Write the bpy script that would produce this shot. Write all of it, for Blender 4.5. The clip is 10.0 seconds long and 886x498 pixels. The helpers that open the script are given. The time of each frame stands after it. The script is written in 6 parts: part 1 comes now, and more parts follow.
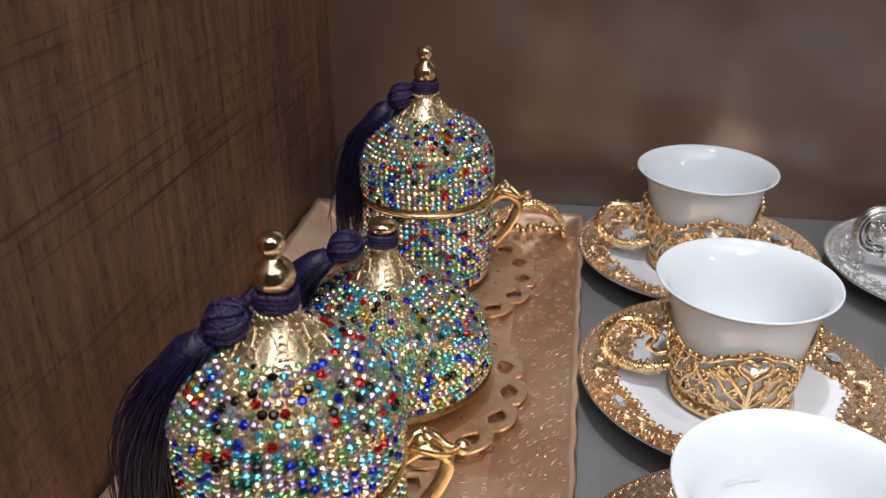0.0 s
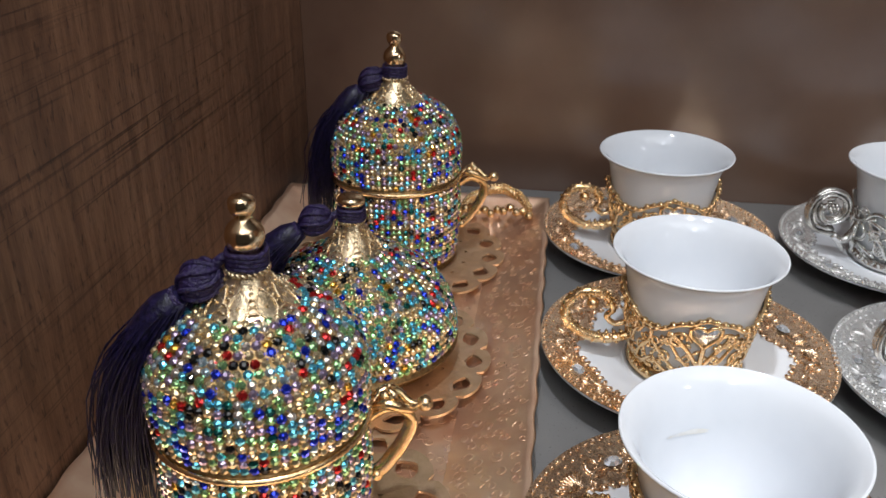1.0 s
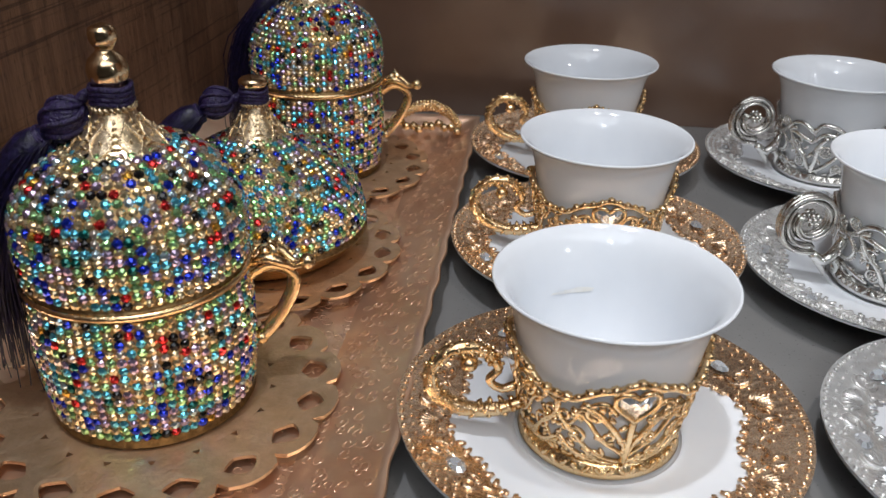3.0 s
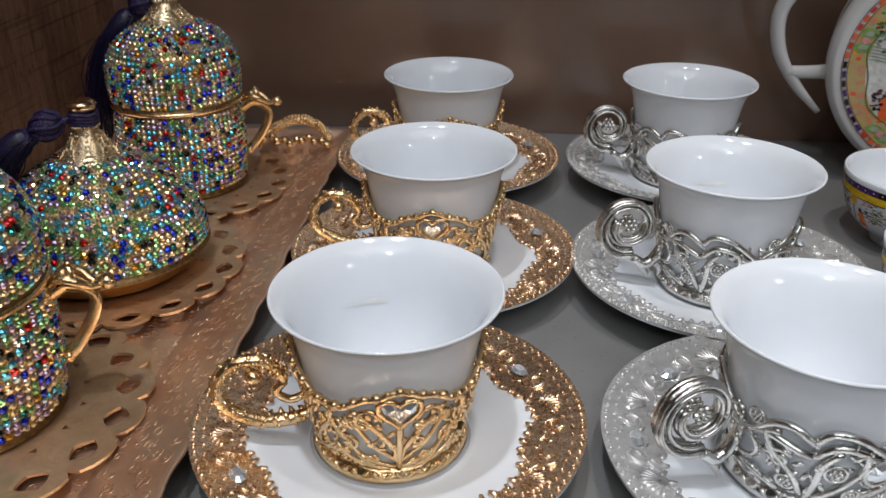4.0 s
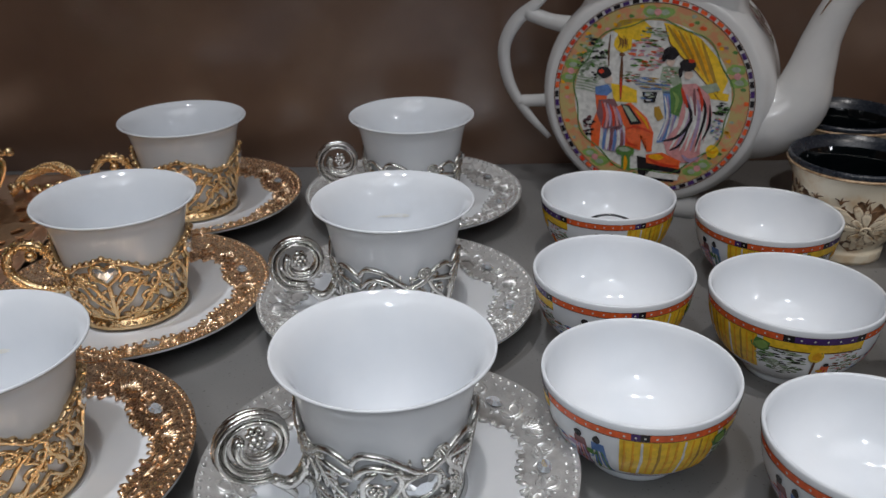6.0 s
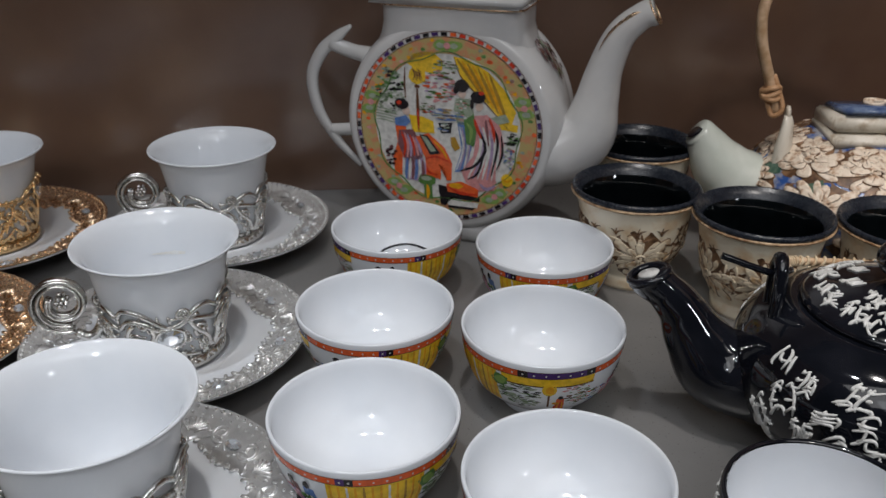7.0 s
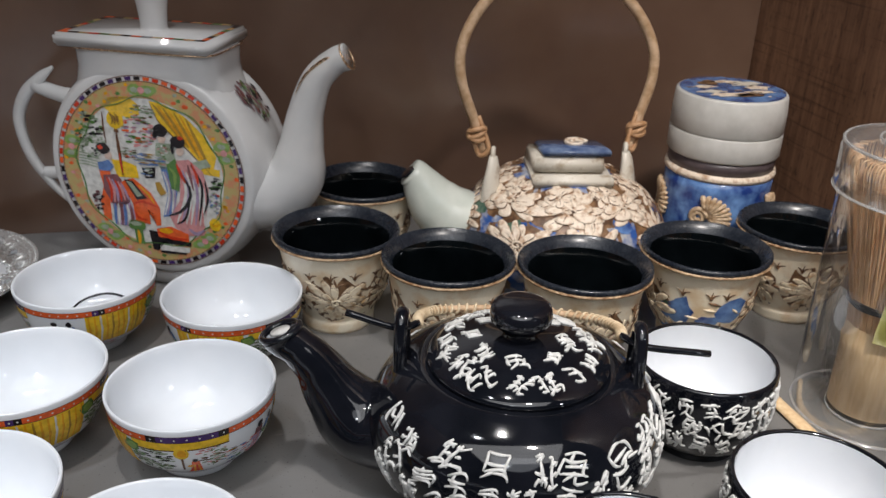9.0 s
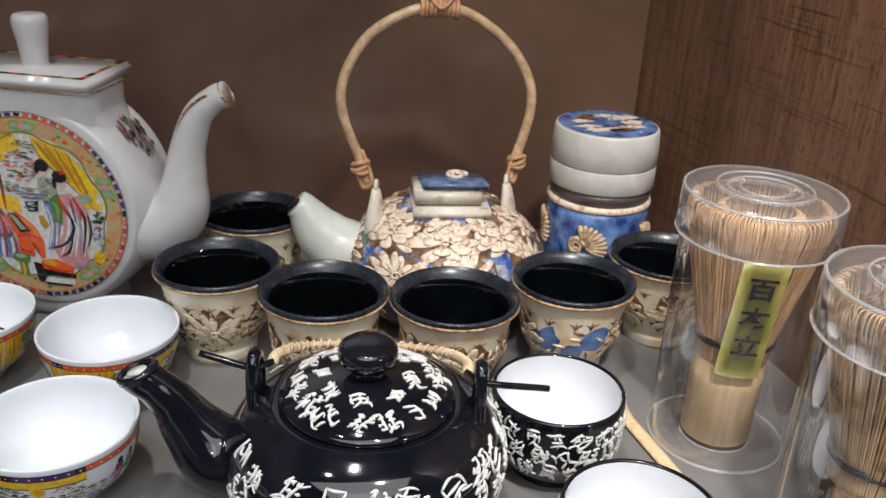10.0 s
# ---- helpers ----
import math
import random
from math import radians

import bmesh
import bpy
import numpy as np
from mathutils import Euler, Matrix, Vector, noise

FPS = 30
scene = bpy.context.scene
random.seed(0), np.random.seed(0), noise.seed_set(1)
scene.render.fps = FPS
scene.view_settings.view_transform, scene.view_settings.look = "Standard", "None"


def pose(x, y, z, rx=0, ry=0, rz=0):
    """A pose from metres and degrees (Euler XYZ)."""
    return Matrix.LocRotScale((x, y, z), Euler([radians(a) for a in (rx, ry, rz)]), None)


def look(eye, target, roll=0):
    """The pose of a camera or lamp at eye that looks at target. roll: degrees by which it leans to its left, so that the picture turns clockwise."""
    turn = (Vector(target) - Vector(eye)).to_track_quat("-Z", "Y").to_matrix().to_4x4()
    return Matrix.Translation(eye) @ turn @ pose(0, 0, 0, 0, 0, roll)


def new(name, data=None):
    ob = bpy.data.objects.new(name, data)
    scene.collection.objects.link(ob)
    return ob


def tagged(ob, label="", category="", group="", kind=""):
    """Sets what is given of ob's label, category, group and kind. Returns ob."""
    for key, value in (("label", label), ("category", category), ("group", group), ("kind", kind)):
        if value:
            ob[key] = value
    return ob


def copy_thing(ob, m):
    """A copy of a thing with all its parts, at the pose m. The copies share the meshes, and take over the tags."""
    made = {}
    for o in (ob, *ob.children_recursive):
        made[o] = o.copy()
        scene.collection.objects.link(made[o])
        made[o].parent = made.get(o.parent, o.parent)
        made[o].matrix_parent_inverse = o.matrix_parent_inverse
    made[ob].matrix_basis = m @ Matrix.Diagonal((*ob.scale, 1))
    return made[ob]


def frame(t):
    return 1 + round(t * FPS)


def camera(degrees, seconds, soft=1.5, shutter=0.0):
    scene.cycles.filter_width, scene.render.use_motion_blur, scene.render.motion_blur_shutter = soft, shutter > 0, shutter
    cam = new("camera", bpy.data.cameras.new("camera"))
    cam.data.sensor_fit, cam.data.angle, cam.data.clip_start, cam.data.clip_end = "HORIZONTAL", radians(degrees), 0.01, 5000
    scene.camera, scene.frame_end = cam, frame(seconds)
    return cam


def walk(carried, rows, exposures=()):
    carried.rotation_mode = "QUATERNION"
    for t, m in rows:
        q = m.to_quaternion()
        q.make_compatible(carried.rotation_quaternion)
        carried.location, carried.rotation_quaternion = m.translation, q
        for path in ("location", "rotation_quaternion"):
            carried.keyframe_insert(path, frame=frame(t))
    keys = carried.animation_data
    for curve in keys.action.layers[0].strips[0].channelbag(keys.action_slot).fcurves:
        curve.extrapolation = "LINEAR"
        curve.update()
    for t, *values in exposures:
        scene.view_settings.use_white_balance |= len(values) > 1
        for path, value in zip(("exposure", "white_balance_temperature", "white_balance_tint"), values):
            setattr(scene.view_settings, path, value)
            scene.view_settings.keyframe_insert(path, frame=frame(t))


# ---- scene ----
cam = camera(54.1, 10.0, soft=1.35)
PATH = [
    (0.0, pose(-0.0000, -0.0000, 0.2056, 63.52, 0.08, 9.00)),
    (0.5, pose(0.0060, -0.0033, 0.2059, 63.68, -0.26, 8.28)),
    (1.0, pose(0.0071, -0.0160, 0.2025, 63.61, -0.50, 7.71)),
    (1.5, pose(0.0090, -0.0199, 0.1931, 63.57, -0.43, 7.36)),
    (2.0, pose(0.0077, -0.0193, 0.1880, 63.55, -0.25, 7.23)),
    (2.5, pose(0.0034, -0.0240, 0.1871, 63.45, -0.55, 7.19)),
    (3.0, pose(0.0393, -0.0275, 0.1662, 62.99, -0.99, 6.80)),
    (3.2, pose(0.0532, -0.0255, 0.1659, 63.16, -1.14, 6.34)),
    (4.3, pose(0.1031, -0.0333, 0.1760, 63.35, -0.07, 3.81)),
    (4.5, pose(0.1080, -0.0357, 0.1766, 63.37, 0.03, 3.35)),
    (5.0, pose(0.1345, -0.0324, 0.1814, 63.45, 0.29, 2.34)),
    (5.2, pose(0.1495, -0.0319, 0.1837, 63.59, 0.39, 1.77)),
    (6.3, pose(0.2205, -0.0387, 0.1906, 64.65, 0.88, -1.16)),
    (6.5, pose(0.2334, -0.0386, 0.1951, 64.43, 0.22, -2.57)),
    (7.0, pose(0.2699, -0.0383, 0.2008, 64.69, -0.18, -4.39)),
    (7.5, pose(0.2953, -0.0375, 0.1981, 64.82, -0.66, -6.67)),
    (8.0, pose(0.3131, -0.0389, 0.2034, 65.05, -0.91, -8.38)),
    (8.5, pose(0.3352, -0.0408, 0.2032, 65.23, -1.38, -9.91)),
    (9.0, pose(0.3640, -0.0422, 0.2172, 65.43, -1.73, -11.37)),
    (9.5, pose(0.3834, -0.0483, 0.2263, 65.58, -2.15, -12.73)),
    (10.0, pose(0.3983, -0.0576, 0.2369, 65.86, -2.80, -14.27)),
]
cam.data.dof.use_dof = True
cam.data.dof.focus_distance, cam.data.dof.aperture_fstop = 0.29, 28.0
walk(cam, PATH, exposures=[(0.0, 0.50), (1.5, 0.30), (2.5, 0.24), (4.5, -0.16), (6.5, -0.36), (8.5, -0.04), (10.0, 0.38)])

# ---- light: spots in the shop's ceiling, added fill lamps, faint grey surroundings ----
world = bpy.data.worlds.new("world")
scene.world = world
world.use_nodes = True
world.node_tree.nodes["Background"].inputs[0].default_value = (0.8, 0.9, 1.0, 1)
world.node_tree.nodes["Background"].inputs[1].default_value = 0.05


def fill_lamp(x, y, z, watts, size, tx, ty, colour=(0.89, 0.93, 1.0)):
    data = bpy.data.lights.new("fill_lamp", "AREA")
    data.shape, data.size, data.energy, data.color = "DISK", size, watts, colour
    ob = new("fill_lamp", data)
    ob.matrix_world = look((x, y, z), (tx, ty, 0.05))
    return ob


def spotlight(eye, target, watts, angle, radius, colour):
    data = bpy.data.lights.new("spotlight", "SPOT")
    data.energy, data.spot_size, data.spot_blend, data.shadow_soft_size, data.color = watts, radians(angle), 1.0, radius, colour
    new("spotlight", data).matrix_world = look(eye, target)


# two narrow ceiling spots over the shelf's front, added fills, one spot towards the far end
spotlight((-0.05, 0.02, 1.30), (0.02, 0.15, 0.0), 25.0, 42, 0.03, (0.89, 0.93, 1.0))
spotlight((0.28, 0.04, 1.30), (0.36, 0.13, 0.0), 24.0, 41, 0.03, (0.97, 0.94, 0.92))
# added spot in front, well below the ceiling, to brighten the near cup faces
spotlight((0.12, -0.60, 0.62), (0.19, 0.10, 0.02), 6.0, 33, 0.055, (0.86, 0.93, 1.0))
# added wide soft fill before the shelf's edge; no fixture hangs there
edge_fill = fill_lamp(0.28, -0.36, 0.74, 3.4, 0.95, 0.28, -0.26, (0.94, 0.94, 0.96))
edge_fill.data.shape, edge_fill.data.size_y = "RECTANGLE", 0.55
# added low fill from the right, aimed at the fronts of the things
fill_lamp(1.00, -0.55, 0.42, 0.95, 0.08, 0.55, 0.30)
# added broad fill from high in front, to soften the light
fill_lamp(0.10, -1.30, 1.50, 4.4, 1.20, 0.30, 0.30)
spotlight((0.50, -0.15, 0.80), (0.70, 0.22, 0.08), 21.0, 50, 0.03, (1.0, 0.93, 0.87))


# ---- materials ----
def nodes_of(name):
    m = bpy.data.materials.new(name)
    m.use_nodes = True
    t = m.node_tree
    return m, t, t.nodes["Principled BSDF"]


def add(t, kind, **inputs):
    n = t.nodes.new(kind)
    for k, v in inputs.items():
        n.inputs[k].default_value = v
    return n


def noise_at(t, scale, detail=4.0, stretch=(1, 1, 1), rough=0.55):
    co = add(t, "ShaderNodeTexCoord")
    mp = add(t, "ShaderNodeMapping", Scale=stretch)
    n = add(t, "ShaderNodeTexNoise", Scale=scale, Detail=detail, Roughness=rough)
    t.links.new(co.outputs["Object"], mp.inputs[0])
    t.links.new(mp.outputs[0], n.inputs["Vector"])
    return n


def ramp(t, source, stops, constant=False):
    r = add(t, "ShaderNodeValToRGB")
    e = r.color_ramp.elements
    while len(e) < len(stops):
        e.new(0.5)
    for k, (p, c) in enumerate(stops):
        e[k].position, e[k].color = p, (*c, 1) if len(c) == 3 else c
    if constant:
        r.color_ramp.interpolation = "CONSTANT"
    t.links.new(source, r.inputs[0])
    return r


def relief(t, b, source, strength, distance=0.001):
    n = add(t, "ShaderNodeBump", Strength=strength, Distance=distance)
    t.links.new(source, n.inputs["Height"])
    t.links.new(n.outputs[0], b.inputs["Normal"])
    return n


def surf(name, c1, c2, scale, rough, metal=0.0, bump=0.0, bscale=400, coat=0.0, detail=4.0, stretch=(1, 1, 1), lo=0.35, hi=0.65, rvar=0.08):
    m, t, b = nodes_of(name)
    n = noise_at(t, scale, detail, stretch)
    t.links.new(ramp(t, n.outputs[0], [(lo, c1), (hi, c2)]).outputs[0], b.inputs["Base Color"])
    b.inputs["Metallic"].default_value = metal
    b.inputs["Coat Weight"].default_value = coat
    b.inputs["Coat Roughness"].default_value = 0.06
    g = noise_at(t, bscale, 3.0, stretch)
    k = add(t, "ShaderNodeMapRange")
    k.inputs["To Min"].default_value, k.inputs["To Max"].default_value = max(0.0, rough - rvar), rough + rvar
    t.links.new(g.outputs[0], k.inputs[0])
    t.links.new(k.outputs[0], b.inputs["Roughness"])
    if bump:
        relief(t, b, g.outputs[0], bump)
    return m


PORCELAIN = surf("white_porcelain", (0.73, 0.76, 0.80), (0.79, 0.81, 0.84), 30, 0.10, bump=0.02, bscale=120, rvar=0.03)
# the round teapot's white porcelain, darkened to paint the dimmer light further back
SHADED_WHITE = surf("shaded_white_porcelain", (0.57, 0.57, 0.57), (0.65, 0.64, 0.63), 30, 0.12, bump=0.02, bscale=120, rvar=0.03)
GOLD = surf("bright_gold", (0.79, 0.54, 0.27), (0.90, 0.68, 0.41), 160, 0.20, 1.0, bump=0.25, bscale=900)
SETTING = surf("dull_gold_setting", (0.20, 0.13, 0.06), (0.42, 0.28, 0.13), 500, 0.42, 1.0, bump=0.3, bscale=900)
POLISHED = surf("polished_gold", (0.78, 0.57, 0.33), (0.86, 0.66, 0.42), 40, 0.17, 1.0, bump=0.02, bscale=80)
PALE_GOLD = surf("pale_gold", (0.72, 0.55, 0.33), (0.86, 0.70, 0.48), 120, 0.27, 0.90, bump=0.30, bscale=420)
PLATE_GOLD = surf("brushed_copper_gold", (0.66, 0.44, 0.26), (0.80, 0.57, 0.37), 140, 0.32, 0.80, bump=0.35, bscale=600)
ROSE_GOLD = surf("rose_gold", (0.82, 0.57, 0.37), (0.93, 0.71, 0.50), 220, 0.27, 1.0, bump=0.15, bscale=900)
SILVER = surf("silver_plate", (0.62, 0.61, 0.58), (0.80, 0.79, 0.76), 200, 0.18, 1.0, bump=0.25, bscale=900)
SILVER_RIM = surf("silver_glazed_rim", (0.66, 0.66, 0.65), (0.84, 0.84, 0.82), 220, 0.20, 0.70, bump=0.25, bscale=800)
BLACK_GLAZE = surf("black_glaze", (0.004, 0.005, 0.008), (0.010, 0.011, 0.016), 60, 0.07, bump=0.04, bscale=90, rvar=0.03, coat=0.4)
DARK_GLAZE = surf("dark_teal_glaze", (0.0012, 0.0020, 0.0026), (0.003, 0.0045, 0.0055), 60, 0.06, rvar=0.02)
LIP_GLAZE = surf("worn_dark_lip", (0.011, 0.015, 0.023), (0.026, 0.031, 0.041), 90, 0.27)
WHITE_MARK = surf("white_raised_paint", (0.62, 0.62, 0.60), (0.80, 0.80, 0.78), 500, 0.40, bump=0.2)
CREAM = surf("cream_stoneware", (0.74, 0.54, 0.32), (0.90, 0.81, 0.64), 90, 0.32, bump=0.25, bscale=500, lo=0.3, hi=0.55)
BROWN_STAIN = surf("brown_stained_relief", (0.20, 0.10, 0.045), (0.62, 0.44, 0.27), 420, 0.36, bump=0.5, bscale=700)
PETAL = surf("petal_stoneware", (0.50, 0.32, 0.20), (0.84, 0.72, 0.59), 300, 0.34, bump=0.5, bscale=700, lo=0.34, hi=0.50)
CUP_PETAL = surf("cream_petal_stoneware", (0.56, 0.36, 0.18), (0.88, 0.76, 0.57), 240, 0.32, bump=0.4, bscale=700, lo=0.34, hi=0.50)
LID_CREAM = surf("cream_slab_stoneware", (0.42, 0.33, 0.23), (0.70, 0.65, 0.56), 130, 0.34, bump=0.2, lo=0.30, hi=0.48)
SHELL_TAN = surf("tan_shell_stoneware", (0.40, 0.25, 0.13), (0.74, 0.57, 0.39), 420, 0.34, bump=0.5, bscale=800)
PETAL_LINE = surf("brown_line", (0.075, 0.034, 0.015), (0.27, 0.15, 0.075), 260, 0.45)
BLUE_GLAZE = surf("cobalt_glaze", (0.012, 0.04, 0.20), (0.17, 0.32, 0.62), 95, 0.16, coat=0.4)
GREEN_GLAZE = surf("green_glaze", (0.03, 0.09, 0.07), (0.16, 0.24, 0.17), 200, 0.2, coat=0.3)
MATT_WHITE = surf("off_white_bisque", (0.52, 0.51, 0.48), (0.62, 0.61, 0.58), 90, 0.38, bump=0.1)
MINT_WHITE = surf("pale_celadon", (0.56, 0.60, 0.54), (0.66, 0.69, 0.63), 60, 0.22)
PURPLE_BAND = surf("dull_purple_band", (0.07, 0.055, 0.06), (0.11, 0.085, 0.09), 200, 0.35)
BAMBOO = surf("bamboo", (0.70, 0.48, 0.26), (0.84, 0.64, 0.40), 60, 0.42, bump=0.2, stretch=(6, 6, 0.6), bscale=150)
BAMBOO_TINE = surf("bamboo_tine", (0.62, 0.36, 0.18), (0.84, 0.58, 0.34), 80, 0.5, stretch=(6, 6, 0.5))
DARK_TINE = surf("brown_streaked_tine", (0.26, 0.14, 0.06), (0.76, 0.53, 0.31), 34, 0.5, stretch=(1, 1, 1.4), lo=0.36, hi=0.52)
BAMBOO_DARK = surf("dark_bamboo", (0.06, 0.035, 0.02), (0.42, 0.25, 0.13), 120, 0.5, lo=0.4, hi=0.62)
CANE = surf("rattan_cane", (0.46, 0.29, 0.16), (0.70, 0.50, 0.33), 160, 0.42, bump=0.4, bscale=260)
CANE_WRAP = surf("cane_wrapping", (0.56, 0.41, 0.25), (0.78, 0.64, 0.44), 160, 0.5, bump=0.3)
THREAD = surf("black_thread", (0.010, 0.009, 0.009), (0.02, 0.018, 0.016), 900, 0.6)
NAVY = surf("navy_silk", (0.0035, 0.003, 0.011), (0.014, 0.010, 0.045), 600, 0.36, bump=0.3, bscale=900)
NAVY.node_tree.nodes["Principled BSDF"].inputs["Specular IOR Level"].default_value = 0.35
NAVY_BRAID = surf("navy_braided_cord", (0.008, 0.004, 0.028), (0.034, 0.020, 0.090), 900, 0.4, bump=0.9, bscale=1100)
FLOOR = surf("grey_shelf_laminate", (0.160, 0.157, 0.155), (0.205, 0.200, 0.194), 14, 0.30, bump=0.05, bscale=700, lo=0.3, hi=0.7)
floor_tree = FLOOR.node_tree
floor_shader = floor_tree.nodes["Principled BSDF"]
floor_tone = floor_shader.inputs["Base Color"].links[0].from_socket
for stretch, stops in (((5, 0.5, 1), [(0.27, (0.62, 0.60, 0.58)), (0.31, (1, 1, 1))]), ((0.6, 4, 1), [(0.26, (1.35, 1.33, 1.30)), (0.30, (1, 1, 1))])):
    scuff = ramp(floor_tree, noise_at(floor_tree, 26, 5, stretch, 0.6).outputs[0], stops)
    blend = add(floor_tree, "ShaderNodeMix")
    blend.data_type, blend.blend_type = "RGBA", "MULTIPLY"
    blend.inputs[0].default_value = 1.0
    floor_tree.links.new(floor_tone, blend.inputs[6])
    floor_tree.links.new(scuff.outputs[0], blend.inputs[7])
    floor_tone = blend.outputs[2]
floor_tree.links.new(floor_tone, floor_shader.inputs["Base Color"])
PLASTER = surf("shop_plaster", (0.54, 0.53, 0.51), (0.62, 0.60, 0.58), 6, 0.8, bump=0.1)
SHOP_FLOOR = surf("shop_floor", (0.12, 0.10, 0.09), (0.16, 0.14, 0.12), 3, 0.5)
LABEL_GREEN = surf("olive_label_paper", (0.38, 0.36, 0.08), (0.50, 0.47, 0.14), 90, 0.38, bump=0.1)
GUM = surf("faint_stain", (0.73, 0.71, 0.65), (0.80, 0.81, 0.81), 300, 0.3)


def paint(name, c, rough=0.14):
    d = tuple(x * 0.72 for x in c)
    return surf(name, d, c, 420, rough, rvar=0.04, lo=0.3, hi=0.6)


P_ORANGE = paint("orange_enamel", (0.80, 0.13, 0.035))
P_PURPLE = paint("purple_enamel", (0.075, 0.035, 0.16))
P_BLACK = paint("black_enamel", (0.02, 0.017, 0.02))
P_YELLOW = paint("yellow_enamel", (0.86, 0.55, 0.03))
P_AMBER = paint("amber_enamel", (0.80, 0.38, 0.015))
P_RED = paint("red_enamel", (0.62, 0.05, 0.02))
P_GREEN = paint("green_enamel", (0.10, 0.22, 0.06))
P_SAGE = paint("sage_enamel", (0.34, 0.40, 0.30))
P_BLUE = paint("blue_enamel", (0.12, 0.22, 0.48))
P_PINK = paint("pink_enamel", (0.66, 0.30, 0.30))
P_LILAC = paint("lilac_enamel", (0.40, 0.30, 0.45))
P_BROWN = paint("brown_enamel", (0.14, 0.06, 0.03))
P_TAN = surf("sand_floral_enamel", (0.56, 0.25, 0.13), (0.46, 0.36, 0.15), 300, 0.16, lo=0.42, hi=0.54)
P_WHITE = paint("white_enamel", (0.70, 0.69, 0.66))
P_OCHRE = paint("ochre_enamel", (0.42, 0.24, 0.03))
P_PLUM = paint("plum_enamel", (0.22, 0.09, 0.10))
P_PALE = paint("pale_rose_enamel", (0.68, 0.52, 0.44))
P_LEAF = paint("leaf_enamel", (0.24, 0.38, 0.10))


def wood_panel(name, dark, light, seam=None):
    """Printed wood laminate: upright flecked grain, thin dark saw lines across it, knots and darker clouds."""
    m, t, b = nodes_of(name)
    grain = noise_at(t, 16, 7, (1, 13, 0.9), 0.8)
    cloud = noise_at(t, 11, 4, (1, 1, 0.7))
    tone = ramp(t, grain.outputs[0], [(0.30, tuple(x * 0.62 for x in dark)), (0.45, dark), (0.56, tuple((x + y) / 2 for x, y in zip(dark, light))), (0.70, light)])
    saw = ramp(t, noise_at(t, 34, 4, (1, 0.16, 13), 0.65).outputs[0], [(0.345, (0.46, 0.43, 0.41)), (0.385, (1, 1, 1))])
    fine = ramp(t, noise_at(t, 60, 3, (1, 0.14, 9), 0.6).outputs[0], [(0.34, (0.60, 0.57, 0.55)), (0.42, (1, 1, 1))])
    speck = ramp(t, noise_at(t, 240, 3, (1, 2.0, 0.6), 0.6).outputs[0], [(0.34, (0.50, 0.47, 0.45)), (0.42, (1, 1, 1))])
    mist = ramp(t, cloud.outputs[0], [(0.30, (0.55, 0.52, 0.50)), (0.50, (0.95, 0.94, 0.93)), (0.68, (1.16, 1.13, 1.08))])
    last = tone.outputs[0]
    layers = [saw, fine, speck, mist]
    if seam is not None:
        co = add(t, "ShaderNodeTexCoord")
        xyz = add(t, "ShaderNodeSeparateXYZ")
        t.links.new(co.outputs["Object"], xyz.inputs[0])
        layers.append(ramp(t, xyz.outputs[1], [(seam - 0.0012, (1, 1, 1)), (seam - 0.0004, (0.25, 0.22, 0.21)), (seam + 0.0004, (0.25, 0.22, 0.21)), (seam + 0.0012, (1, 1, 1))]))
    for extra in layers:
        mix = add(t, "ShaderNodeMix")
        mix.data_type, mix.blend_type = "RGBA", "MULTIPLY"
        mix.inputs[0].default_value = 1.0
        t.links.new(last, mix.inputs[6])
        t.links.new(extra.outputs[0], mix.inputs[7])
        last = mix.outputs[2]
    t.links.new(last, b.inputs["Base Color"])
    b.inputs["Roughness"].default_value = 0.46
    relief(t, b, grain.outputs[0], 0.22)
    return m


WOOD = wood_panel("brown_wood_laminate", (0.172, 0.086, 0.049), (0.31, 0.172, 0.102))
WOOD_SEAM = wood_panel("brown_wood_laminate_jointed", (0.172, 0.086, 0.049), (0.31, 0.172, 0.102), 0.349)
BACK = surf("glossy_taupe_panel", (0.118, 0.066, 0.045), (0.198, 0.122, 0.084), 9, 0.24, lo=0.3, hi=0.7, bump=0.03, bscale=60, rvar=0.05, coat=1.0)
back_shader = BACK.node_tree.nodes["Principled BSDF"]
back_shader.inputs["Coat IOR"].default_value, back_shader.inputs["Coat Roughness"].default_value = 1.75, 0.20


def stone_material(name, per_island):
    m, t, b = nodes_of(name)
    if per_island:
        src = add(t, "ShaderNodeNewGeometry").outputs["Random Per Island"]
    else:
        src = add(t, "ShaderNodeObjectInfo").outputs["Random"]
    tones = [(0.00, (0.90, 0.72, 0.42)), (0.27, (0.78, 0.70, 0.62)), (0.35, (0.16, 0.66, 0.88)), (0.50, (0.42, 0.74, 0.34)),
             (0.63, (0.54, 0.42, 0.60)), (0.75, (0.03, 0.03, 0.03)), (0.80, (0.01, 0.16, 0.14)), (0.83, (0.72, 0.03, 0.03)),
             (0.875, (0.02, 0.05, 0.72)), (0.935, (0.80, 0.44, 0.06)), (0.95, (0.60, 0.78, 0.86))]
    t.links.new(ramp(t, src, tones, True).outputs[0], b.inputs["Base Color"])
    b.inputs["Metallic"].default_value = 0.85
    b.inputs["Roughness"].default_value = 0.11
    b.inputs["Coat Weight"].default_value = 0.6
    return m


STONE_ONE = stone_material("rhinestone_single", False)
STONE_MANY = stone_material("rhinestone_field", True)


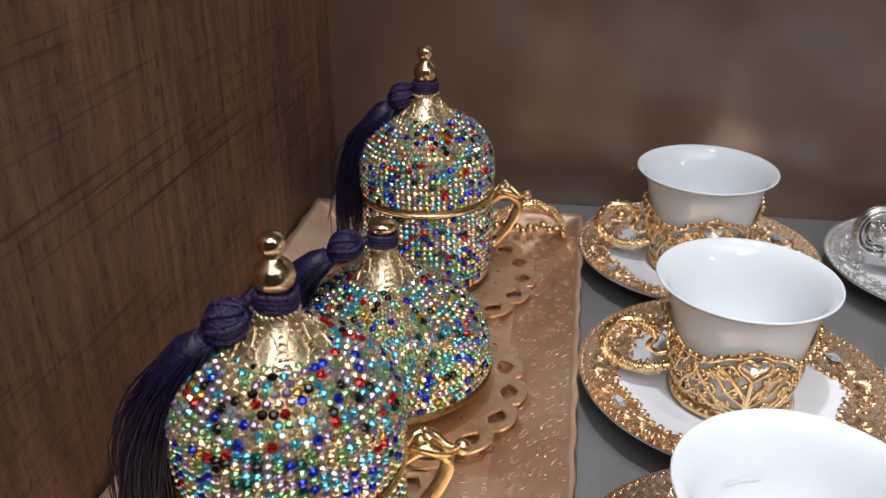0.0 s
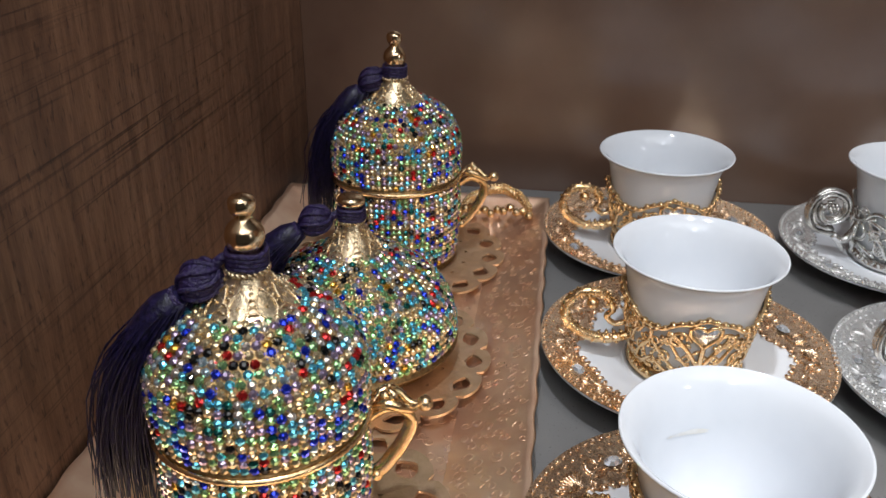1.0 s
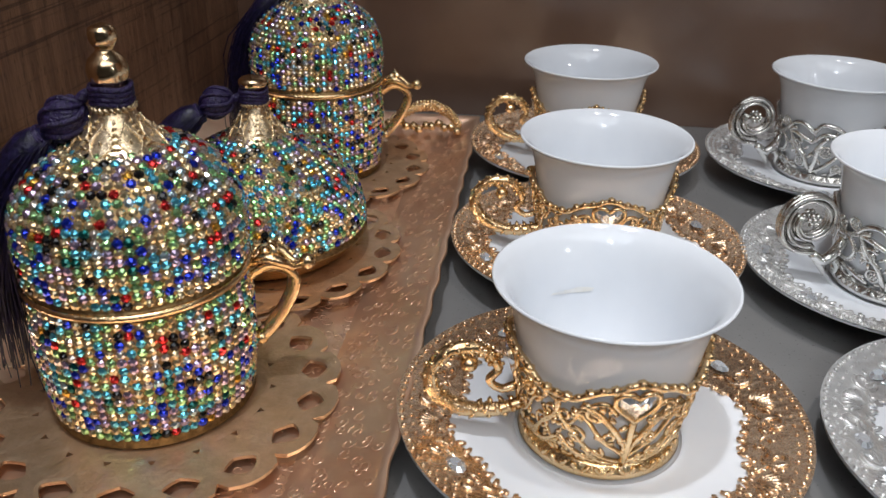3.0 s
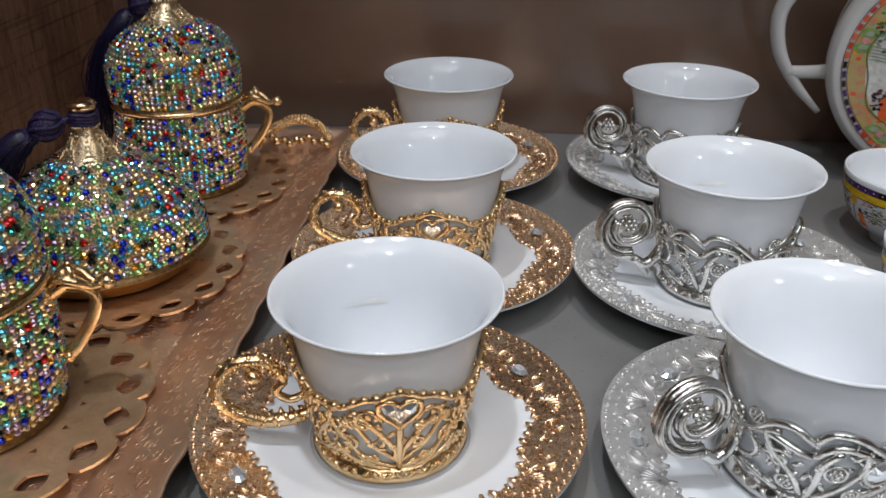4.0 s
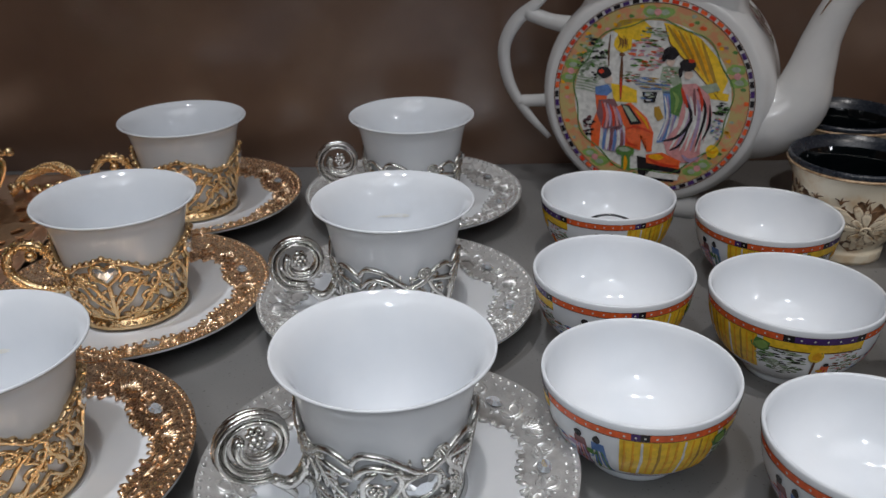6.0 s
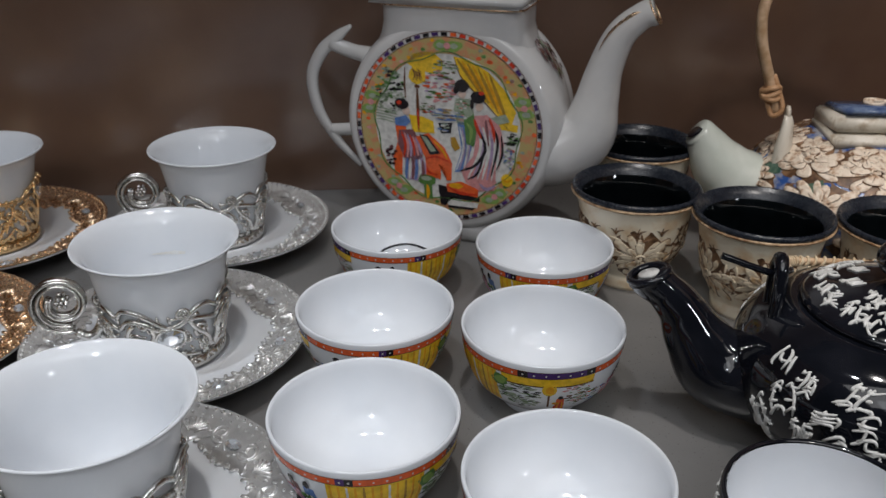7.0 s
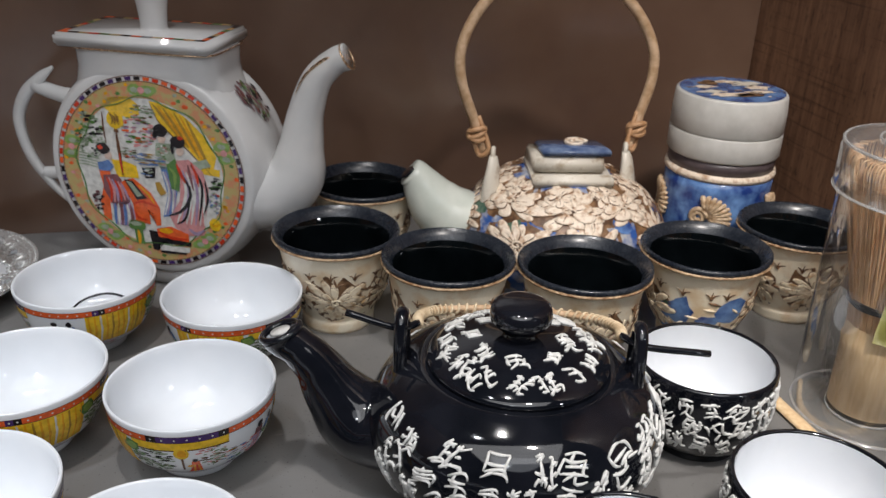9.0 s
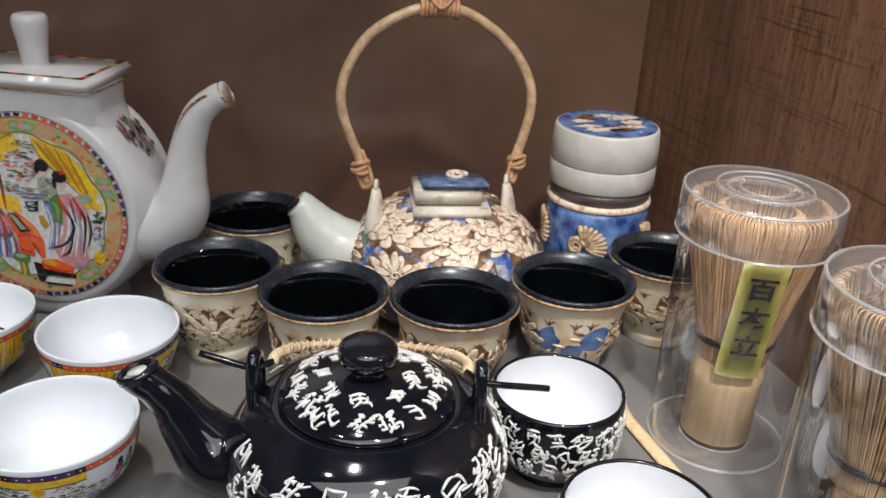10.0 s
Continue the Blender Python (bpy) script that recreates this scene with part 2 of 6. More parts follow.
def clear_material(name, tint, gloss=0.06, blend=0.32, haze=0.015):
    m, t, b = nodes_of(name)
    out = t.nodes["Material Output"]
    see = add(t, "ShaderNodeBsdfTransparent", Color=(*tint, 1))
    shine = add(t, "ShaderNodeBsdfGlossy", Roughness=gloss)
    lw = add(t, "ShaderNodeLayerWeight", Blend=blend)
    fr = add(t, "ShaderNodeMapRange")
    fr.inputs["To Min"].default_value, fr.inputs["To Max"].default_value = 0.06, 0.85
    t.links.new(lw.outputs["Facing"], fr.inputs[0])
    mix = add(t, "ShaderNodeMixShader")
    t.links.new(fr.outputs[0], mix.inputs[0])
    t.links.new(see.outputs[0], mix.inputs[1])
    t.links.new(shine.outputs[0], mix.inputs[2])
    milk = add(t, "ShaderNodeBsdfDiffuse", Color=(0.8, 0.8, 0.8, 1))
    veil = add(t, "ShaderNodeMixShader")
    veil.inputs[0].default_value = haze
    t.links.new(mix.outputs[0], veil.inputs[1])
    t.links.new(milk.outputs[0], veil.inputs[2])
    t.links.new(veil.outputs[0], out.inputs[0])
    t.nodes.remove(b)
    return m


CLEAR = clear_material("clear_plastic", (0.955, 0.965, 0.965))
CLEAR_CAP = clear_material("clear_cap_plastic", (0.93, 0.94, 0.94), 0.12, 0.5, 0.09)
# extra white haze paints the bright highlights on moulded plastic edges
RIM_HIGHLIGHT = clear_material("clear_edge_highlight", (0.90, 0.91, 0.92), 0.10, 0.6, 0.22)
m_gem, t_gem, b_gem = nodes_of("crystal")
b_gem.inputs["Base Color"].default_value = (0.80, 0.84, 0.88, 1)
b_gem.inputs["Metallic"].default_value, b_gem.inputs["Roughness"].default_value = 0.75, 0.06
CRYSTAL = m_gem


# ---- shape helpers ----
def part(name, bm, material, parent=None, label="", smooth=True, at=None):
    me = bpy.data.meshes.new(name)
    bmesh.ops.recalc_face_normals(bm, faces=bm.faces)
    for f in bm.faces:
        f.smooth = smooth
    bm.to_mesh(me)
    bm.free()
    for m in material if isinstance(material, (list, tuple)) else [material]:
        me.materials.append(m)
    ob = new(name, me)
    if parent:
        ob.parent = parent
    if at is not None:
        ob.matrix_basis = at
    if label:
        tagged(ob, label)
    return ob


def thing(name, at, label, category, group="", kind=""):
    ob = new(name)
    ob.empty_display_size = 0.02
    ob.matrix_basis = at
    return tagged(ob, label, category, group, kind)


def lathe(bm, profile, n=56, mi=0, squash=1.0):
    """Turn (r, z) pairs about z."""
    rings = []
    for r, z in profile:
        if r < 1e-5:
            rings.append([bm.verts.new((0, 0, z))])
        else:
            rings.append([bm.verts.new((r * math.cos(2 * math.pi * k / n), squash * r * math.sin(2 * math.pi * k / n), z)) for k in range(n)])
    for a, b in zip(rings, rings[1:]):
        for k in range(n):
            q = [a[k % len(a)], a[(k + 1) % n % len(a)], b[(k + 1) % n % len(b)], b[k % len(b)]]
            q = list(dict.fromkeys(q))
            if len(q) > 2:
                bm.faces.new(q).material_index = mi
    return bm


def smooth_line(pts, n):
    """Catmull-Rom through the points, n samples."""
    p = [Vector(q) for q in pts]
    p = [2 * p[0] - p[1]] + p + [2 * p[-1] - p[-2]]
    out = []
    for i in range(n + 1):
        u = i / n * (len(p) - 3)
        k = min(int(u), len(p) - 4)
        s = u - k
        a, b, c, d = p[k:k + 4]
        out.append(0.5 * (2 * b + (c - a) * s + (2 * a - 5 * b + 4 * c - d) * s * s + (3 * b - a - 3 * c + d) * s ** 3))
    return out


def curve_profile(pts, n):
    return [(max(0.0, v.x), v.y) for v in smooth_line([(r, z, 0) for r, z in pts], n)]


def tube(bm, pts, rad, sides=6, closed=False, mi=0, flat=1.0, up=None):
    """Sweep a ring along points; rad is one number or one per point; flat squeezes it along its second axis."""
    pts = [Vector(p) for p in pts]
    n = len(pts)
    rads = rad if isinstance(rad, (list, tuple)) else [rad] * n
    if len(rads) != n:
        rads = [rads[min(len(rads) - 2, int(i / (n - 1) * (len(rads) - 1)))] * (1 - (i / (n - 1) * (len(rads) - 1) - min(len(rads) - 2, int(i / (n - 1) * (len(rads) - 1))))) + rads[min(len(rads) - 2, int(i / (n - 1) * (len(rads) - 1))) + 1] * (i / (n - 1) * (len(rads) - 1) - min(len(rads) - 2, int(i / (n - 1) * (len(rads) - 1)))) for i in range(n)]
    side = None
    rings = []
    for i, p in enumerate(pts):
        d = (pts[(i + 1) % n] - pts[i - 1]) if closed or 0 < i < n - 1 else (pts[1] - pts[0] if i == 0 else pts[-1] - pts[-2])
        if d.length < 1e-9:
            d = Vector((0, 0, 1))
        d.normalize()
        if up is not None:
            side = Vector(up).cross(d)
        elif side is None:
            side = d.orthogonal()
        else:
            side = side - d * side.dot(d)
        if side.length < 1e-6:
            side = d.orthogonal()
        side.normalize()
        other = d.cross(side)
        rings.append([bm.verts.new(p + rads[i] * (math.cos(2 * math.pi * k / sides) * side + flat * math.sin(2 * math.pi * k / sides) * other)) for k in range(sides)])
    for i in range(n if closed else n - 1):
        a, b = rings[i], rings[(i + 1) % n]
        for k in range(sides):
            bm.faces.new((a[k], a[(k + 1) % sides], b[(k + 1) % sides], b[k])).material_index = mi
    if not closed:
        bm.faces.new(rings[0][::-1]).material_index = mi
        bm.faces.new(rings[-1]).material_index = mi
    return bm


def blob(bm, c, r, level=1, scale=(1, 1, 1), turn=None, mi=0):
    m = Matrix.Translation(c) @ (turn or Matrix()) @ Matrix.Diagonal((r * scale[0], r * scale[1], r * scale[2], 1))
    for v in bmesh.ops.create_icosphere(bm, subdivisions=level, radius=1, matrix=m)["verts"]:
        for f in v.link_faces:
            f.material_index = mi
    return bm


def block(bm, c, size, bevel=0.0, turn=None, mi=0, taper=1.0):
    """A box with bevelled edges; taper narrows its top."""
    tmp = bmesh.new()
    bmesh.ops.create_cube(tmp, size=1)
    for v in tmp.verts:
        k = taper if v.co.z > 0 else 1.0
        v.co = Vector((v.co.x * size[0] * k, v.co.y * size[1] * k, v.co.z * size[2]))
    if bevel:
        bmesh.ops.bevel(tmp, geom=tmp.edges[:], offset=bevel, segments=2, affect="EDGES")
    m = Matrix.Translation(c) @ (turn or Matrix())
    made = {v: bm.verts.new(m @ v.co) for v in tmp.verts}
    for f in tmp.faces:
        bm.faces.new([made[v] for v in f.verts]).material_index = mi
    tmp.free()
    return bm


def radius_on(profile, z):
    """Radius of an outside profile, given with rising z, at height z."""
    for (r0, z0), (r1, z1) in zip(profile, profile[1:]):
        if z0 <= z <= z1 and z1 > z0:
            return r0 + (r1 - r0) * (z - z0) / (z1 - z0)
    return profile[-1][0] if z > profile[-1][1] else profile[0][0]


def on_turned(profile, lift):
    """Maps (angle in degrees, z) onto the turned surface."""
    def place(a, z):
        r = radius_on(profile, z) + lift
        return Vector((r * math.cos(radians(a)), r * math.sin(radians(a)), z))
    return place


def patch(bm, place, outline, mi=0):
    """A painted patch: a fan over an outline of (u, v) points, laid on a surface."""
    cu = sum(p[0] for p in outline) / len(outline)
    cv = sum(p[1] for p in outline) / len(outline)
    c = bm.verts.new(place(cu, cv))
    last = None
    n = len(outline)
    for f in (0.34, 0.67, 1.0):
        ring = [bm.verts.new(place(cu + f * (p[0] - cu), cv + f * (p[1] - cv))) for p in outline]
        for k in range(n):
            q = (c, ring[k], ring[(k + 1) % n]) if last is None else (last[k], ring[k], ring[(k + 1) % n], last[(k + 1) % n])
            bm.faces.new(q).material_index = mi
        last = ring


def strip(bm, place, a0, a1, z0, z1, step, mi=0):
    """A painted band between two angles and two heights."""
    n = max(1, int(abs(a1 - a0) / step))
    rows = max(1, int(abs(z1 - z0) / 0.0012))
    grid = [[bm.verts.new(place(a0 + (a1 - a0) * k / n, z0 + (z1 - z0) * j / rows)) for k in range(n + 1)] for j in range(rows + 1)]
    for lo, hi in zip(grid, grid[1:]):
        for k in range(n):
            bm.faces.new((lo[k], lo[k + 1], hi[k + 1], hi[k])).material_index = mi


def oval(cu, cv, ru, rv, n=10, wob=0.0, rnd=None, turn=0.0):
    out = []
    for k in range(n):
        a = 2 * math.pi * k / n
        s = 1 + (rnd.uniform(-wob, wob) if rnd else 0)
        x, y = math.cos(a) * s, math.sin(a) * s
        x, y = x * math.cos(turn) - y * math.sin(turn), x * math.sin(turn) + y * math.cos(turn)
        out.append((cu + ru * x, cv + rv * y))
    return out


# ---- the shelf ----
X0, X1, YB, YF, ZT = -0.142, 0.680, 0.478, 0.045, 0.62


def slab(name, lo, hi, material, label, category, bevel=0.0008):
    bm = bmesh.new()
    block(bm, [(a + b) / 2 for a, b in zip(lo, hi)], [b - a for a, b in zip(lo, hi)], bevel)
    return tagged(part(name, bm, material, smooth=False), label, category, kind="structure")


slab("floor", (X0, YF, -0.018), (X1, YB, 0.0), FLOOR, "grey satin display shelf board with faint scuffs", "shelf")
slab("wall_left", (X0 - 0.018, YF - 0.01, -0.02), (X0, YB + 0.018, ZT), WOOD_SEAM, "dark brown wood-grain laminate cabinet side panel", "wall")
slab("wall_right", (X1, YF - 0.01, -0.02), (X1 + 0.018, YB + 0.018, ZT), WOOD, "brown wood-grain laminate cabinet side panel", "wall")
slab("wall_back", (X0, YB, -0.02), (X1, YB + 0.018, ZT), BACK, "glossy taupe cabinet back panel with soft reflections", "wall")
slab("room_wall_south", (-2.5, -2.6, -1.0), (3.0, -2.5, 1.6), PLASTER, "plain grey shop wall behind the viewer", "wall")
slab("room_wall_west", (-2.6, -2.5, -1.0), (-2.5, 1.0, 1.6), PLASTER, "plain grey shop side wall", "wall")
slab("room_wall_east", (3.0, -2.5, -1.0), (3.1, 1.0, 1.6), PLASTER, "plain grey shop side wall", "wall")
slab("room_wall_north", (-2.5, 1.0, -1.0), (3.0, 1.1, 1.6), PLASTER, "plain grey shop wall behind the cabinet", "wall")
slab("room_floor", (-2.5, -2.5, -1.1), (3.0, 1.0, -1.0), SHOP_FLOOR, "dark shop floor", "floor")
slab("ceiling", (-2.5, -2.5, 1.6), (3.0, 1.0, 1.7), PLASTER, "plain grey shop ceiling", "ceiling")


# ---- white cups in metal holders, with saucers ----
CUP_OUT = curve_profile([(0.0195, 0.0105), (0.0215, 0.016), (0.0238, 0.028), (0.0258, 0.040), (0.0276, 0.049), (0.0300, 0.0535), (0.0325, 0.0555)], 18)
CUP_IN = curve_profile([(0.0318, 0.0561), (0.0292, 0.0537), (0.0266, 0.0485), (0.0245, 0.040), (0.0222, 0.028), (0.0190, 0.0185), (0.0120, 0.0150), (0.0, 0.0145)], 20)
HOLD = [(r + 0.0011, z) for r, z in CUP_OUT]


def hold(a, z, lift=0.0):
    return on_turned(HOLD, lift)(a, z)


def stroke(bm, cells, uv, rad, mirror=True, steps=10, sides=5):
    """A filigree wire: (u, z) points in a cell, repeated round the cup; u in degrees from the cell's middle."""
    line = smooth_line([(u, z * 1000, 0) for u, z in uv], steps)
    for c in cells:
        for s in (1, -1) if mirror else (1,):
            tube(bm, [hold(c + s * p.x, p.y / 1000, 0.0004) for p in line], rad, sides)


def scroll(u, z, ru, rz, turns, start, n=12):
    out = []
    for k in range(n + 1):
        f = k / n
        a = start + f * turns * 2 * math.pi
        s = 1 - 0.75 * f
        out.append((u + ru * s * math.cos(a), z + rz * s * math.sin(a)))
    return out


def heart(cu, cz, w, h, n=18):
    pts = []
    for k in range(n):
        a = 2 * math.pi * k / n
        x = 16 * math.sin(a) ** 3
        y = 13 * math.cos(a) - 5 * math.cos(2 * a) - 2 * math.cos(3 * a) - math.cos(4 * a)
        pts.append((cu + w * x / 17, cz + h * y / 17))
    return pts


def facet_gem(bm, place, outline, depth):
    """A cut stone: girdle, sloping crown and table."""
    cu = sum(p[0] for p in outline) / len(outline)
    cv = sum(p[1] for p in outline) / len(outline)
    c = place(cu, cv, 0.0)
    out = place(cu, cv, 1.0) - c
    ring = [bm.verts.new(place(*p, 0.0)) for p in outline]
    table = [bm.verts.new(place(cu + 0.55 * (p[0] - cu), cv + 0.55 * (p[1] - cv), 0.0) + out * depth) for p in outline]
    n = len(ring)
    for k in range(n):
        bm.faces.new((ring[k], ring[(k + 1) % n], table[(k + 1) % n], table[k]))
    bm.faces.new(table)


def cup(kind, at, label, group):
    """Porcelain cup in a pierced metal holder; its handle points along -x."""
    metal = GOLD if kind == "gold" else SILVER
    root = thing("coffee_cup", at, label, "cup", group)
    bm = bmesh.new()
    lathe(bm, [(0.0, 0.0105)] + CUP_OUT + [(0.0327, 0.0557), (0.0327, 0.0561), (0.0323, 0.0564)] + CUP_IN, 72)
    part("porcelain_bowl", bm, PORCELAIN, root, "glossy white flared porcelain bowl")
    rnd = random.Random(5 if kind == "gold" else 9)
    # foot of the holder
    bm = bmesh.new()
    lathe(bm, [(0.0205, 0.0068), (0.0226, 0.0062), (0.0232, 0.0070), (0.0226, 0.0084), (0.0216, 0.0096), (0.0207, 0.0112), (0.0199, 0.0110), (0.0200, 0.0070)], 60)
    for k in range(44):
        a = radians(k * 360 / 44)
        turn = Matrix.Rotation(a, 4, "Z") @ Matrix.Rotation(radians(38 if k % 2 else -38), 4, "X")
        blob(bm, (0.0222 * math.cos(a), 0.0222 * math.sin(a), 0.0086), 0.0012, 1, (0.7, 0.7, 1.7), turn)
    part("holder_foot", bm, metal, root)
    bm = bmesh.new()
    jewel_cells = []
    if kind == "gold":
        cells = [-90 + 90 * k for k in range(4)]
        w = 0.00075
        for c in cells:
            h = heart(c, 0.0338, 13.5, 0.0060)
            tube(bm, [hold(u, z, 0.0009) for u, z in h], 0.00085, 6, True)
            jewel_cells.append(c)
        stroke(bm, cells, [(0, 0.0105), (0, 0.020), (0, 0.0292)], 0.0011, False)
        stroke(bm, cells, [(0, 0.011), (4, 0.020), (13, 0.0265), (22, 0.031), (30, 0.0325)], w)
        stroke(bm, cells, [(0, 0.014), (8, 0.0175), (17, 0.0205), (27, 0.0275), (36, 0.0300)], w)
        stroke(bm, cells, [(0, 0.0115), (14, 0.0135), (26, 0.0165), (36, 0.0225), (45, 0.0265)], w)
        stroke(bm, cells, [(6, 0.0108), (20, 0.0115), (34, 0.0140), (45, 0.0185)], w)
        stroke(bm, cells, [(10, 0.0300), (16, 0.0335), (24, 0.0325), (27, 0.0290), (21, 0.0272), (17, 0.0292)], w, steps=14)
        stroke(bm, cells, scroll(33, 0.0205, 7, 0.0032, 1.3, 0.5), 0.00062, steps=16)
        stroke(bm, cells, scroll(20, 0.0150, 6, 0.0022, 1.2, 2.0), 0.00062, steps=16)
        stroke(bm, cells, scroll(40, 0.0130, 6, 0.0020, 1.2, 1.0), 0.00062, steps=16)
        stroke(bm, cells, [(3, 0.0185), (10, 0.0240), (19, 0.0285), (28, 0.0305), (33, 0.0285), (29, 0.0265)], w, steps=14)
        stroke(bm, cells, [(14, 0.0106), (24, 0.0140), (30, 0.0190), (40, 0.0235), (46, 0.0300), (40, 0.0320)], w, steps=14)
        stroke(bm, cells, scroll(40, 0.0265, 6, 0.0030, 1.3, 3.0), 0.00062, steps=16)
        stroke(bm, cells, scroll(12, 0.0215, 5, 0.0024, 1.2, 4.0), 0.00058, steps=16)
        stroke(bm, cells, scroll(28, 0.0122, 6, 0.0016, 1.2, 0.0), 0.00058, steps=16)
        top = lambda u: 0.0360 + 0.0036 * math.cos(radians(u * 4)) + 0.0011 * abs(math.cos(radians(u * 8)))
        tube(bm, [hold(-90 + k * 3, top(k * 3), 0.0006) for k in range(120)], 0.00105, 6, True)
        for k in range(56):
            u = k * 360 / 56
            blob(bm, hold(-90 + u, top(u) + 0.0006, 0.0009), 0.00115 if k % 2 else 0.00160, 1)
        for c in cells:
            for k in range(58):
                u, z = rnd.uniform(-44, 44), rnd.uniform(0.0115, 0.033)
                if abs(u) > 12 or z < 0.028:
                    turn = Matrix.Rotation(radians(c + u), 4, "Z") @ Matrix.Rotation(rnd.uniform(0, 3), 4, "X")
                    blob(bm, hold(c + u, z, 0.0006), rnd.uniform(0.0007, 0.0013), 1, (0.7, 1.5, 0.8), turn)
    else:
        cells = [-86 + 90 * k for k in range(4)]
        for c in cells:
            o = oval(c, 0.0235, 13.0, 0.0050, 20)
            tube(bm, [hold(u, z, 0.0009) for u, z in o], 0.0007, 6, True)
            for u, z in oval(c, 0.0235, 15.5, 0.0060, 26):
                blob(bm, hold(u, z, 0.0007), 0.00055, 1)
            for du, z, s in ((-30, 0.0235, 1.0), (-16, 0.0150, 0.8), (33, 0.0165, 0.9), (12, 0.0345, 0.8)):
                tube(bm, [hold(u, v, 0.0008) for u, v in oval(c + du, z, 6.5 * s, 0.0028 * s, 12)], 0.00055, 5, True)
                for k in range(6):
                    a = k * math.pi / 3
                    blob(bm, hold(c + du + 3.2 * s * math.cos(a), z + 0.0014 * s * math.sin(a), 0.001), 0.0008 * s, 1)
                blob(bm, hold(c + du, z, 0.0012), 0.0007 * s, 1)
        w = 0.00115
        stroke(bm, cells, [(-45, 0.0325), (-38, 0.0370), (-25, 0.0365), (-12, 0.0325), (-2, 0.0290), (10, 0.0300), (22, 0.0350), (34, 0.0360), (45, 0.0325)], w, False, 22)
        stroke(bm, cells, [(-45, 0.0275), (-34, 0.0325), (-20, 0.0315), (-8, 0.0280), (6, 0.0290), (20, 0.0310), (45, 0.0275)], w, False, 20)
        stroke(bm, cells, [(-44, 0.011), (-40, 0.018), (-38, 0.026), (-30, 0.031)], 0.0012, False)
        stroke(bm, cells, [(-40, 0.012), (-26, 0.0175), (-14, 0.0250), (-16, 0.0305), (-24, 0.0290)], w, False, 14)
        stroke(bm, cells, [(44, 0.012), (36, 0.020), (24, 0.0255), (18, 0.0310), (26, 0.0330)], w, False, 14)
        stroke(bm, cells, [(-22, 0.0112), (-6, 0.0150), (10, 0.0145), (28, 0.0120)], w, False)
        stroke(bm, cells, scroll(28, 0.0240, 7, 0.0035, 1.3, 0.6), 0.0009, False, 16)
        stroke(bm, cells, scroll(4, 0.0130, 9, 0.0022, 1.2, 2.4), 0.0009, False, 16)
        for c in cells:
            for k in range(56):
                u, z = rnd.uniform(-45, 45), rnd.uniform(0.0112, 0.034)
                if abs(u) > 15 or abs(z - 0.0235) > 0.007:
                    turn = Matrix.Rotation(radians(c + u), 4, "Z") @ Matrix.Rotation(rnd.uniform(0, 3), 4, "X")
                    blob(bm, hold(c + u, z, 0.0005), rnd.uniform(0.0008, 0.0014), 1, (0.7, 1.8, 0.7), turn)
        jewel_cells = [cells[0], cells[1], cells[2]]
    part("holder_filigree", bm, metal, root, "pierced scrollwork metal holder")
    for c in jewel_cells:
        bm = bmesh.new()
        shape = heart(c, 0.0338, 11.4, 0.0051, 14) if kind == "gold" else oval(c, 0.0235, 11.8, 0.0045, 10)
        facet_gem(bm, lambda u, z, up: hold(u, z, 0.0010 + 0.01 * up), shape, 0.12)
        part("jewel", bm, CRYSTAL, root, "clear heart-shaped crystal" if kind == "gold" else "clear oval cut crystal", smooth=False)
    # handle
    bm = bmesh.new()
    if kind == "gold":
        line = smooth_line([(-0.0225, 0, 0.0170), (-0.0310, 0, 0.0150), (-0.0400, 0, 0.0165), (-0.0475, 0, 0.0220), (-0.0490, 0, 0.0295), (-0.0440, 0, 0.0355), (-0.0370, 0, 0.0362), (-0.0320, 0, 0.0330), (-0.0300, 0, 0.0285)], 48)
        tube(bm, line, [0.0018, 0.0021, 0.0024, 0.0023, 0.0021, 0.0020, 0.0019, 0.0016, 0.0013], 8)
        for k, p in enumerate(line[2:46]):
            a = k * 1.15
            d = (line[k + 3] - line[k + 1]).normalized()
            o = Vector((0, math.cos(a), 0)) + math.sin(a) * d.cross(Vector((0, 1, 0)))
            blob(bm, p + 0.0019 * o, 0.00085, 1)
            blob(bm, p - 0.0019 * o, 0.00085, 1)
        blob(bm, (-0.0385, 0, 0.0310), 0.0026, 2)
        tube(bm, smooth_line([(-0.0385, 0, 0.0310), (-0.0400, 0, 0.0340), (-0.0425, 0, 0.0350)], 6), 0.0009, 5)
        tube(bm, smooth_line([(-0.0300, 0, 0.0285), (-0.0325, 0, 0.0250), (-0.0290, 0, 0.0220), (-0.0250, 0, 0.0230)], 12), 0.0013, 6)
        for k in range(9):
            turn = Matrix.Rotation(radians(-50 + 12 * k), 4, "Y")
            blob(bm, (-0.0250 - 0.0017 * k, 0.0014 * (-1) ** k, 0.0168 - 0.0002 * k), 0.0016, 1, (0.6, 0.9, 1.7), turn)
    else:
        for off, r0 in ((-0.0017, 0.0009), (0.0, 0.0013), (0.0017, 0.0009)):
            for shrink in (1.0, 0.80):
                pts = []
                for k in range(44):
                    a = radians(-75 - k * 11.5)
                    r = (0.0130 - 0.0078 * k / 43) * shrink
                    pts.append((-0.0390 + r * math.cos(a), off, 0.0328 + r * math.sin(a)))
                tube(bm, pts, r0 * shrink, 6)
        for k in range(7):
            a = k * 2 * math.pi / 6
            q = 0.0 if k == 6 else 0.0019
            for y in (-0.0022, 0.0022):
                blob(bm, (-0.0387 + q * math.cos(a), y, 0.0338 + q * math.sin(a)), 0.0012, 1)
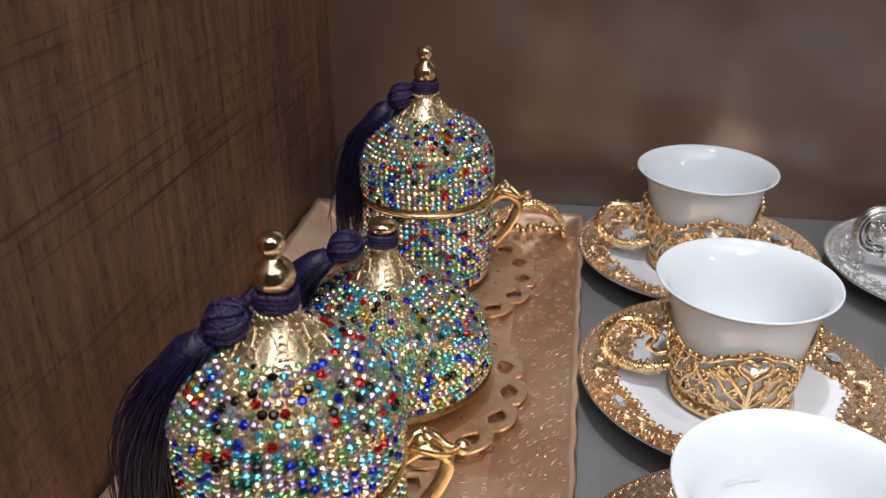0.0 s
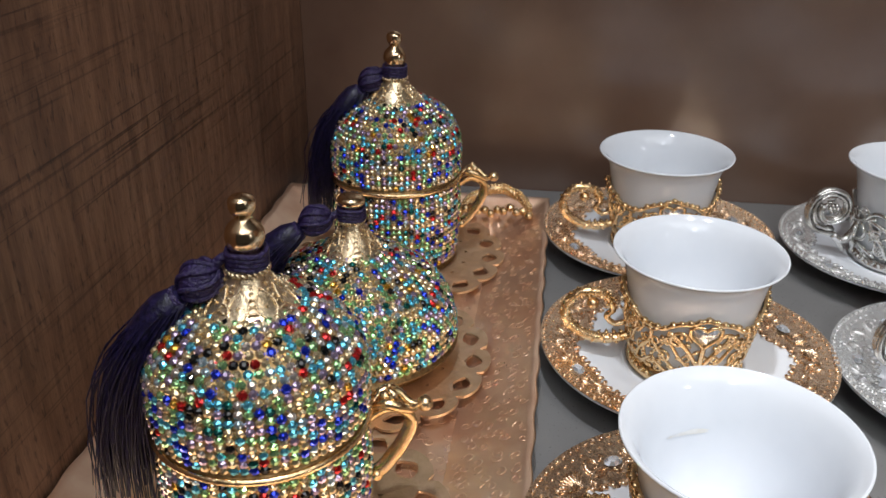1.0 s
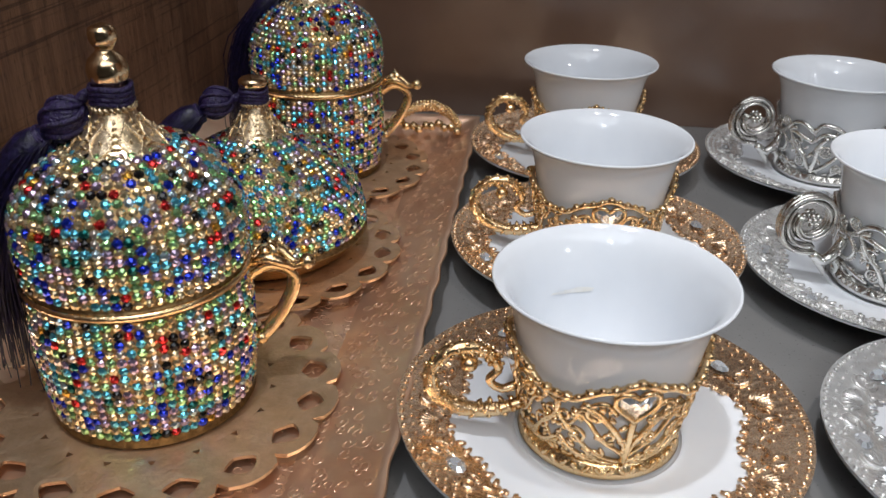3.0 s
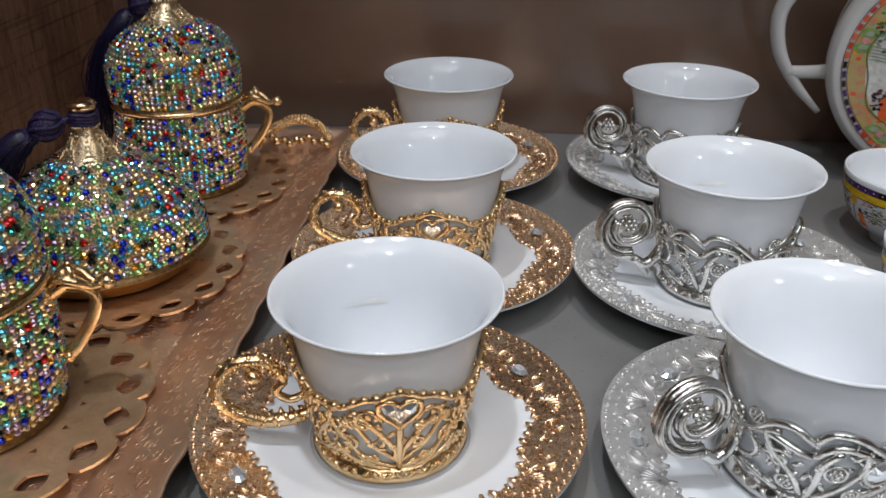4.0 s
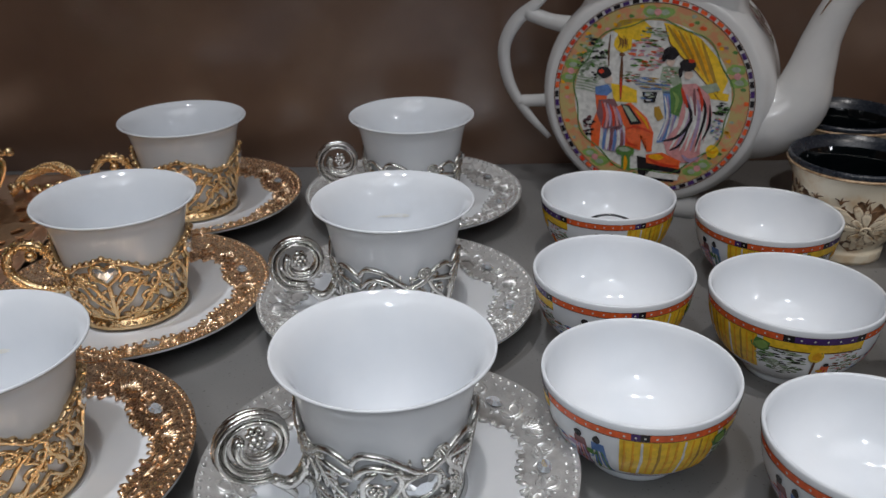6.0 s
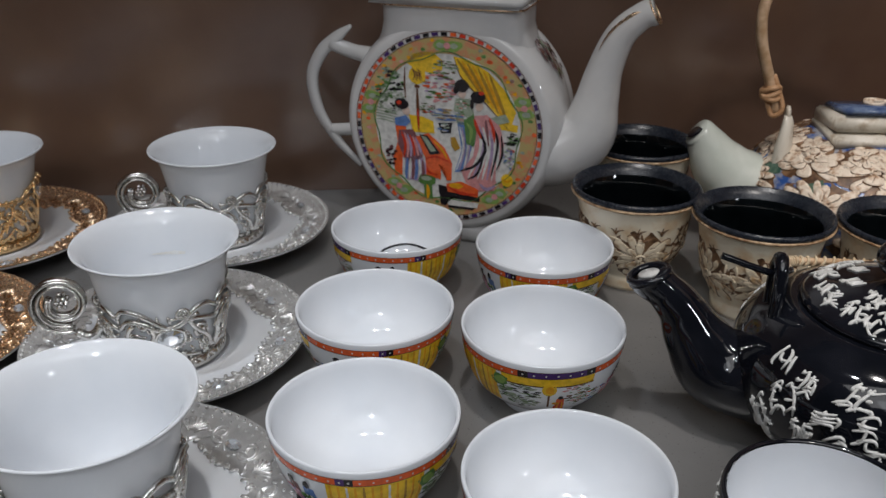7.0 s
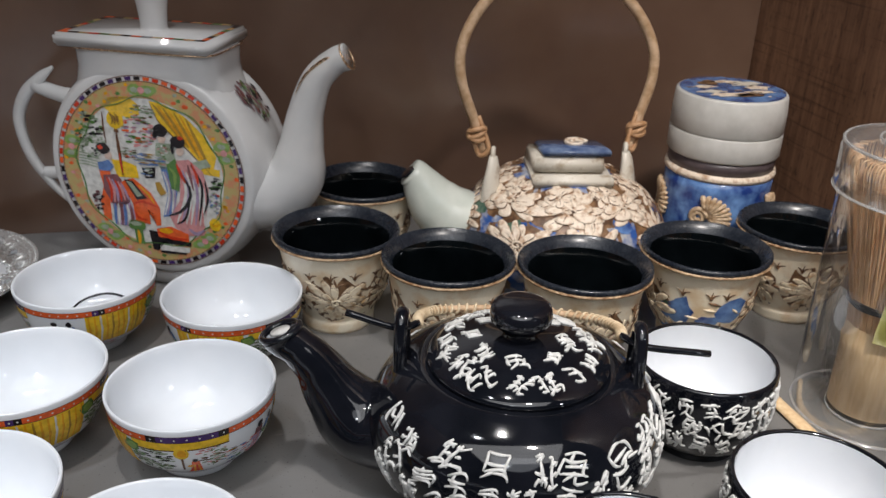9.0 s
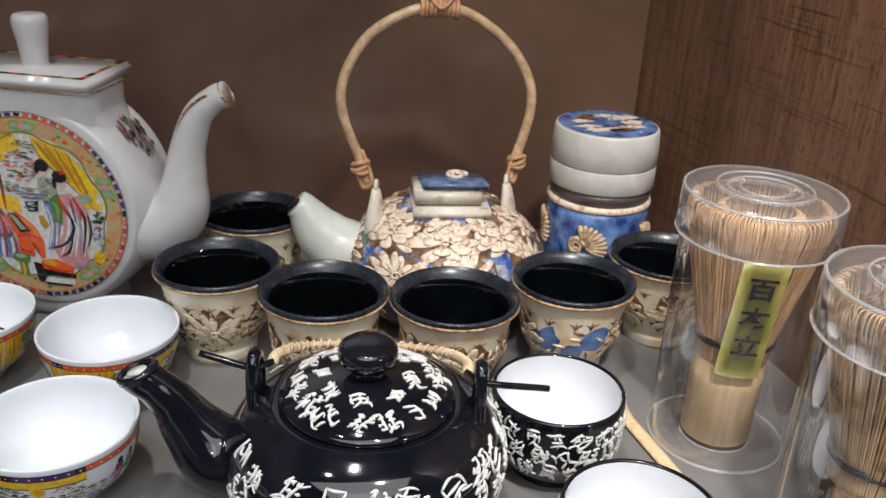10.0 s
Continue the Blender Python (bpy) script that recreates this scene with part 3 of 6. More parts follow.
        tube(bm, smooth_line([(-0.0355, 0, 0.0190), (-0.0310, 0, 0.0160), (-0.0270, 0, 0.0185), (-0.0240, 0, 0.0255), (-0.0250, 0, 0.0330)], 20), [0.0017, 0.0022, 0.0022, 0.0020, 0.0014], 8)
        tube(bm, smooth_line([(-0.0335, 0, 0.0168), (-0.0300, 0, 0.0125), (-0.0292, 0, 0.0095)], 8), [0.0016, 0.0014, 0.0004], 6)
        tube(bm, smooth_line([(-0.0270, 0, 0.0170), (-0.0242, 0, 0.0135), (-0.0250, 0, 0.0098)], 8), [0.0016, 0.0014, 0.0004], 6)
        for k in range(8):
            blob(bm, (-0.0262 + 0.0006 * (k % 3), 0.0016 * (-1) ** k, 0.018 + 0.0018 * k), 0.0013, 1, (0.7, 0.8, 1.5))
    part("handle", bm, metal, root, "cast scroll handle")
    return root


def saucer(kind, at, label, group):
    root = thing("saucer", at, label, "saucer", group)
    bm = bmesh.new()
    lathe(bm, curve_profile([(0.0, 0.0052), (0.0228, 0.0052), (0.0240, 0.0060), (0.0262, 0.0056), (0.036, 0.0074), (0.048, 0.0110), (0.0575, 0.0140)], 30)
          + curve_profile([(0.0580, 0.0132), (0.050, 0.0098), (0.038, 0.0052), (0.030, 0.0022), (0.027, 0.0)], 12) + [(0.024, 0.0004), (0.0235, 0.0020), (0.0, 0.0022)], 90)
    part("plate", bm, PORCELAIN, root, "white porcelain plate")
    metal = ROSE_GOLD if kind == "gold" else SILVER_RIM
    rnd = random.Random(3)
    top = [(0.0240, 0.0060), (0.036, 0.0074), (0.048, 0.0110), (0.0575, 0.0140), (0.0583, 0.0142)]

    def zr(r):
        for (r0, z0), (r1, z1) in zip(top, top[1:]):
            if r <= r1:
                return z0 + (z1 - z0) * (r - r0) / (r1 - r0)
        return top[-1][1]

    # relief rim with a ragged, leafy inner edge
    bm = bmesh.new()
    na, nr = 300, 16
    grid = []
    for i in range(na):
        a = 2 * math.pi * i / na
        inner = 0.0405 + 0.0020 * math.cos(8 * a) + 0.0012 * abs(math.sin(20 * a)) + 0.0008 * math.sin(44 * a + 1)
        row = []
        for j in range(nr):
            f = j / (nr - 1)
            r = inner + (0.0582 - inner) * f
            p = Vector((r * math.cos(a), r * math.sin(a), 0))
            h = 0.35 * noise.noise(p * 420) + 0.25 * math.sin(40 * a + 9 * math.sin(8 * a) + r * 1500)
            shell = max(0.0, math.cos(4 * a)) ** 2 * 0.5 * math.cos(96 * a) * math.sin(math.pi * f)
            lift = 0.0003 + 0.00040 * (0.6 + h + shell) * math.sin(math.pi * min(1, 0.15 + 0.85 * f)) ** 0.5
            lift = -0.0003 if j == 0 else max(0.0002, lift)
            row.append(bm.verts.new((p.x, p.y, zr(r) + lift)))
        grid.append(row)
    for i in range(na):
        for j in range(nr - 1):
            bm.faces.new((grid[i][j], grid[i][j + 1], grid[(i + 1) % na][j + 1], grid[(i + 1) % na][j]))
    def lay(r, a, up):
        return (r * math.cos(a), r * math.sin(a), zr(r) + up)

    for k in range(8):
        a0 = 2 * math.pi * k / 8
        for q in range(9):
            b = radians(-52 + 13 * q)
            pts = [lay(0.0452 + 0.0072 * f * math.cos(b), a0 + 0.0072 * f * math.sin(b) / 0.049, 0.0005 + 0.0003 * math.sin(3.1 * f)) for f in (0.2, 0.5, 0.8, 1.0)]
            tube(bm, pts, [0.0003, 0.0007, 0.0006], 5)
        for s in (1, -1):
            pts = []
            for q in range(20):
                f = q / 19
                w = 0.0042 * (1 - 0.75 * f)
                b = s * (2.2 + 7.0 * f)
                pts.append(lay(0.0492 + w * math.cos(b), a0 + s * 0.235 + w * math.sin(b) / 0.049, 0.0006))
            tube(bm, pts, [0.0007, 0.0009, 0.0005], 5)
            pts = [lay(0.0445 + 0.0030 * math.sin(3.14 * f), a0 + s * (0.10 + 0.27 * f), 0.0006) for f in [q / 7 for q in range(8)]]
            tube(bm, pts, [0.0004, 0.0009, 0.0004], 5)
    for k in range(72):
        a = 2 * math.pi * k / 72
        inner = 0.0405 + 0.0020 * math.cos(8 * a) + 0.0012 * abs(math.sin(20 * a))
        blob(bm, lay(inner + 0.0006, a, 0.0006), 0.0013, 1, (1.5, 0.8, 0.55), Matrix.Rotation(a + (0.5 if k % 2 else -0.5), 4, "Z"))
    part("relief_rim", bm, metal, root, "embossed metallic rim with shells and scrolls")
    bm = bmesh.new()
    for k in range(104):
        a = 2 * math.pi * k / 104
        blob(bm, (0.0567 * math.cos(a), 0.0567 * math.sin(a), 0.0143), 0.00085, 1)
    for k in range(84):
        a = 2 * math.pi * (k + 0.5) / 84
        blob(bm, (0.0540 * math.cos(a), 0.0540 * math.sin(a), zr(0.0540) + 0.0006), 0.0006, 1)
    for k in range(120):
        a, r = rnd.uniform(0, 6.283), rnd.uniform(0.0425, 0.0530)
        turn = Matrix.Rotation(a + rnd.uniform(-0.9, 0.9), 4, "Z")
        blob(bm, (r * math.cos(a), r * math.sin(a), zr(r) + 0.0005), rnd.uniform(0.0006, 0.0011), 1, (1.7, 0.8, 0.6), turn)
    part("beading", bm, metal, root)
    for k in range(8):
        a = radians(22.5 + 45 * k)
        if kind == "gold" and k % 2:
            continue
        bm = bmesh.new()
        spin = Matrix.Rotation(a + math.pi / 2, 4, "Z")
        facet_gem(bm, lambda u, v, up: Vector((0.0478 * math.cos(a), 0.0478 * math.sin(a), 0.0118)) + spin @ Vector((u, v, 0.01 * up)), oval(0, 0, 0.0036, 0.0025, 10), 0.10)
        part("jewel", bm, CRYSTAL, root, "clear oval crystal", smooth=False)
    return root


GOLD_CUPS = [((0.0627, 0.1783), 14), ((0.0658, 0.2909), 4), ((0.0636, 0.4009), 6)]
SILVER_CUPS = [((0.1829, 0.1748), 22), ((0.1799, 0.2844), 12), ((0.1835, 0.4012), 8)]
for kind, spots, what in (("gold", GOLD_CUPS, "gold-plated"), ("silver", SILVER_CUPS, "silver-plated")):
    first_cup = first_plate = None
    for (x, y), turn in spots:
        m = pose(x, y, 0, 0, 0, turn)
        if first_cup is None:
            first_plate = saucer(kind, m, "white saucer with ornate %s embossed rim on the shelf" % ("rose-gold" if kind == "gold" else "silver"), "%s saucers" % kind)
            first_cup = cup(kind, m, "white porcelain coffee cup in %s filigree holder on its saucer" % what, "%s coffee cups" % kind)
        else:
            copy_thing(first_plate, m)
            copy_thing(first_cup, m)

# faint coffee-coloured stains inside two cups
for x, y, z, rz in ((0.0595, 0.1935, 0.0240, 12), (0.1875, 0.2990, 0.0240, -8)):
    bm = bmesh.new()
    inside = [(r, z2) for r, z2 in reversed(CUP_IN)]
    a0 = 100 + rz
    place = lambda a, v: Vector((0, 0, 0)) + on_turned(inside, -0.0002)(a, v)
    patch(bm, place, oval(a0, 0.0385, 15, 0.0008, 14, 0.35, random.Random(2), 0.0))
    c = GOLD_CUPS[0][0] if x < 0.1 else SILVER_CUPS[1][0]
    tagged(part("stain", bm, GUM, at=pose(c[0], c[1], 0)), "faint beige smear inside a white cup", "stain")


# ---- jewelled jars with tassels on the tray ----
gem_bm = bmesh.new()
g_lo = [gem_bm.verts.new((0.00136 * math.cos(k * math.pi / 4), 0.00136 * math.sin(k * math.pi / 4), -0.0003)) for k in range(8)]
g_mid = [gem_bm.verts.new((0.00136 * math.cos(k * math.pi / 4), 0.00136 * math.sin(k * math.pi / 4), 0.00025)) for k in range(8)]
g_hi = [gem_bm.verts.new((0.00056 * math.cos((k + 0.5) * math.pi / 4), 0.00056 * math.sin((k + 0.5) * math.pi / 4), 0.00092)) for k in range(8)]
for k in range(8):
    gem_bm.faces.new((g_lo[k], g_lo[(k + 1) % 8], g_mid[(k + 1) % 8], g_mid[k]))
    gem_bm.faces.new((g_mid[k], g_mid[(k + 1) % 8], g_hi[k]))
    gem_bm.faces.new((g_hi[k], g_mid[(k + 1) % 8], g_hi[(k + 1) % 8]))
gem_bm.faces.new(g_hi)
GEM = bpy.data.meshes.new("rhinestone")
gem_v = [v.co.copy() for v in gem_bm.verts]
gem_bm.verts.index_update()
gem_f = [[v.index for v in f.verts] for f in gem_bm.faces]
gem_bm.to_mesh(GEM)
gem_bm.free()
GEM.materials.append(STONE_ONE)


def stone_spots(profile, pitch, column_from=1.0):
    """Rows of places with outward directions along a turned profile (top to bottom); upright columns from a radius on."""
    widest = max(r for r, z in profile)
    total = [0.0]
    for (r0, z0), (r1, z1) in zip(profile, profile[1:]):
        total.append(total[-1] + math.hypot(r1 - r0, z1 - z0))
    rows = max(1, round(total[-1] / (pitch * 0.93)))
    out = []
    for j in range(rows):
        s = (j + 0.5) / rows * total[-1]
        k = max(i for i in range(len(total) - 1) if total[i] <= s)
        f = (s - total[k]) / (total[k + 1] - total[k])
        (r0, z0), (r1, z1) = profile[k], profile[k + 1]
        r, z = r0 + (r1 - r0) * f, z0 + (z1 - z0) * f
        nr, nz = -(z1 - z0), (r1 - r0)
        q = math.hypot(nr, nz)
        n = max(6, int(2 * math.pi * r / pitch))
        straight = r >= column_from
        if straight:
            n = int(2 * math.pi * widest / pitch)
        for i in range(n):
            a = 2 * math.pi * (i + (0.0 if straight else 0.5 * (j % 2))) / n
            out.append((Vector((r * math.cos(a), r * math.sin(a), z)), Vector((nr / q * math.cos(a), nr / q * math.sin(a), nz / q))))
    return out


def set_stones(root, spots, seed, singles=150):
    """The stones that face the open front are pieces of their own, the others one field."""
    rnd = random.Random(seed)
    front = sorted(range(len(spots)), key=lambda i: -(spots[i][1] @ Vector((0.25, -0.85, 0.45))) + (0 if spots[i][0].z > 0.04 else 0.4))[:singles]
    chosen = set(front)
    verts, faces = [], []
    for i, (p, nrm) in enumerate(spots):
        q = nrm.to_track_quat("Z", "Y").to_matrix().to_4x4()
        m = Matrix.Translation(p + nrm * rnd.uniform(-0.0001, 0.0001)) @ q @ pose(0, 0, 0, rnd.uniform(-13, 13), rnd.uniform(-13, 13), rnd.uniform(0, 45))
        if i in chosen:
            ob = new("rhinestone", GEM)
            ob.parent = root
            ob.matrix_basis = m
        else:
            b = len(verts)
            verts += [m @ v for v in gem_v]
            faces += [[b + k for k in f] for f in gem_f]
    me = bpy.data.meshes.new("rhinestone_field")
    me.from_pydata(verts, [], faces)
    me.materials.append(STONE_MANY)
    ob = new("rhinestone_field", me)
    ob.parent = root
    tagged(ob, "many small coloured cut rhinestones", kind="stuff")


def tassel(at, line, neck, label, seed):
    """Navy tassel: a cord round a neck, a braided knot and a skirt of threads along a line (first point: the knot)."""
    rnd = random.Random(seed)
    root = thing("tassel", at, label, "tassel", "tassels")
    bm = bmesh.new()
    r, z = neck
    for k in range(4):
        tube(bm, [(r * math.cos(a), r * math.sin(a), z + 0.00125 * k + 0.0003 * math.sin(3 * a)) for a in [i * math.pi / 12 for i in range(24)]], 0.00085, 6, True)
    part("cord", bm, NAVY_BRAID, root)
    k0 = Vector(line[0])
    bm = bmesh.new()
    start = Vector((k0.x, k0.y, 0)).normalized() * r
    tube(bm, smooth_line([(start.x, start.y, z + 0.002), (start.x * 1.4, start.y * 1.4, z + 0.001), k0], 6), 0.0016, 6)
    d = (Vector(line[1]) - k0).normalized()
    turn = d.to_track_quat("Z", "Y").to_matrix().to_4x4()
    blob(bm, k0, 0.0054, 3, (1.0, 1.0, 1.1), turn)
    for j in range(7):
        pts = []
        for i in range(20):
            f = i / 19
            lat = math.pi * (f - 0.5)
            lon = 2 * math.pi * j / 7 + 2.0 * f
            pts.append(k0 + turn @ Vector((0.0055 * math.cos(lat) * math.cos(lon), 0.0055 * math.cos(lat) * math.sin(lon), 0.0060 * math.sin(lat))))
        tube(bm, pts, 0.00085, 5)
    part("knot", bm, NAVY_BRAID, root, "braided navy knot")
    neck_at = k0 + d * 0.0072
    bm = bmesh.new()
    for k in range(4):
        o1, o2 = d.orthogonal().normalized(), d.cross(d.orthogonal().normalized())
        tube(bm, [neck_at + d * 0.0007 * k + 0.0034 * (math.cos(a) * o1 + math.sin(a) * o2) for a in [i * math.pi / 9 for i in range(18)]], 0.0006, 5, True)
    part("binding", bm, NAVY_BRAID, root)
    bm = bmesh.new()
    base = smooth_line([neck_at - d * 0.001] + [Vector(p) for p in line[1:]], 9)
    tube(bm, base[:-1], [0.0024, 0.0042, 0.0056, 0.0062, 0.0062, 0.0056, 0.0046, 0.0028], 10)
    for s in range(560):
        a, q = rnd.uniform(0, 2 * math.pi), rnd.uniform(0.68, 1.0)
        end = rnd.uniform(0.78, 1.03)
        stray = rnd.random() < 0.07
        if stray:
            q, end = rnd.uniform(1.05, 1.35), rnd.uniform(0.9, 1.12)
        pts = []
        for i in range(10):
            f = i / 9 * end
            u = f * (len(base) - 1)
            k = min(int(u), len(base) - 2)
            c = base[k] + (base[k + 1] - base[k]) * (u - k)
            w = (0.0026 + 0.0056 * min(1, f * 2.0)) * q * (1 + 0.24 * f)
            pts.append(c + Vector((w * math.cos(a), w * math.sin(a) * 0.9, 0.25 * w * math.sin(a + 1))) + Vector((rnd.uniform(-1, 1), rnd.uniform(-1, 1), 0)) * (0.0016 if stray else 0.0005) * f)
        tube(bm, pts, [0.00031, 0.00028, 0.00020], 3)
    part("fringe", bm, NAVY, root, "dark navy silk fringe")
    return root


DOME = curve_profile([(0.0110, 0.0836), (0.0160, 0.0822), (0.0214, 0.0794), (0.0268, 0.0738), (0.0300, 0.0665), (0.0308, 0.0570), (0.0302, 0.0490)], 22)
BODY = curve_profile([(0.0296, 0.0450), (0.0305, 0.0340), (0.0302, 0.0200), (0.0288, 0.0065)], 14)


def ear(bm, r, zt, zb):
    """Cast handle on the jar's +x side: a leaf crest with a ball, a strap and a lower ball."""
    tube(bm, smooth_line([(r - 0.001, 0, zt - 0.004), (r + 0.006, 0, zt), (r + 0.0125, 0, zt - 0.004), (r + 0.0105, 0, zt - 0.012), (r + 0.0045, 0, zb + 0.004), (r + 0.0005, 0, zb + 0.001)], 26), [0.0011, 0.0013, 0.0013, 0.0012, 0.0012, 0.0011], 8, False, 0, 2.0)
    blob(bm, (r + 0.0018, 0, zb + 0.0005), 0.0022, 2)
    for s in (1, -1):
        tube(bm, smooth_line([(r, 0, zt), (r + 0.004, s * 0.003, zt + 0.0040), (r + 0.009, s * 0.004, zt + 0.0030), (r + 0.0125, s * 0.002, zt + 0.0002), (r + 0.0155, 0, zt)], 16), [0.0008, 0.0018, 0.0014, 0.0010], 6)
        tube(bm, smooth_line([(r + 0.003, 0, zt + 0.001), (r + 0.0075, s * 0.002, zt + 0.0055), (r + 0.0060, s * 0.001, zt + 0.0075)], 8), [0.0012, 0.0014, 0.0006], 6)
    blob(bm, (r + 0.0170, 0, zt + 0.0005), 0.0026, 2)
    blob(bm, (r + 0.0050, 0, zt + 0.0045), 0.0020, 2)


def finial(bm, tall):
    if tall:
        lathe(bm, curve_profile([(0.0046, 0.0925), (0.0043, 0.0990), (0.0048, 0.1004), (0.0053, 0.1028), (0.0046, 0.1055), (0.0026, 0.1075), (0.0023, 0.1084), (0.0032, 0.1098), (0.0036, 0.1116), (0.0030, 0.1137), (0.0, 0.1148)], 38), 28)
    else:
        lathe(bm, curve_profile([(0.0040, 0.0660), (0.0038, 0.0700), (0.0050, 0.0722), (0.0052, 0.0738), (0.0040, 0.0752), (0.0, 0.0757)], 18), 28)


def collar(bm, low, high, r0, r1):
    """Flared embossed collar with a toothed hem and raised leaves."""
    prof = curve_profile([(r0 + 0.0008, low - 0.0008), (r0, low + 0.0006), (r0 * 0.62 + r1 * 0.38, low + 0.3 * (high - low)), (r0 * 0.22 + r1 * 0.78, low + 0.66 * (high - low)), (r1, high)], 16)
    lathe(bm, prof, 40)
    for k in range(28):
        a = 2 * math.pi * k / 28
        blob(bm, ((r0 + 0.0004) * math.cos(a), (r0 + 0.0004) * math.sin(a), low - 0.0002), 0.0007, 1, (1.6, 0.8, 0.6), Matrix.Rotation(a, 4, "Z"))
    for k in range(8):
        a = 2 * math.pi * k / 8
        for s in (1, -1):
            pts = []
            for q in range(9):
                f = q / 8
                rr = radius_on(prof, low + (0.10 + 0.66 * f) * (high - low)) + 0.0002
                b = a + s * 0.33 * math.sin(math.pi * f) * (1 - 0.25 * f)
                pts.append((rr * math.cos(b), rr * math.sin(b), low + (0.10 + 0.66 * f) * (high - low)))
            tube(bm, pts, [0.0002, 0.00045, 0.0002], 5)
        rr = radius_on(prof, low + 0.36 * (high - low)) + 0.0001
        blob(bm, (rr * math.cos(a), rr * math.sin(a), low + 0.36 * (high - low)), 0.0009, 1, (0.5, 0.5, 1.6))
    for k in range(48):
        f, a = 0.12 + 0.13 * (k % 6), 2 * math.pi * (k // 6 + 0.5) / 8
        rr, zz = radius_on(prof, low + f * (high - low)) + 0.0001, low + f * (high - low)
        tube(bm, [((rr + 0.0001) * math.cos(a + 0.16 * (1 - f) * math.cos(q)), (rr + 0.0001) * math.sin(a + 0.16 * (1 - f) * math.cos(q)), zz + 0.0006 * math.sin(q)) for q in (0, 1.1, 2.2, 3.3, 4.4)], [0.0003, 0.0004, 0.0002], 4)
    for k in range(22):
        a = 2 * math.pi * k / 22
        blob(bm, ((r1 + 0.0005) * math.cos(a), (r1 + 0.0005) * math.sin(a), high + 0.0006), 0.0009, 1, (1, 0.75, 1.5), Matrix.Rotation(a, 4, "Z") @ Matrix.Rotation(0.7, 4, "X"))


def jar(at, label, seed, turn):
    root = thing("lidded_cup", at, label, "lidded cup", "jewelled lidded cups")
    bm = bmesh.new()
    lathe(bm, [(0.0, 0.0035), (0.0285, 0.0035), (0.0296, 0.0045), (0.0285, 0.0062)] + BODY[::-1] + [(0.0292, 0.0462), (0.0275, 0.0462), (0.0270, 0.010), (0.0, 0.009)], 64)
    part("cup_body", bm, SETTING, root)
    bm = bmesh.new()
    lathe(bm, DOME + [(0.0302, 0.0480), (0.0312, 0.0475), (0.0314, 0.0468), (0.0306, 0.0462), (0.0270, 0.0464), (0.0262, 0.060), (0.012, 0.078), (0.0, 0.0795), (0.0, 0.0836), (0.0110, 0.0836)], 64)
    lid = part("lid", bm, SETTING, root, "gold domed lid")
    bm = bmesh.new()
    tube(bm, [(0.0308 * math.cos(a), 0.0308 * math.sin(a), 0.0470) for a in [k * math.pi / 36 for k in range(72)]], 0.0011, 8, True)
    part("rim_band", bm, GOLD, root, "polished gold band")
    bm = bmesh.new()
    collar(bm, 0.0822, 0.0928, 0.0140, 0.0049)
    part("collar", bm, PALE_GOLD, root, "pale gold embossed flared collar")
    bm = bmesh.new()
    finial(bm, True)
    part("finial", bm, POLISHED, root, "polished gold ball finial")
    bm = bmesh.new()
    ear(bm, 0.0305, 0.0430, 0.0180)
    part("handle", bm, GOLD, root, "gold strap handle with ball ends", at=pose(0, 0, 0, 0, 0, turn))
    set_stones(root, stone_spots(DOME, 0.00268, 0.0280), seed, 150)
    set_stones(root, stone_spots(BODY, 0.00272, 0.0), seed + 1, 100)
    return root


POT = curve_profile([(0.0092, 0.0540), (0.0130, 0.0526), (0.0200, 0.0490), (0.0290, 0.0430), (0.0360, 0.0345), (0.0392, 0.0255), (0.0398, 0.0180)], 22)


def sugar_bowl(at, label, seed):
    root = thing("sugar_bowl", at, label, "sugar bowl")
    bm = bmesh.new()
    lathe(bm, POT + [(0.0398, 0.0172), (0.0408, 0.0166), (0.0408, 0.0156), (0.0395, 0.0152), (0.0, 0.0156), (0.0, 0.0540), (0.0092, 0.0540)], 72)
    part("lid", bm, SETTING, root, "gold dome lid")
    bm = bmesh.new()
    lathe(bm, [(0.0, 0.0060), (0.0300, 0.0060), (0.0345, 0.0090), (0.0385, 0.0145), (0.0390, 0.0150), (0.0, 0.0150)], 64)
    part("dish", bm, GOLD, root)
    bm = bmesh.new()
    collar(bm, 0.0526, 0.0650, 0.0120, 0.0042)
    part("collar", bm, PALE_GOLD, root, "pale gold embossed flared collar")
    bm = bmesh.new()
    finial(bm, False)
    part("finial", bm, POLISHED, root)
    set_stones(root, stone_spots(POT, 0.00262), seed, 220)
    return root


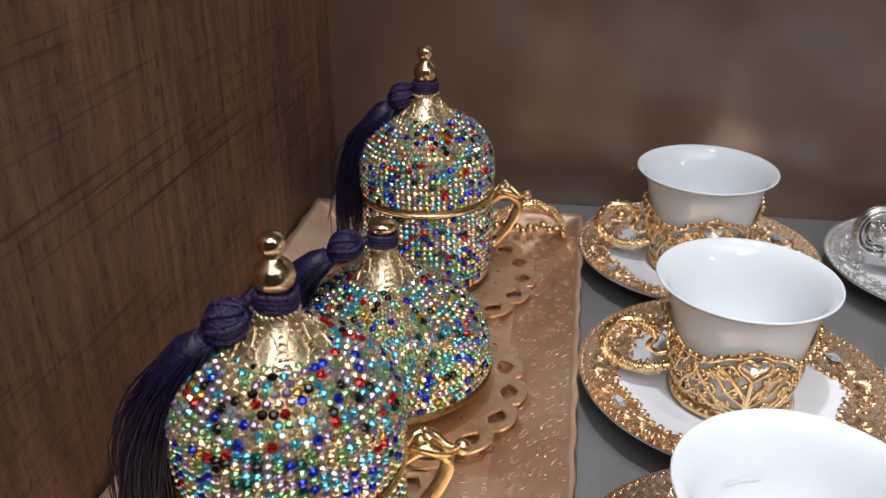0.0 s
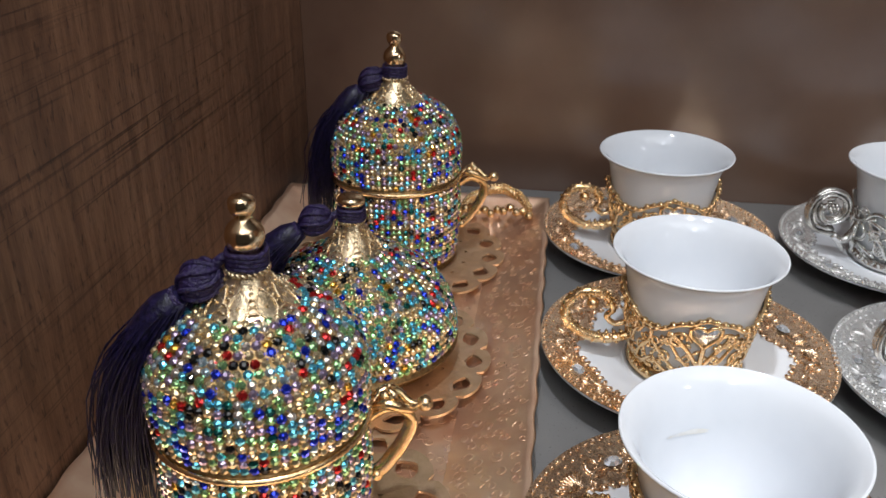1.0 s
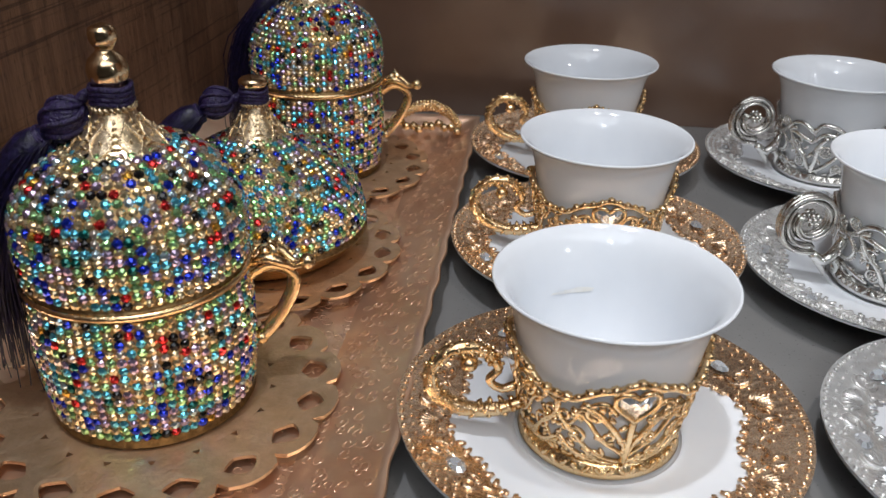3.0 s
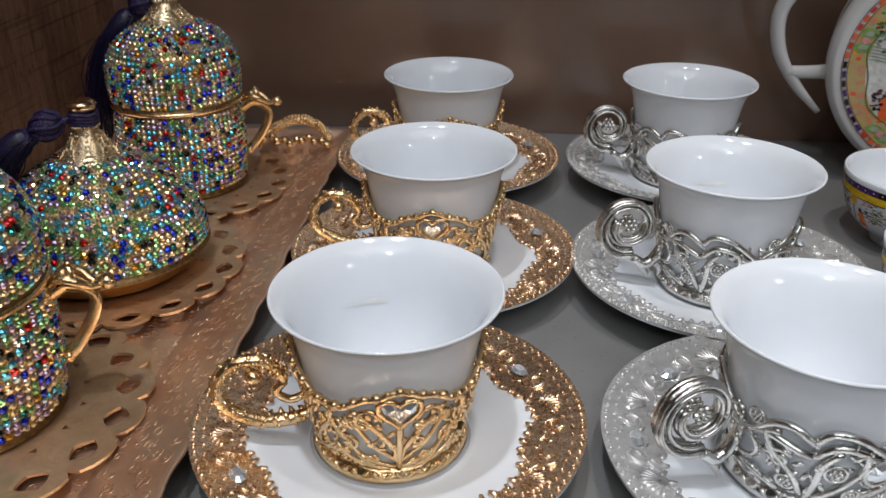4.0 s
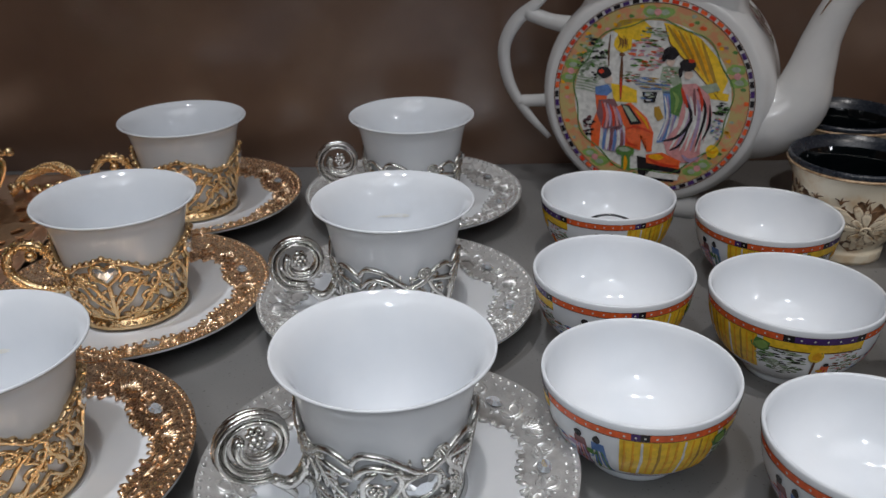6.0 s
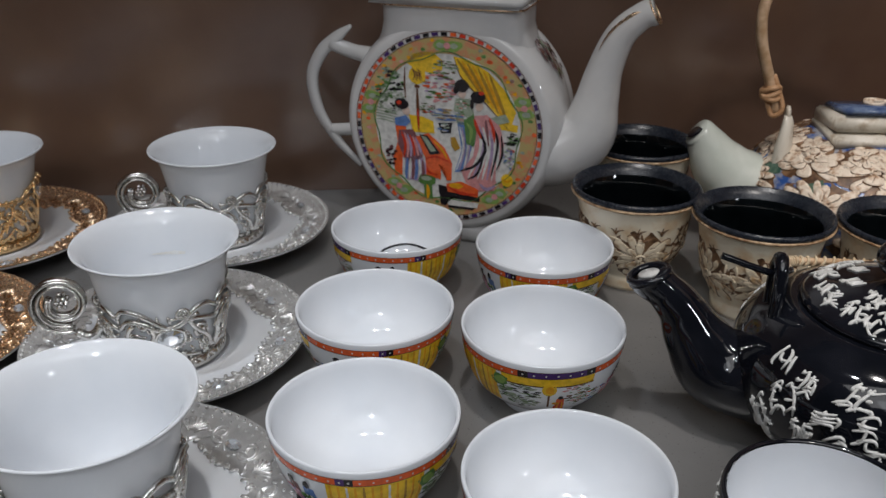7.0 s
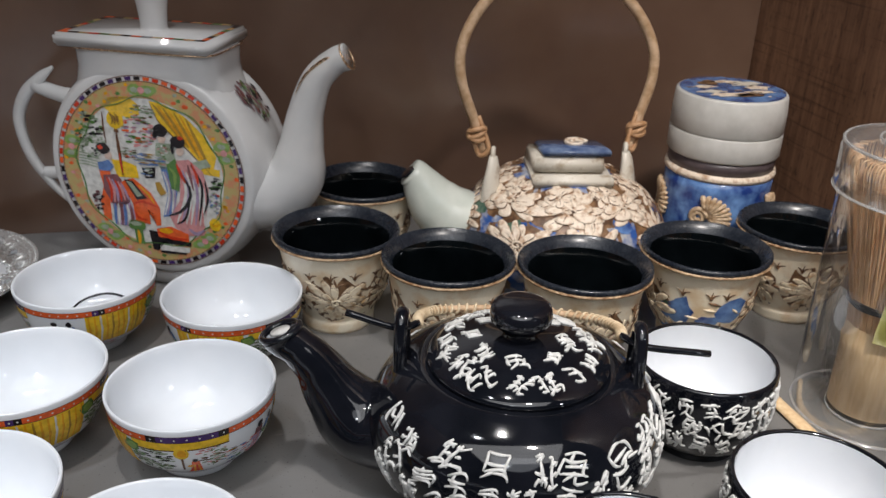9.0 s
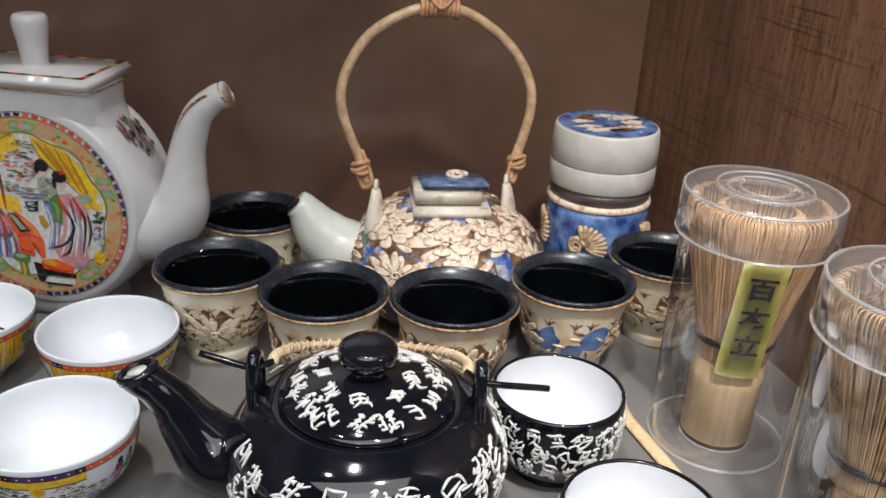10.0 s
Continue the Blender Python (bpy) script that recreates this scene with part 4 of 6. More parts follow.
def lace_plate(at, label, r_in, r_out, z, lobes, group="pierced plates"):
    """Scalloped plate with an eye-shaped hole in each lobe."""
    root = thing("pierced_plate", at, label, "plate", group)
    bm = bmesh.new()
    lathe(bm, [(0.0, z), (r_in, z), (r_in, z - 0.0012), (0.0, z - 0.0012)], lobes * 8)
    part("centre", bm, PLATE_GOLD, root, smooth=False)
    bm = bmesh.new()
    half = math.pi / lobes
    K = 28

    def spot(s, t):
        outer = r_out * (0.945 + 0.055 * math.cos(s * math.pi / 2) ** 0.7 if abs(s) < 1 else 0.945)
        r = r_in + (outer - r_in) * t
        a = s * half
        return r * math.cos(a), r * math.sin(a), z + 0.0012 * t * t

    for i in range(lobes):
        spin = Matrix.Rotation(2 * half * i, 3, "Z")
        loops = []
        for dz in (0.0, -0.0011):
            hole, mid, edge = [], [], []
            for k in range(K):
                al = 2 * math.pi * k / K
                c, s = math.cos(al), math.sin(al)
                big = max(abs(c), abs(s))
                e = (c / big, 0.5 + 0.5 * s / big)
                h = (0.60 * c, 0.62 + 0.19 * s * abs(s) ** 0.3 * (1 - 0.3 * abs(c)))
                rim = (h[0] + 0.12 * c, h[1] + 0.06 * s)
                for loop, (u, v), up in ((hole, h, 0.0), (mid, rim, 0.00018), (edge, e, 0.0)):
                    x, y, zz = spot(u, v)
                    loop.append(bm.verts.new(spin @ Vector((x, y, zz + dz + (up if dz == 0 else 0)))))
            loops.append((hole, mid, edge))
        for k in range(K):
            j = (k + 1) % K
            for (h, m, e) in loops:
                bm.faces.new((h[k], h[j], m[j], m[k]))
                bm.faces.new((m[k], m[j], e[j], e[k]))
            bm.faces.new((loops[0][0][k], loops[0][0][j], loops[1][0][j], loops[1][0][k]))
            bm.faces.new((loops[0][2][k], loops[0][2][j], loops[1][2][j], loops[1][2][k]))
    part("pierced_rim", bm, PLATE_GOLD, root, "scalloped pierced gold rim", smooth=False)
    for k in range(3):
        a = 2 * math.pi * k / 3
        bm = bmesh.new()
        blob(bm, (r_in * 0.75 * math.cos(a), r_in * 0.75 * math.sin(a), z - 0.0018), 0.0016, 1)
        part("foot", bm, GOLD, root)
    return root


J1, J2, J3 = (-0.0705, 0.1790), (-0.0657, 0.2746), (-0.0666, 0.3705)
for (x, y), zz, rr in ((J1, 0.0035, 0.0560), (J2, 0.0060, 0.0545), (J3, 0.0035, 0.0540)):
    lace_plate(pose(x, y, 0.0026 if zz < 0.005 else 0.002), "scalloped pierced gold plate standing on the tray", 0.034 if zz < 0.005 else 0.036, rr, zz - 0.0006, 18)
jar(pose(J1[0], J1[1], 0.0022), "gold lidded coffee cup covered in multicoloured rhinestones", 21, 18)
jar(pose(J3[0], J3[1], 0.0022), "gold lidded coffee cup crusted with coloured rhinestones near the back panel", 41, 12)
sugar_bowl(pose(J2[0], J2[1], 0.0015), "low gold domed sugar bowl covered in multicoloured rhinestones", 61)
tassel(pose(J1[0], J1[1], 0.0022), [(-0.0125, -0.003, 0.0900), (-0.0218, -0.006, 0.0820), (-0.0308, -0.008, 0.0680), (-0.0358, -0.009, 0.0480), (-0.0370, -0.009, 0.0220)], (0.0051, 0.0948), "navy silk tassel hanging from a jewelled lid", 1)
tassel(pose(J3[0], J3[1], 0.0022), [(-0.0110, 0.000, 0.0915), (-0.0190, -0.002, 0.0840), (-0.0280, -0.004, 0.0700), (-0.0325, -0.004, 0.0480), (-0.0335, -0.004, 0.0260)], (0.0051, 0.0948), "navy silk tassel hanging from a jewelled lid", 2)
tassel(pose(J2[0], J2[1], 0.0015), [(-0.0130, -0.004, 0.0660), (-0.0230, -0.008, 0.0600), (-0.0350, -0.010, 0.0480), (-0.0430, -0.011, 0.0300), (-0.0450, -0.011, 0.0150)], (0.0048, 0.0665), "navy silk tassel draped over a domed sugar bowl", 3)

# the tray: flat middle, wide embossed rim that rises to a wavy edge
tray = thing("serving_tray", pose(0, 0, 0), "copper-gold embossed metal serving tray with wavy edge on the shelf", "tray")
TX0, TX1, TY0, TY1 = -0.1405, 0.0080, 0.085, 0.4330
bm = bmesh.new()


def tray_ring(inset, z, wave):
    """Closed loop round the tray, with small scallops."""
    cx, cy = (TX0 + TX1) / 2, (TY0 + TY1) / 2
    hx, hy = (TX1 - TX0) / 2 - inset, (TY1 - TY0) / 2 - inset
    out = []
    for sx, sy, along, count in ((1, -1, "y", 90), (1, 1, "x", 40), (-1, 1, "-y", 90), (-1, -1, "-x", 40)):
        for k in range(count):
            f = k / count
            if along == "y":
                x, y = cx + hx + wave * math.sin(k * 1.1), cy - hy + 2 * hy * f
            elif along == "x":
                x, y = cx + hx - 2 * hx * f, cy + hy + wave * math.sin(k * 1.1)
            elif along == "-y":
                x, y = cx - hx - wave * math.sin(k * 1.1), cy + hy - 2 * hy * f
            else:
                x, y = cx - hx + 2 * hx * f, cy - hy - wave * math.sin(k * 1.1)
            out.append((x, y, z))
    return out


loops = []
for inset, z, wave in ((0.030, 0.0018, 0), (0.0285, 0.0023, 0), (0.026, 0.0032, 0), (0.018, 0.0066, 0), (0.006, 0.0118, 0), (0.0035, 0.0132, 0.0002), (0.0008, 0.0142, 0.0004), (0.0, 0.0136, 0.0005), (0.0015, 0.0120, 0.0004), (0.018, 0.0048, 0), (0.029, 0.0006, 0)):
    loops.append([bm.verts.new(p) for p in tray_ring(inset, z, wave)])
for a, b in zip(loops, loops[1:]):
    for k in range(len(a)):
        bm.faces.new((a[k], a[(k + 1) % len(a)], b[(k + 1) % len(a)], b[k]))
part("tray_rim", bm, surf("embossed_copper_gold", (0.80, 0.50, 0.33), (0.92, 0.66, 0.47), 60, 0.33, 0.85, bump=0.05, bscale=240, rvar=0.06), tray, "wide sloping embossed rim")
bm = bmesh.new()
block(bm, ((TX0 + TX1) / 2, (TY0 + TY1) / 2, 0.0012), (TX1 - TX0 - 0.0585, TY1 - TY0 - 0.0585, 0.0014))
part("tray_base", bm, bpy.data.materials["embossed_copper_gold"], tray, smooth=False)
# stamped scrolls all over the sloping rim and the edge of the base
bm = bmesh.new()
rnd = random.Random(33)


def tray_top(x, y):
    d = min(x - TX0, TX1 - x, y - TY0, TY1 - y)
    return 0.0132 + (0.0019 - 0.0132) * min(1.0, max(0.0, (d - 0.0035) / 0.0255)) + 0.0001


for row in range(9):
    for k in range(62):
        x, y = TX1 - 0.0065 - 0.0052 * row + rnd.uniform(-0.0026, 0.0026), TY0 + 0.010 + 0.0053 * k + 0.0026 * (row % 2) + rnd.uniform(-0.0024, 0.0024)
        if y > TY1 - 0.008:
            continue
        turn, way, size = rnd.uniform(0, 6.3), rnd.choice([-1, 1]), rnd.uniform(0.0018, 0.0026)
        pts = [(x + size * (1 - i / 12) * math.cos(turn + way * i * 0.7), y + size * (1 - i / 12) * math.sin(turn + way * i * 0.7)) for i in range(10)]
        tube(bm, [(px, py, tray_top(px, py) - 0.00003) for px, py in pts], [0.0002, 0.0004, 0.0002], 6, False, 0, 0.25, (0, 0, 1))
scrolls = part("stamped_relief", bm, bpy.data.materials["embossed_copper_gold"], tray, "fine stamped scrolls")
tagged(scrolls, kind="stuff")
bm = bmesh.new()
line = smooth_line([(-0.040, 0.412, 0.012), (-0.034, 0.418, 0.018), (-0.020, 0.422, 0.0225), (-0.008, 0.420, 0.019), (-0.002, 0.416, 0.013)], 30)
tube(bm, line, [0.0016, 0.0020, 0.0024, 0.0020, 0.0016], 8)
for k, p in enumerate(line):
    for a in range(5):
        blob(bm, p + Vector((0, -0.0024 * math.cos(a * 1.25 + k), 0.0024 * math.sin(a * 1.25 + k))), 0.0012, 1)
for k in range(12):
    blob(bm, (-0.040 + 0.0034 * k, 0.412 - 0.004 * (k % 2), 0.0145 + 0.0012 * math.sin(k)), 0.0026, 1)
part("tray_handle", bm, GOLD, tray, "cast beaded gold handle")


# ---- painted tea bowls ----
BOWL = curve_profile([(0.0150, 0.0), (0.0152, 0.0034), (0.0205, 0.0066), (0.0262, 0.0125), (0.0298, 0.0215), (0.0316, 0.0325)], 22)
BOWL_IN = curve_profile([(0.0303, 0.0326), (0.0286, 0.0220), (0.0250, 0.0135), (0.0190, 0.0078), (0.0100, 0.0058), (0.0, 0.0055)], 20)
ENAMELS = [P_ORANGE, P_PURPLE, P_BLACK, P_YELLOW, P_AMBER, P_RED, P_GREEN, P_SAGE, P_BLUE, P_PINK, P_LILAC, P_BROWN, P_TAN, P_WHITE, P_OCHRE, P_PLUM, P_PALE, P_LEAF]
OR, PU, BL, YE, AM, RE, GR, SA, BU, PI, LI, BR, TA, WH, OC, PL, SK, LF = range(18)


def foliage(bm, place, u, v, ru, rv, n, tones, rnd, grain=0.22):
    for k in range(n):
        a, q = rnd.uniform(0, 6.28), math.sqrt(rnd.random())
        s = rnd.uniform(0.6, 1.3) * grain
        patch(bm, place, oval(u + ru * q * math.cos(a), v + rv * q * math.sin(a), ru * s * 1.25, rv * s * 0.42, 6, 0.35, rnd, rnd.uniform(-0.7, 0.7)), rnd.choice(tones))


def robe(bm, place, u, v, ku, kv, tones, rnd, lean=0.0):
    """A plain draped shape: a hem, a skirt of folds, a sash and a dark cap."""
    place0, place1, place2 = place
    patch(bm, place0, [(u - 3 * ku, v), (u + 3.4 * ku, v), (u + 2.2 * ku + lean, v + 4.5 * kv), (u + 1.6 * ku + lean, v + 8 * kv), (u - 1.4 * ku + lean, v + 8 * kv), (u - 1.6 * ku + lean, v + 4 * kv)], tones[0])
    for k in range(4):
        x = u + (-2.2 + 1.4 * k) * ku
        patch(bm, place1, [(x, v + 0.2 * kv), (x + 0.7 * ku, v + 0.2 * kv), (u + lean + (x - u) * 0.4 + 0.4 * ku, v + 6 * kv), (u + lean + (x - u) * 0.4, v + 6 * kv)], tones[1 + k % 2])
    patch(bm, place1, oval(u + lean - 1.6 * ku, v + 5.2 * kv, 1.5 * ku, 0.8 * kv, 8, 0.2, rnd, 0.5), tones[2])
    patch(bm, place2, oval(u + lean, v + 9.0 * kv, 1.0 * ku, 1.0 * kv, 9, 0.15, rnd), BL)


def tea_bowl(at, label):
    root = thing("tea_bowl", at, label, "tea bowl", "painted tea bowls")
    bm = bmesh.new()
    lathe(bm, [(0.0, 0.0014), (0.0138, 0.0014), (0.0140, 0.0)] + BOWL + [(0.0314, 0.0331), (0.0308, 0.0332)] + BOWL_IN, 72)
    part("bowl", bm, PORCELAIN, root, "glossy white porcelain bowl")
    bm = bmesh.new()
    pl = on_turned(BOWL, 0.00016)
    pl1 = on_turned(BOWL, 0.00030)
    pl2 = on_turned(BOWL, 0.00044)
    a = 0.0
    for tone, width in ((OR, 74), (BL, 7), (PU, 40), (BL, 7), (OR, 58), (PU, 5), (BL, 5), (OR, 60), (BL, 7), (PU, 40), (BL, 7), (OR, 50)):
        strip(bm, pl, a, a + width, 0.0278, 0.0303, 4, tone)
        n = max(1, int(width / 7))
        for k in range(n):
            patch(bm, pl1, oval(a + width * (k + 0.5) / n, 0.02905, 0.75, 0.00042, 6), WH)
        a += width
    strip(bm, pl, 0, 360, 0.0303, 0.0305, 4, BR)
    strip(bm, pl, 0, 360, 0.0275, 0.0278, 4, BR)
    rnd = random.Random(12)
    for base in (0, 180):
        strip(bm, pl, base, base + 58, 0.0120, 0.0275, 4, YE)
        for k in range(12):
            x = base + 1 + k * 4.8
            patch(bm, pl1, [(x, 0.0125), (x + 1.8, 0.0125), (x + 3.0, 0.0200), (x + 2.2, 0.0272), (x + 1.0, 0.0272), (x + 1.2, 0.0195)], (AM, AM, WH, AM, OC)[k % 5])
        strip(bm, pl, base + 62, base + 128, 0.0242, 0.0275, 4, YE)
        strip(bm, pl1, base + 62, base + 128, 0.0238, 0.0243, 4, BR)
        patch(bm, pl1, oval(base + 96, 0.0225, 5.2, 0.0030, 10), YE)
        patch(bm, pl2, oval(base + 96, 0.0225, 3.4, 0.0019, 8, 0.25, rnd), AM)
        strip(bm, pl1, base + 95.2, base + 96.8, 0.0130, 0.0198, 2, BR)
        foliage(bm, pl, base + 76, 0.0180, 14, 0.0062, 110, [SA, SA, GR, BL, SA], rnd, 0.13)
        foliage(bm, pl, base + 116, 0.0190, 11, 0.0055, 70, [SA, PI, GR, BR, SA], rnd, 0.14)
        foliage(bm, pl, base + 66, 0.0190, 9, 0.0050, 34, [GR, SA, SA, BL], rnd, 0.2)
        patch(bm, pl1, oval(base + 61, 0.0240, 6.5, 0.0029, 12, 0.2, rnd), GR)
        patch(bm, pl2, oval(base + 61, 0.0240, 4.4, 0.0018, 10, 0.2, rnd), LF)
        robe(bm, (pl, pl1, pl2), base + 154, 0.0108, 2.6, 0.00150, (PL, PI, LI), rnd, 1.0)
        robe(bm, (pl, pl1, pl2), base + 168, 0.0104, 2.6, 0.00156, (BU, WH, GR), rnd, -1.0)
        robe(bm, (pl, pl1, pl2), base + 104, 0.0105, 1.8, 0.0009, (OR, RE, AM), rnd, 0.5)
        foliage(bm, pl, base + 142, 0.0150, 20, 0.0055, 60, [OR, BU, LI, GR, SA], rnd, 0.13)
        foliage(bm, pl, base + 30, 0.0105, 26, 0.0018, 26, [BL, RE, BU, LI], rnd, 0.13)
    part("painted_decoration", bm, ENAMELS, root, "enamel border, curtains, lanterns and robed shapes", smooth=True)
    return root


BOWLS = [(0.2626, 0.1956, 68), (0.2666, 0.2663, 86), (0.2776, 0.3440, 97), (0.3225, 0.1603, 40), (0.3309, 0.2469, 169), (0.3446, 0.3186, 41)]
first = None
for x, y, turn in BOWLS:
    m = pose(x, y, 0, 0, 0, turn)
    if first is None:
        first = tea_bowl(m, "white porcelain tea bowl with orange border and yellow painted scene")
    else:
        copy_thing(first, m)
bm = bmesh.new()
tube(bm, smooth_line([(-0.014, 0.008, 0.0085), (-0.006, 0.0165, 0.0125), (0.006, 0.0185, 0.0140), (0.018, 0.012, 0.0125)], 20), 0.00065, 6)
blob(bm, (-0.0150, 0.0070, 0.0085), 0.0024, 2, (2.2, 1.0, 0.5))
tagged(part("cable_tie", bm, BLACK_GLAZE, at=pose(0.2776, 0.3440, 0)), "thin black plastic tie lying in a tea bowl", "cable tie")


# ---- round teapot with a painted medallion ----
def medallion_pot(at):
    """Front face at y = 0, seen from -y; centre of the medallion at x = 0, z = 0.0643."""
    ZC, D = 0.0648, 0.0210
    root = thing("teapot", at, "white porcelain round-bodied teapot with painted medallion and square lid", "teapot")
    bm = bmesh.new()
    prof = curve_profile([(0.0, 0.0004), (0.030, 0.0003), (0.0505, 0.0), (0.0555, -0.0022), (0.0585, -0.0090), (0.0590, -0.0210), (0.0585, -0.0330), (0.0540, -0.0405), (0.0, -0.0420)], 40)
    lathe(bm, prof, 96)
    bmesh.ops.transform(bm, matrix=Matrix.Translation((0, 0, ZC)) @ Matrix.Rotation(radians(90), 4, "X"), verts=bm.verts)
    part("body", bm, SHADED_WHITE, root, "glossy white drum-shaped body")
    bm = bmesh.new()
    rings = []
    for z, hx, hy in ((0.080, 0.0560, 0.0150), (0.088, 0.0530, 0.0168), (0.095, 0.0492, 0.0180), (0.101, 0.0452, 0.0190), (0.106, 0.0418, 0.0198), (0.111, 0.0392, 0.0206), (0.117, 0.0374, 0.0214), (0.1255, 0.0374, 0.0222), (0.1268, 0.0374, 0.0222)):
        ring = []
        for k in range(40):
            a = 2 * math.pi * k / 40
            c, s = math.cos(a), math.sin(a)
            p = 2.6 + 2.6 * min(1.0, max(0.0, (z - 0.085) / 0.03))
            q = (abs(c) ** p + abs(s) ** p) ** (-1 / p)
            ring.append(bm.verts.new((hx * c * q, D + hy * s * q, z)))
        rings.append(ring)
    for a, b in zip(rings, rings[1:]):
        for k in range(40):
            bm.faces.new((a[k], a[(k + 1) % 40], b[(k + 1) % 40], b[k]))
    bm.faces.new(rings[-1])
    part("neck", bm, SHADED_WHITE, root)
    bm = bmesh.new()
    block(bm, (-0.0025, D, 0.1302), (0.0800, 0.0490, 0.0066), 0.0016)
    lid = part("lid", bm, SHADED_WHITE, root, "square white lid with a painted border")
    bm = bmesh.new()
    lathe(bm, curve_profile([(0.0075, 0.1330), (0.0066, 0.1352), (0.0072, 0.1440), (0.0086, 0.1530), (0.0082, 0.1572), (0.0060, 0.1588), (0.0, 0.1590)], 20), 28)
    part("knob", bm, SHADED_WHITE, lid, "tapered white knob", at=pose(-0.0015, D, 0))
    bm = bmesh.new()
    top = lambda u, v: Vector((0.90 * u - 0.0025, D + 0.94 * v, 0.13368))
    for (u0, u1, v0, v1) in ((-0.0420, 0.0420, -0.0238, -0.0205), (-0.0420, 0.0420, 0.0205, 0.0238), (-0.0420, -0.0387, -0.0205, 0.0205), (0.0387, 0.0420, -0.0205, 0.0205)):
        n = 14 if u1 - u0 > 0.01 else 7
        for k in range(n):
            f0, f1 = k / n, (k + 1) / n
            q = [(u0 + (u1 - u0) * f0, v0), (u0 + (u1 - u0) * f1, v0), (u0 + (u1 - u0) * f1, v1), (u0 + (u1 - u0) * f0, v1)] if n == 14 else [(u0, v0 + (v1 - v0) * f0), (u1, v0 + (v1 - v0) * f0), (u1, v0 + (v1 - v0) * f1), (u0, v0 + (v1 - v0) * f1)]
            patch(bm, top, q, (OR, BL, TA, RE, GR, TA, BL)[k % 7])
    part("lid_border", bm, ENAMELS, lid)
    bm = bmesh.new()
    for z, sx, sy in ((0.12640, 0.0380, 0.0230),):
        pts = []
        for k in range(48):
            a = 2 * math.pi * k / 48
            c, s = math.cos(a), math.sin(a)
            q = (abs(c) ** 7 + abs(s) ** 7) ** (-1 / 7)
            pts.append((sx * c * q, D + sy * s * q, z))
        tube(bm, pts, 0.0005, 5, True)
    part("gilt_line", bm, ROSE_GOLD, root)
    bm = bmesh.new()
    line = smooth_line([(0.044, D, 0.052), (0.058, D, 0.0545), (0.0690, D, 0.064), (0.0728, D, 0.080), (0.0757, D, 0.097), (0.0818, D, 0.1140), (0.0912, D, 0.1238), (0.0975, D, 0.1266)], 40)
    tube(bm, line, [0.0205, 0.0192, 0.0155, 0.0114, 0.0090, 0.0076, 0.0065, 0.0066], 24)
    spout = part("spout", bm, SHADED_WHITE, root, "curved white spout")
    bm = bmesh.new()
    tube(bm, line[39:], 0.0052, 14)
    tube(bm, [line[40] + 0.0064 * (math.cos(a) * Vector((0, 1, 0)) + math.sin(a) * Vector((-0.5, 0, 0.86))) for a in [k * math.pi / 10 for k in range(20)]], 0.0006, 5, True)
    tube(bm, [line[i] + Vector((-0.62, -0.76, 0.12)).normalized() * (0.0068 + 0.0022 * (38 - i) / 12) for i in range(26, 40)], [0.0002, 0.0007, 0.0009, 0.0006], 5)
    part("gilt_stripe", bm, ROSE_GOLD, spout, "worn gilt stripe and rim")
    bm = bmesh.new()
    tube(bm, smooth_line([(-0.0600, D, 0.1100), (-0.0680, D, 0.1040), (-0.0785, D, 0.0945), (-0.0848, D, 0.0800), (-0.0815, D, 0.0610), (-0.0710, D, 0.0450), (-0.0570, D, 0.0315)], 34), [0.0012, 0.0038, 0.0047, 0.0048, 0.0046, 0.0038, 0.0020], 12, False, 0, 0.62)
    tube(bm, smooth_line([(-0.0720, D, 0.1000), (-0.0580, D, 0.0960), (-0.0440, D, 0.0945)], 8), [0.0040, 0.0042, 0.0050], 10)
    tube(bm, smooth_line([(-0.0745, D, 0.0510), (-0.0620, D, 0.0525), (-0.0480, D, 0.0550)], 8), [0.0034, 0.0036, 0.0044], 10)
    part("handle", bm, SHADED_WHITE, root, "white hooked handle with pointed ends", at=pose(-0.001, 0, 0))
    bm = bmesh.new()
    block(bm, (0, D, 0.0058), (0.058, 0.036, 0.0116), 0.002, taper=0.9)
    part("foot", bm, SHADED_WHITE, root)
    # medallion, laid in thin coats
    bm = bmesh.new()
    coat = lambda h: (lambda u, v: Vector((u, -0.0006 - h * 0.00012, ZC + v)))

    def ring(r0, r1, a0, a1, h, mi, n=None):
        n = n or max(1, int((a1 - a0) / 4))
        lo = [bm.verts.new(coat(h)(r0 * math.cos(radians(a0 + (a1 - a0) * k / n)), r0 * math.sin(radians(a0 + (a1 - a0) * k / n)))) for k in range(n + 1)]
        hi = [bm.verts.new(coat(h)(r1 * math.cos(radians(a0 + (a1 - a0) * k / n)), r1 * math.sin(radians(a0 + (a1 - a0) * k / n)))) for k in range(n + 1)]
        for k in range(n):
            bm.faces.new((lo[k], lo[k + 1], hi[k + 1], hi[k])).material_index = mi

    rnd = random.Random(77)
    ring(0.0, 0.0485, 0, 360, 1, WH, 90)
    ring(0.0392, 0.0478, 0, 360, 2, TA, 90)
    for k in range(64):
        w = 360 / 64
        tone = (OR if (k // 8) % 2 else PU) if k % 2 else (RE if (k // 8) % 2 else BL)
        ring(0.0480, 0.0498, k * w, (k + 1) * w - 1.8, 2, tone, 2)
    ring(0.0500, 0.0504, 0, 360, 2, BR, 90)
    ring(0.0474, 0.0478, 0, 360, 3, BR, 90)
    pts = [(r * math.cos(a), r * math.sin(a)) for a, r in [(2 * math.pi * k / 96, 0.0392 + 0.0013 * math.sin(9 * 2 * math.pi * k / 96)) for k in range(96)]]
    c0 = coat(3)
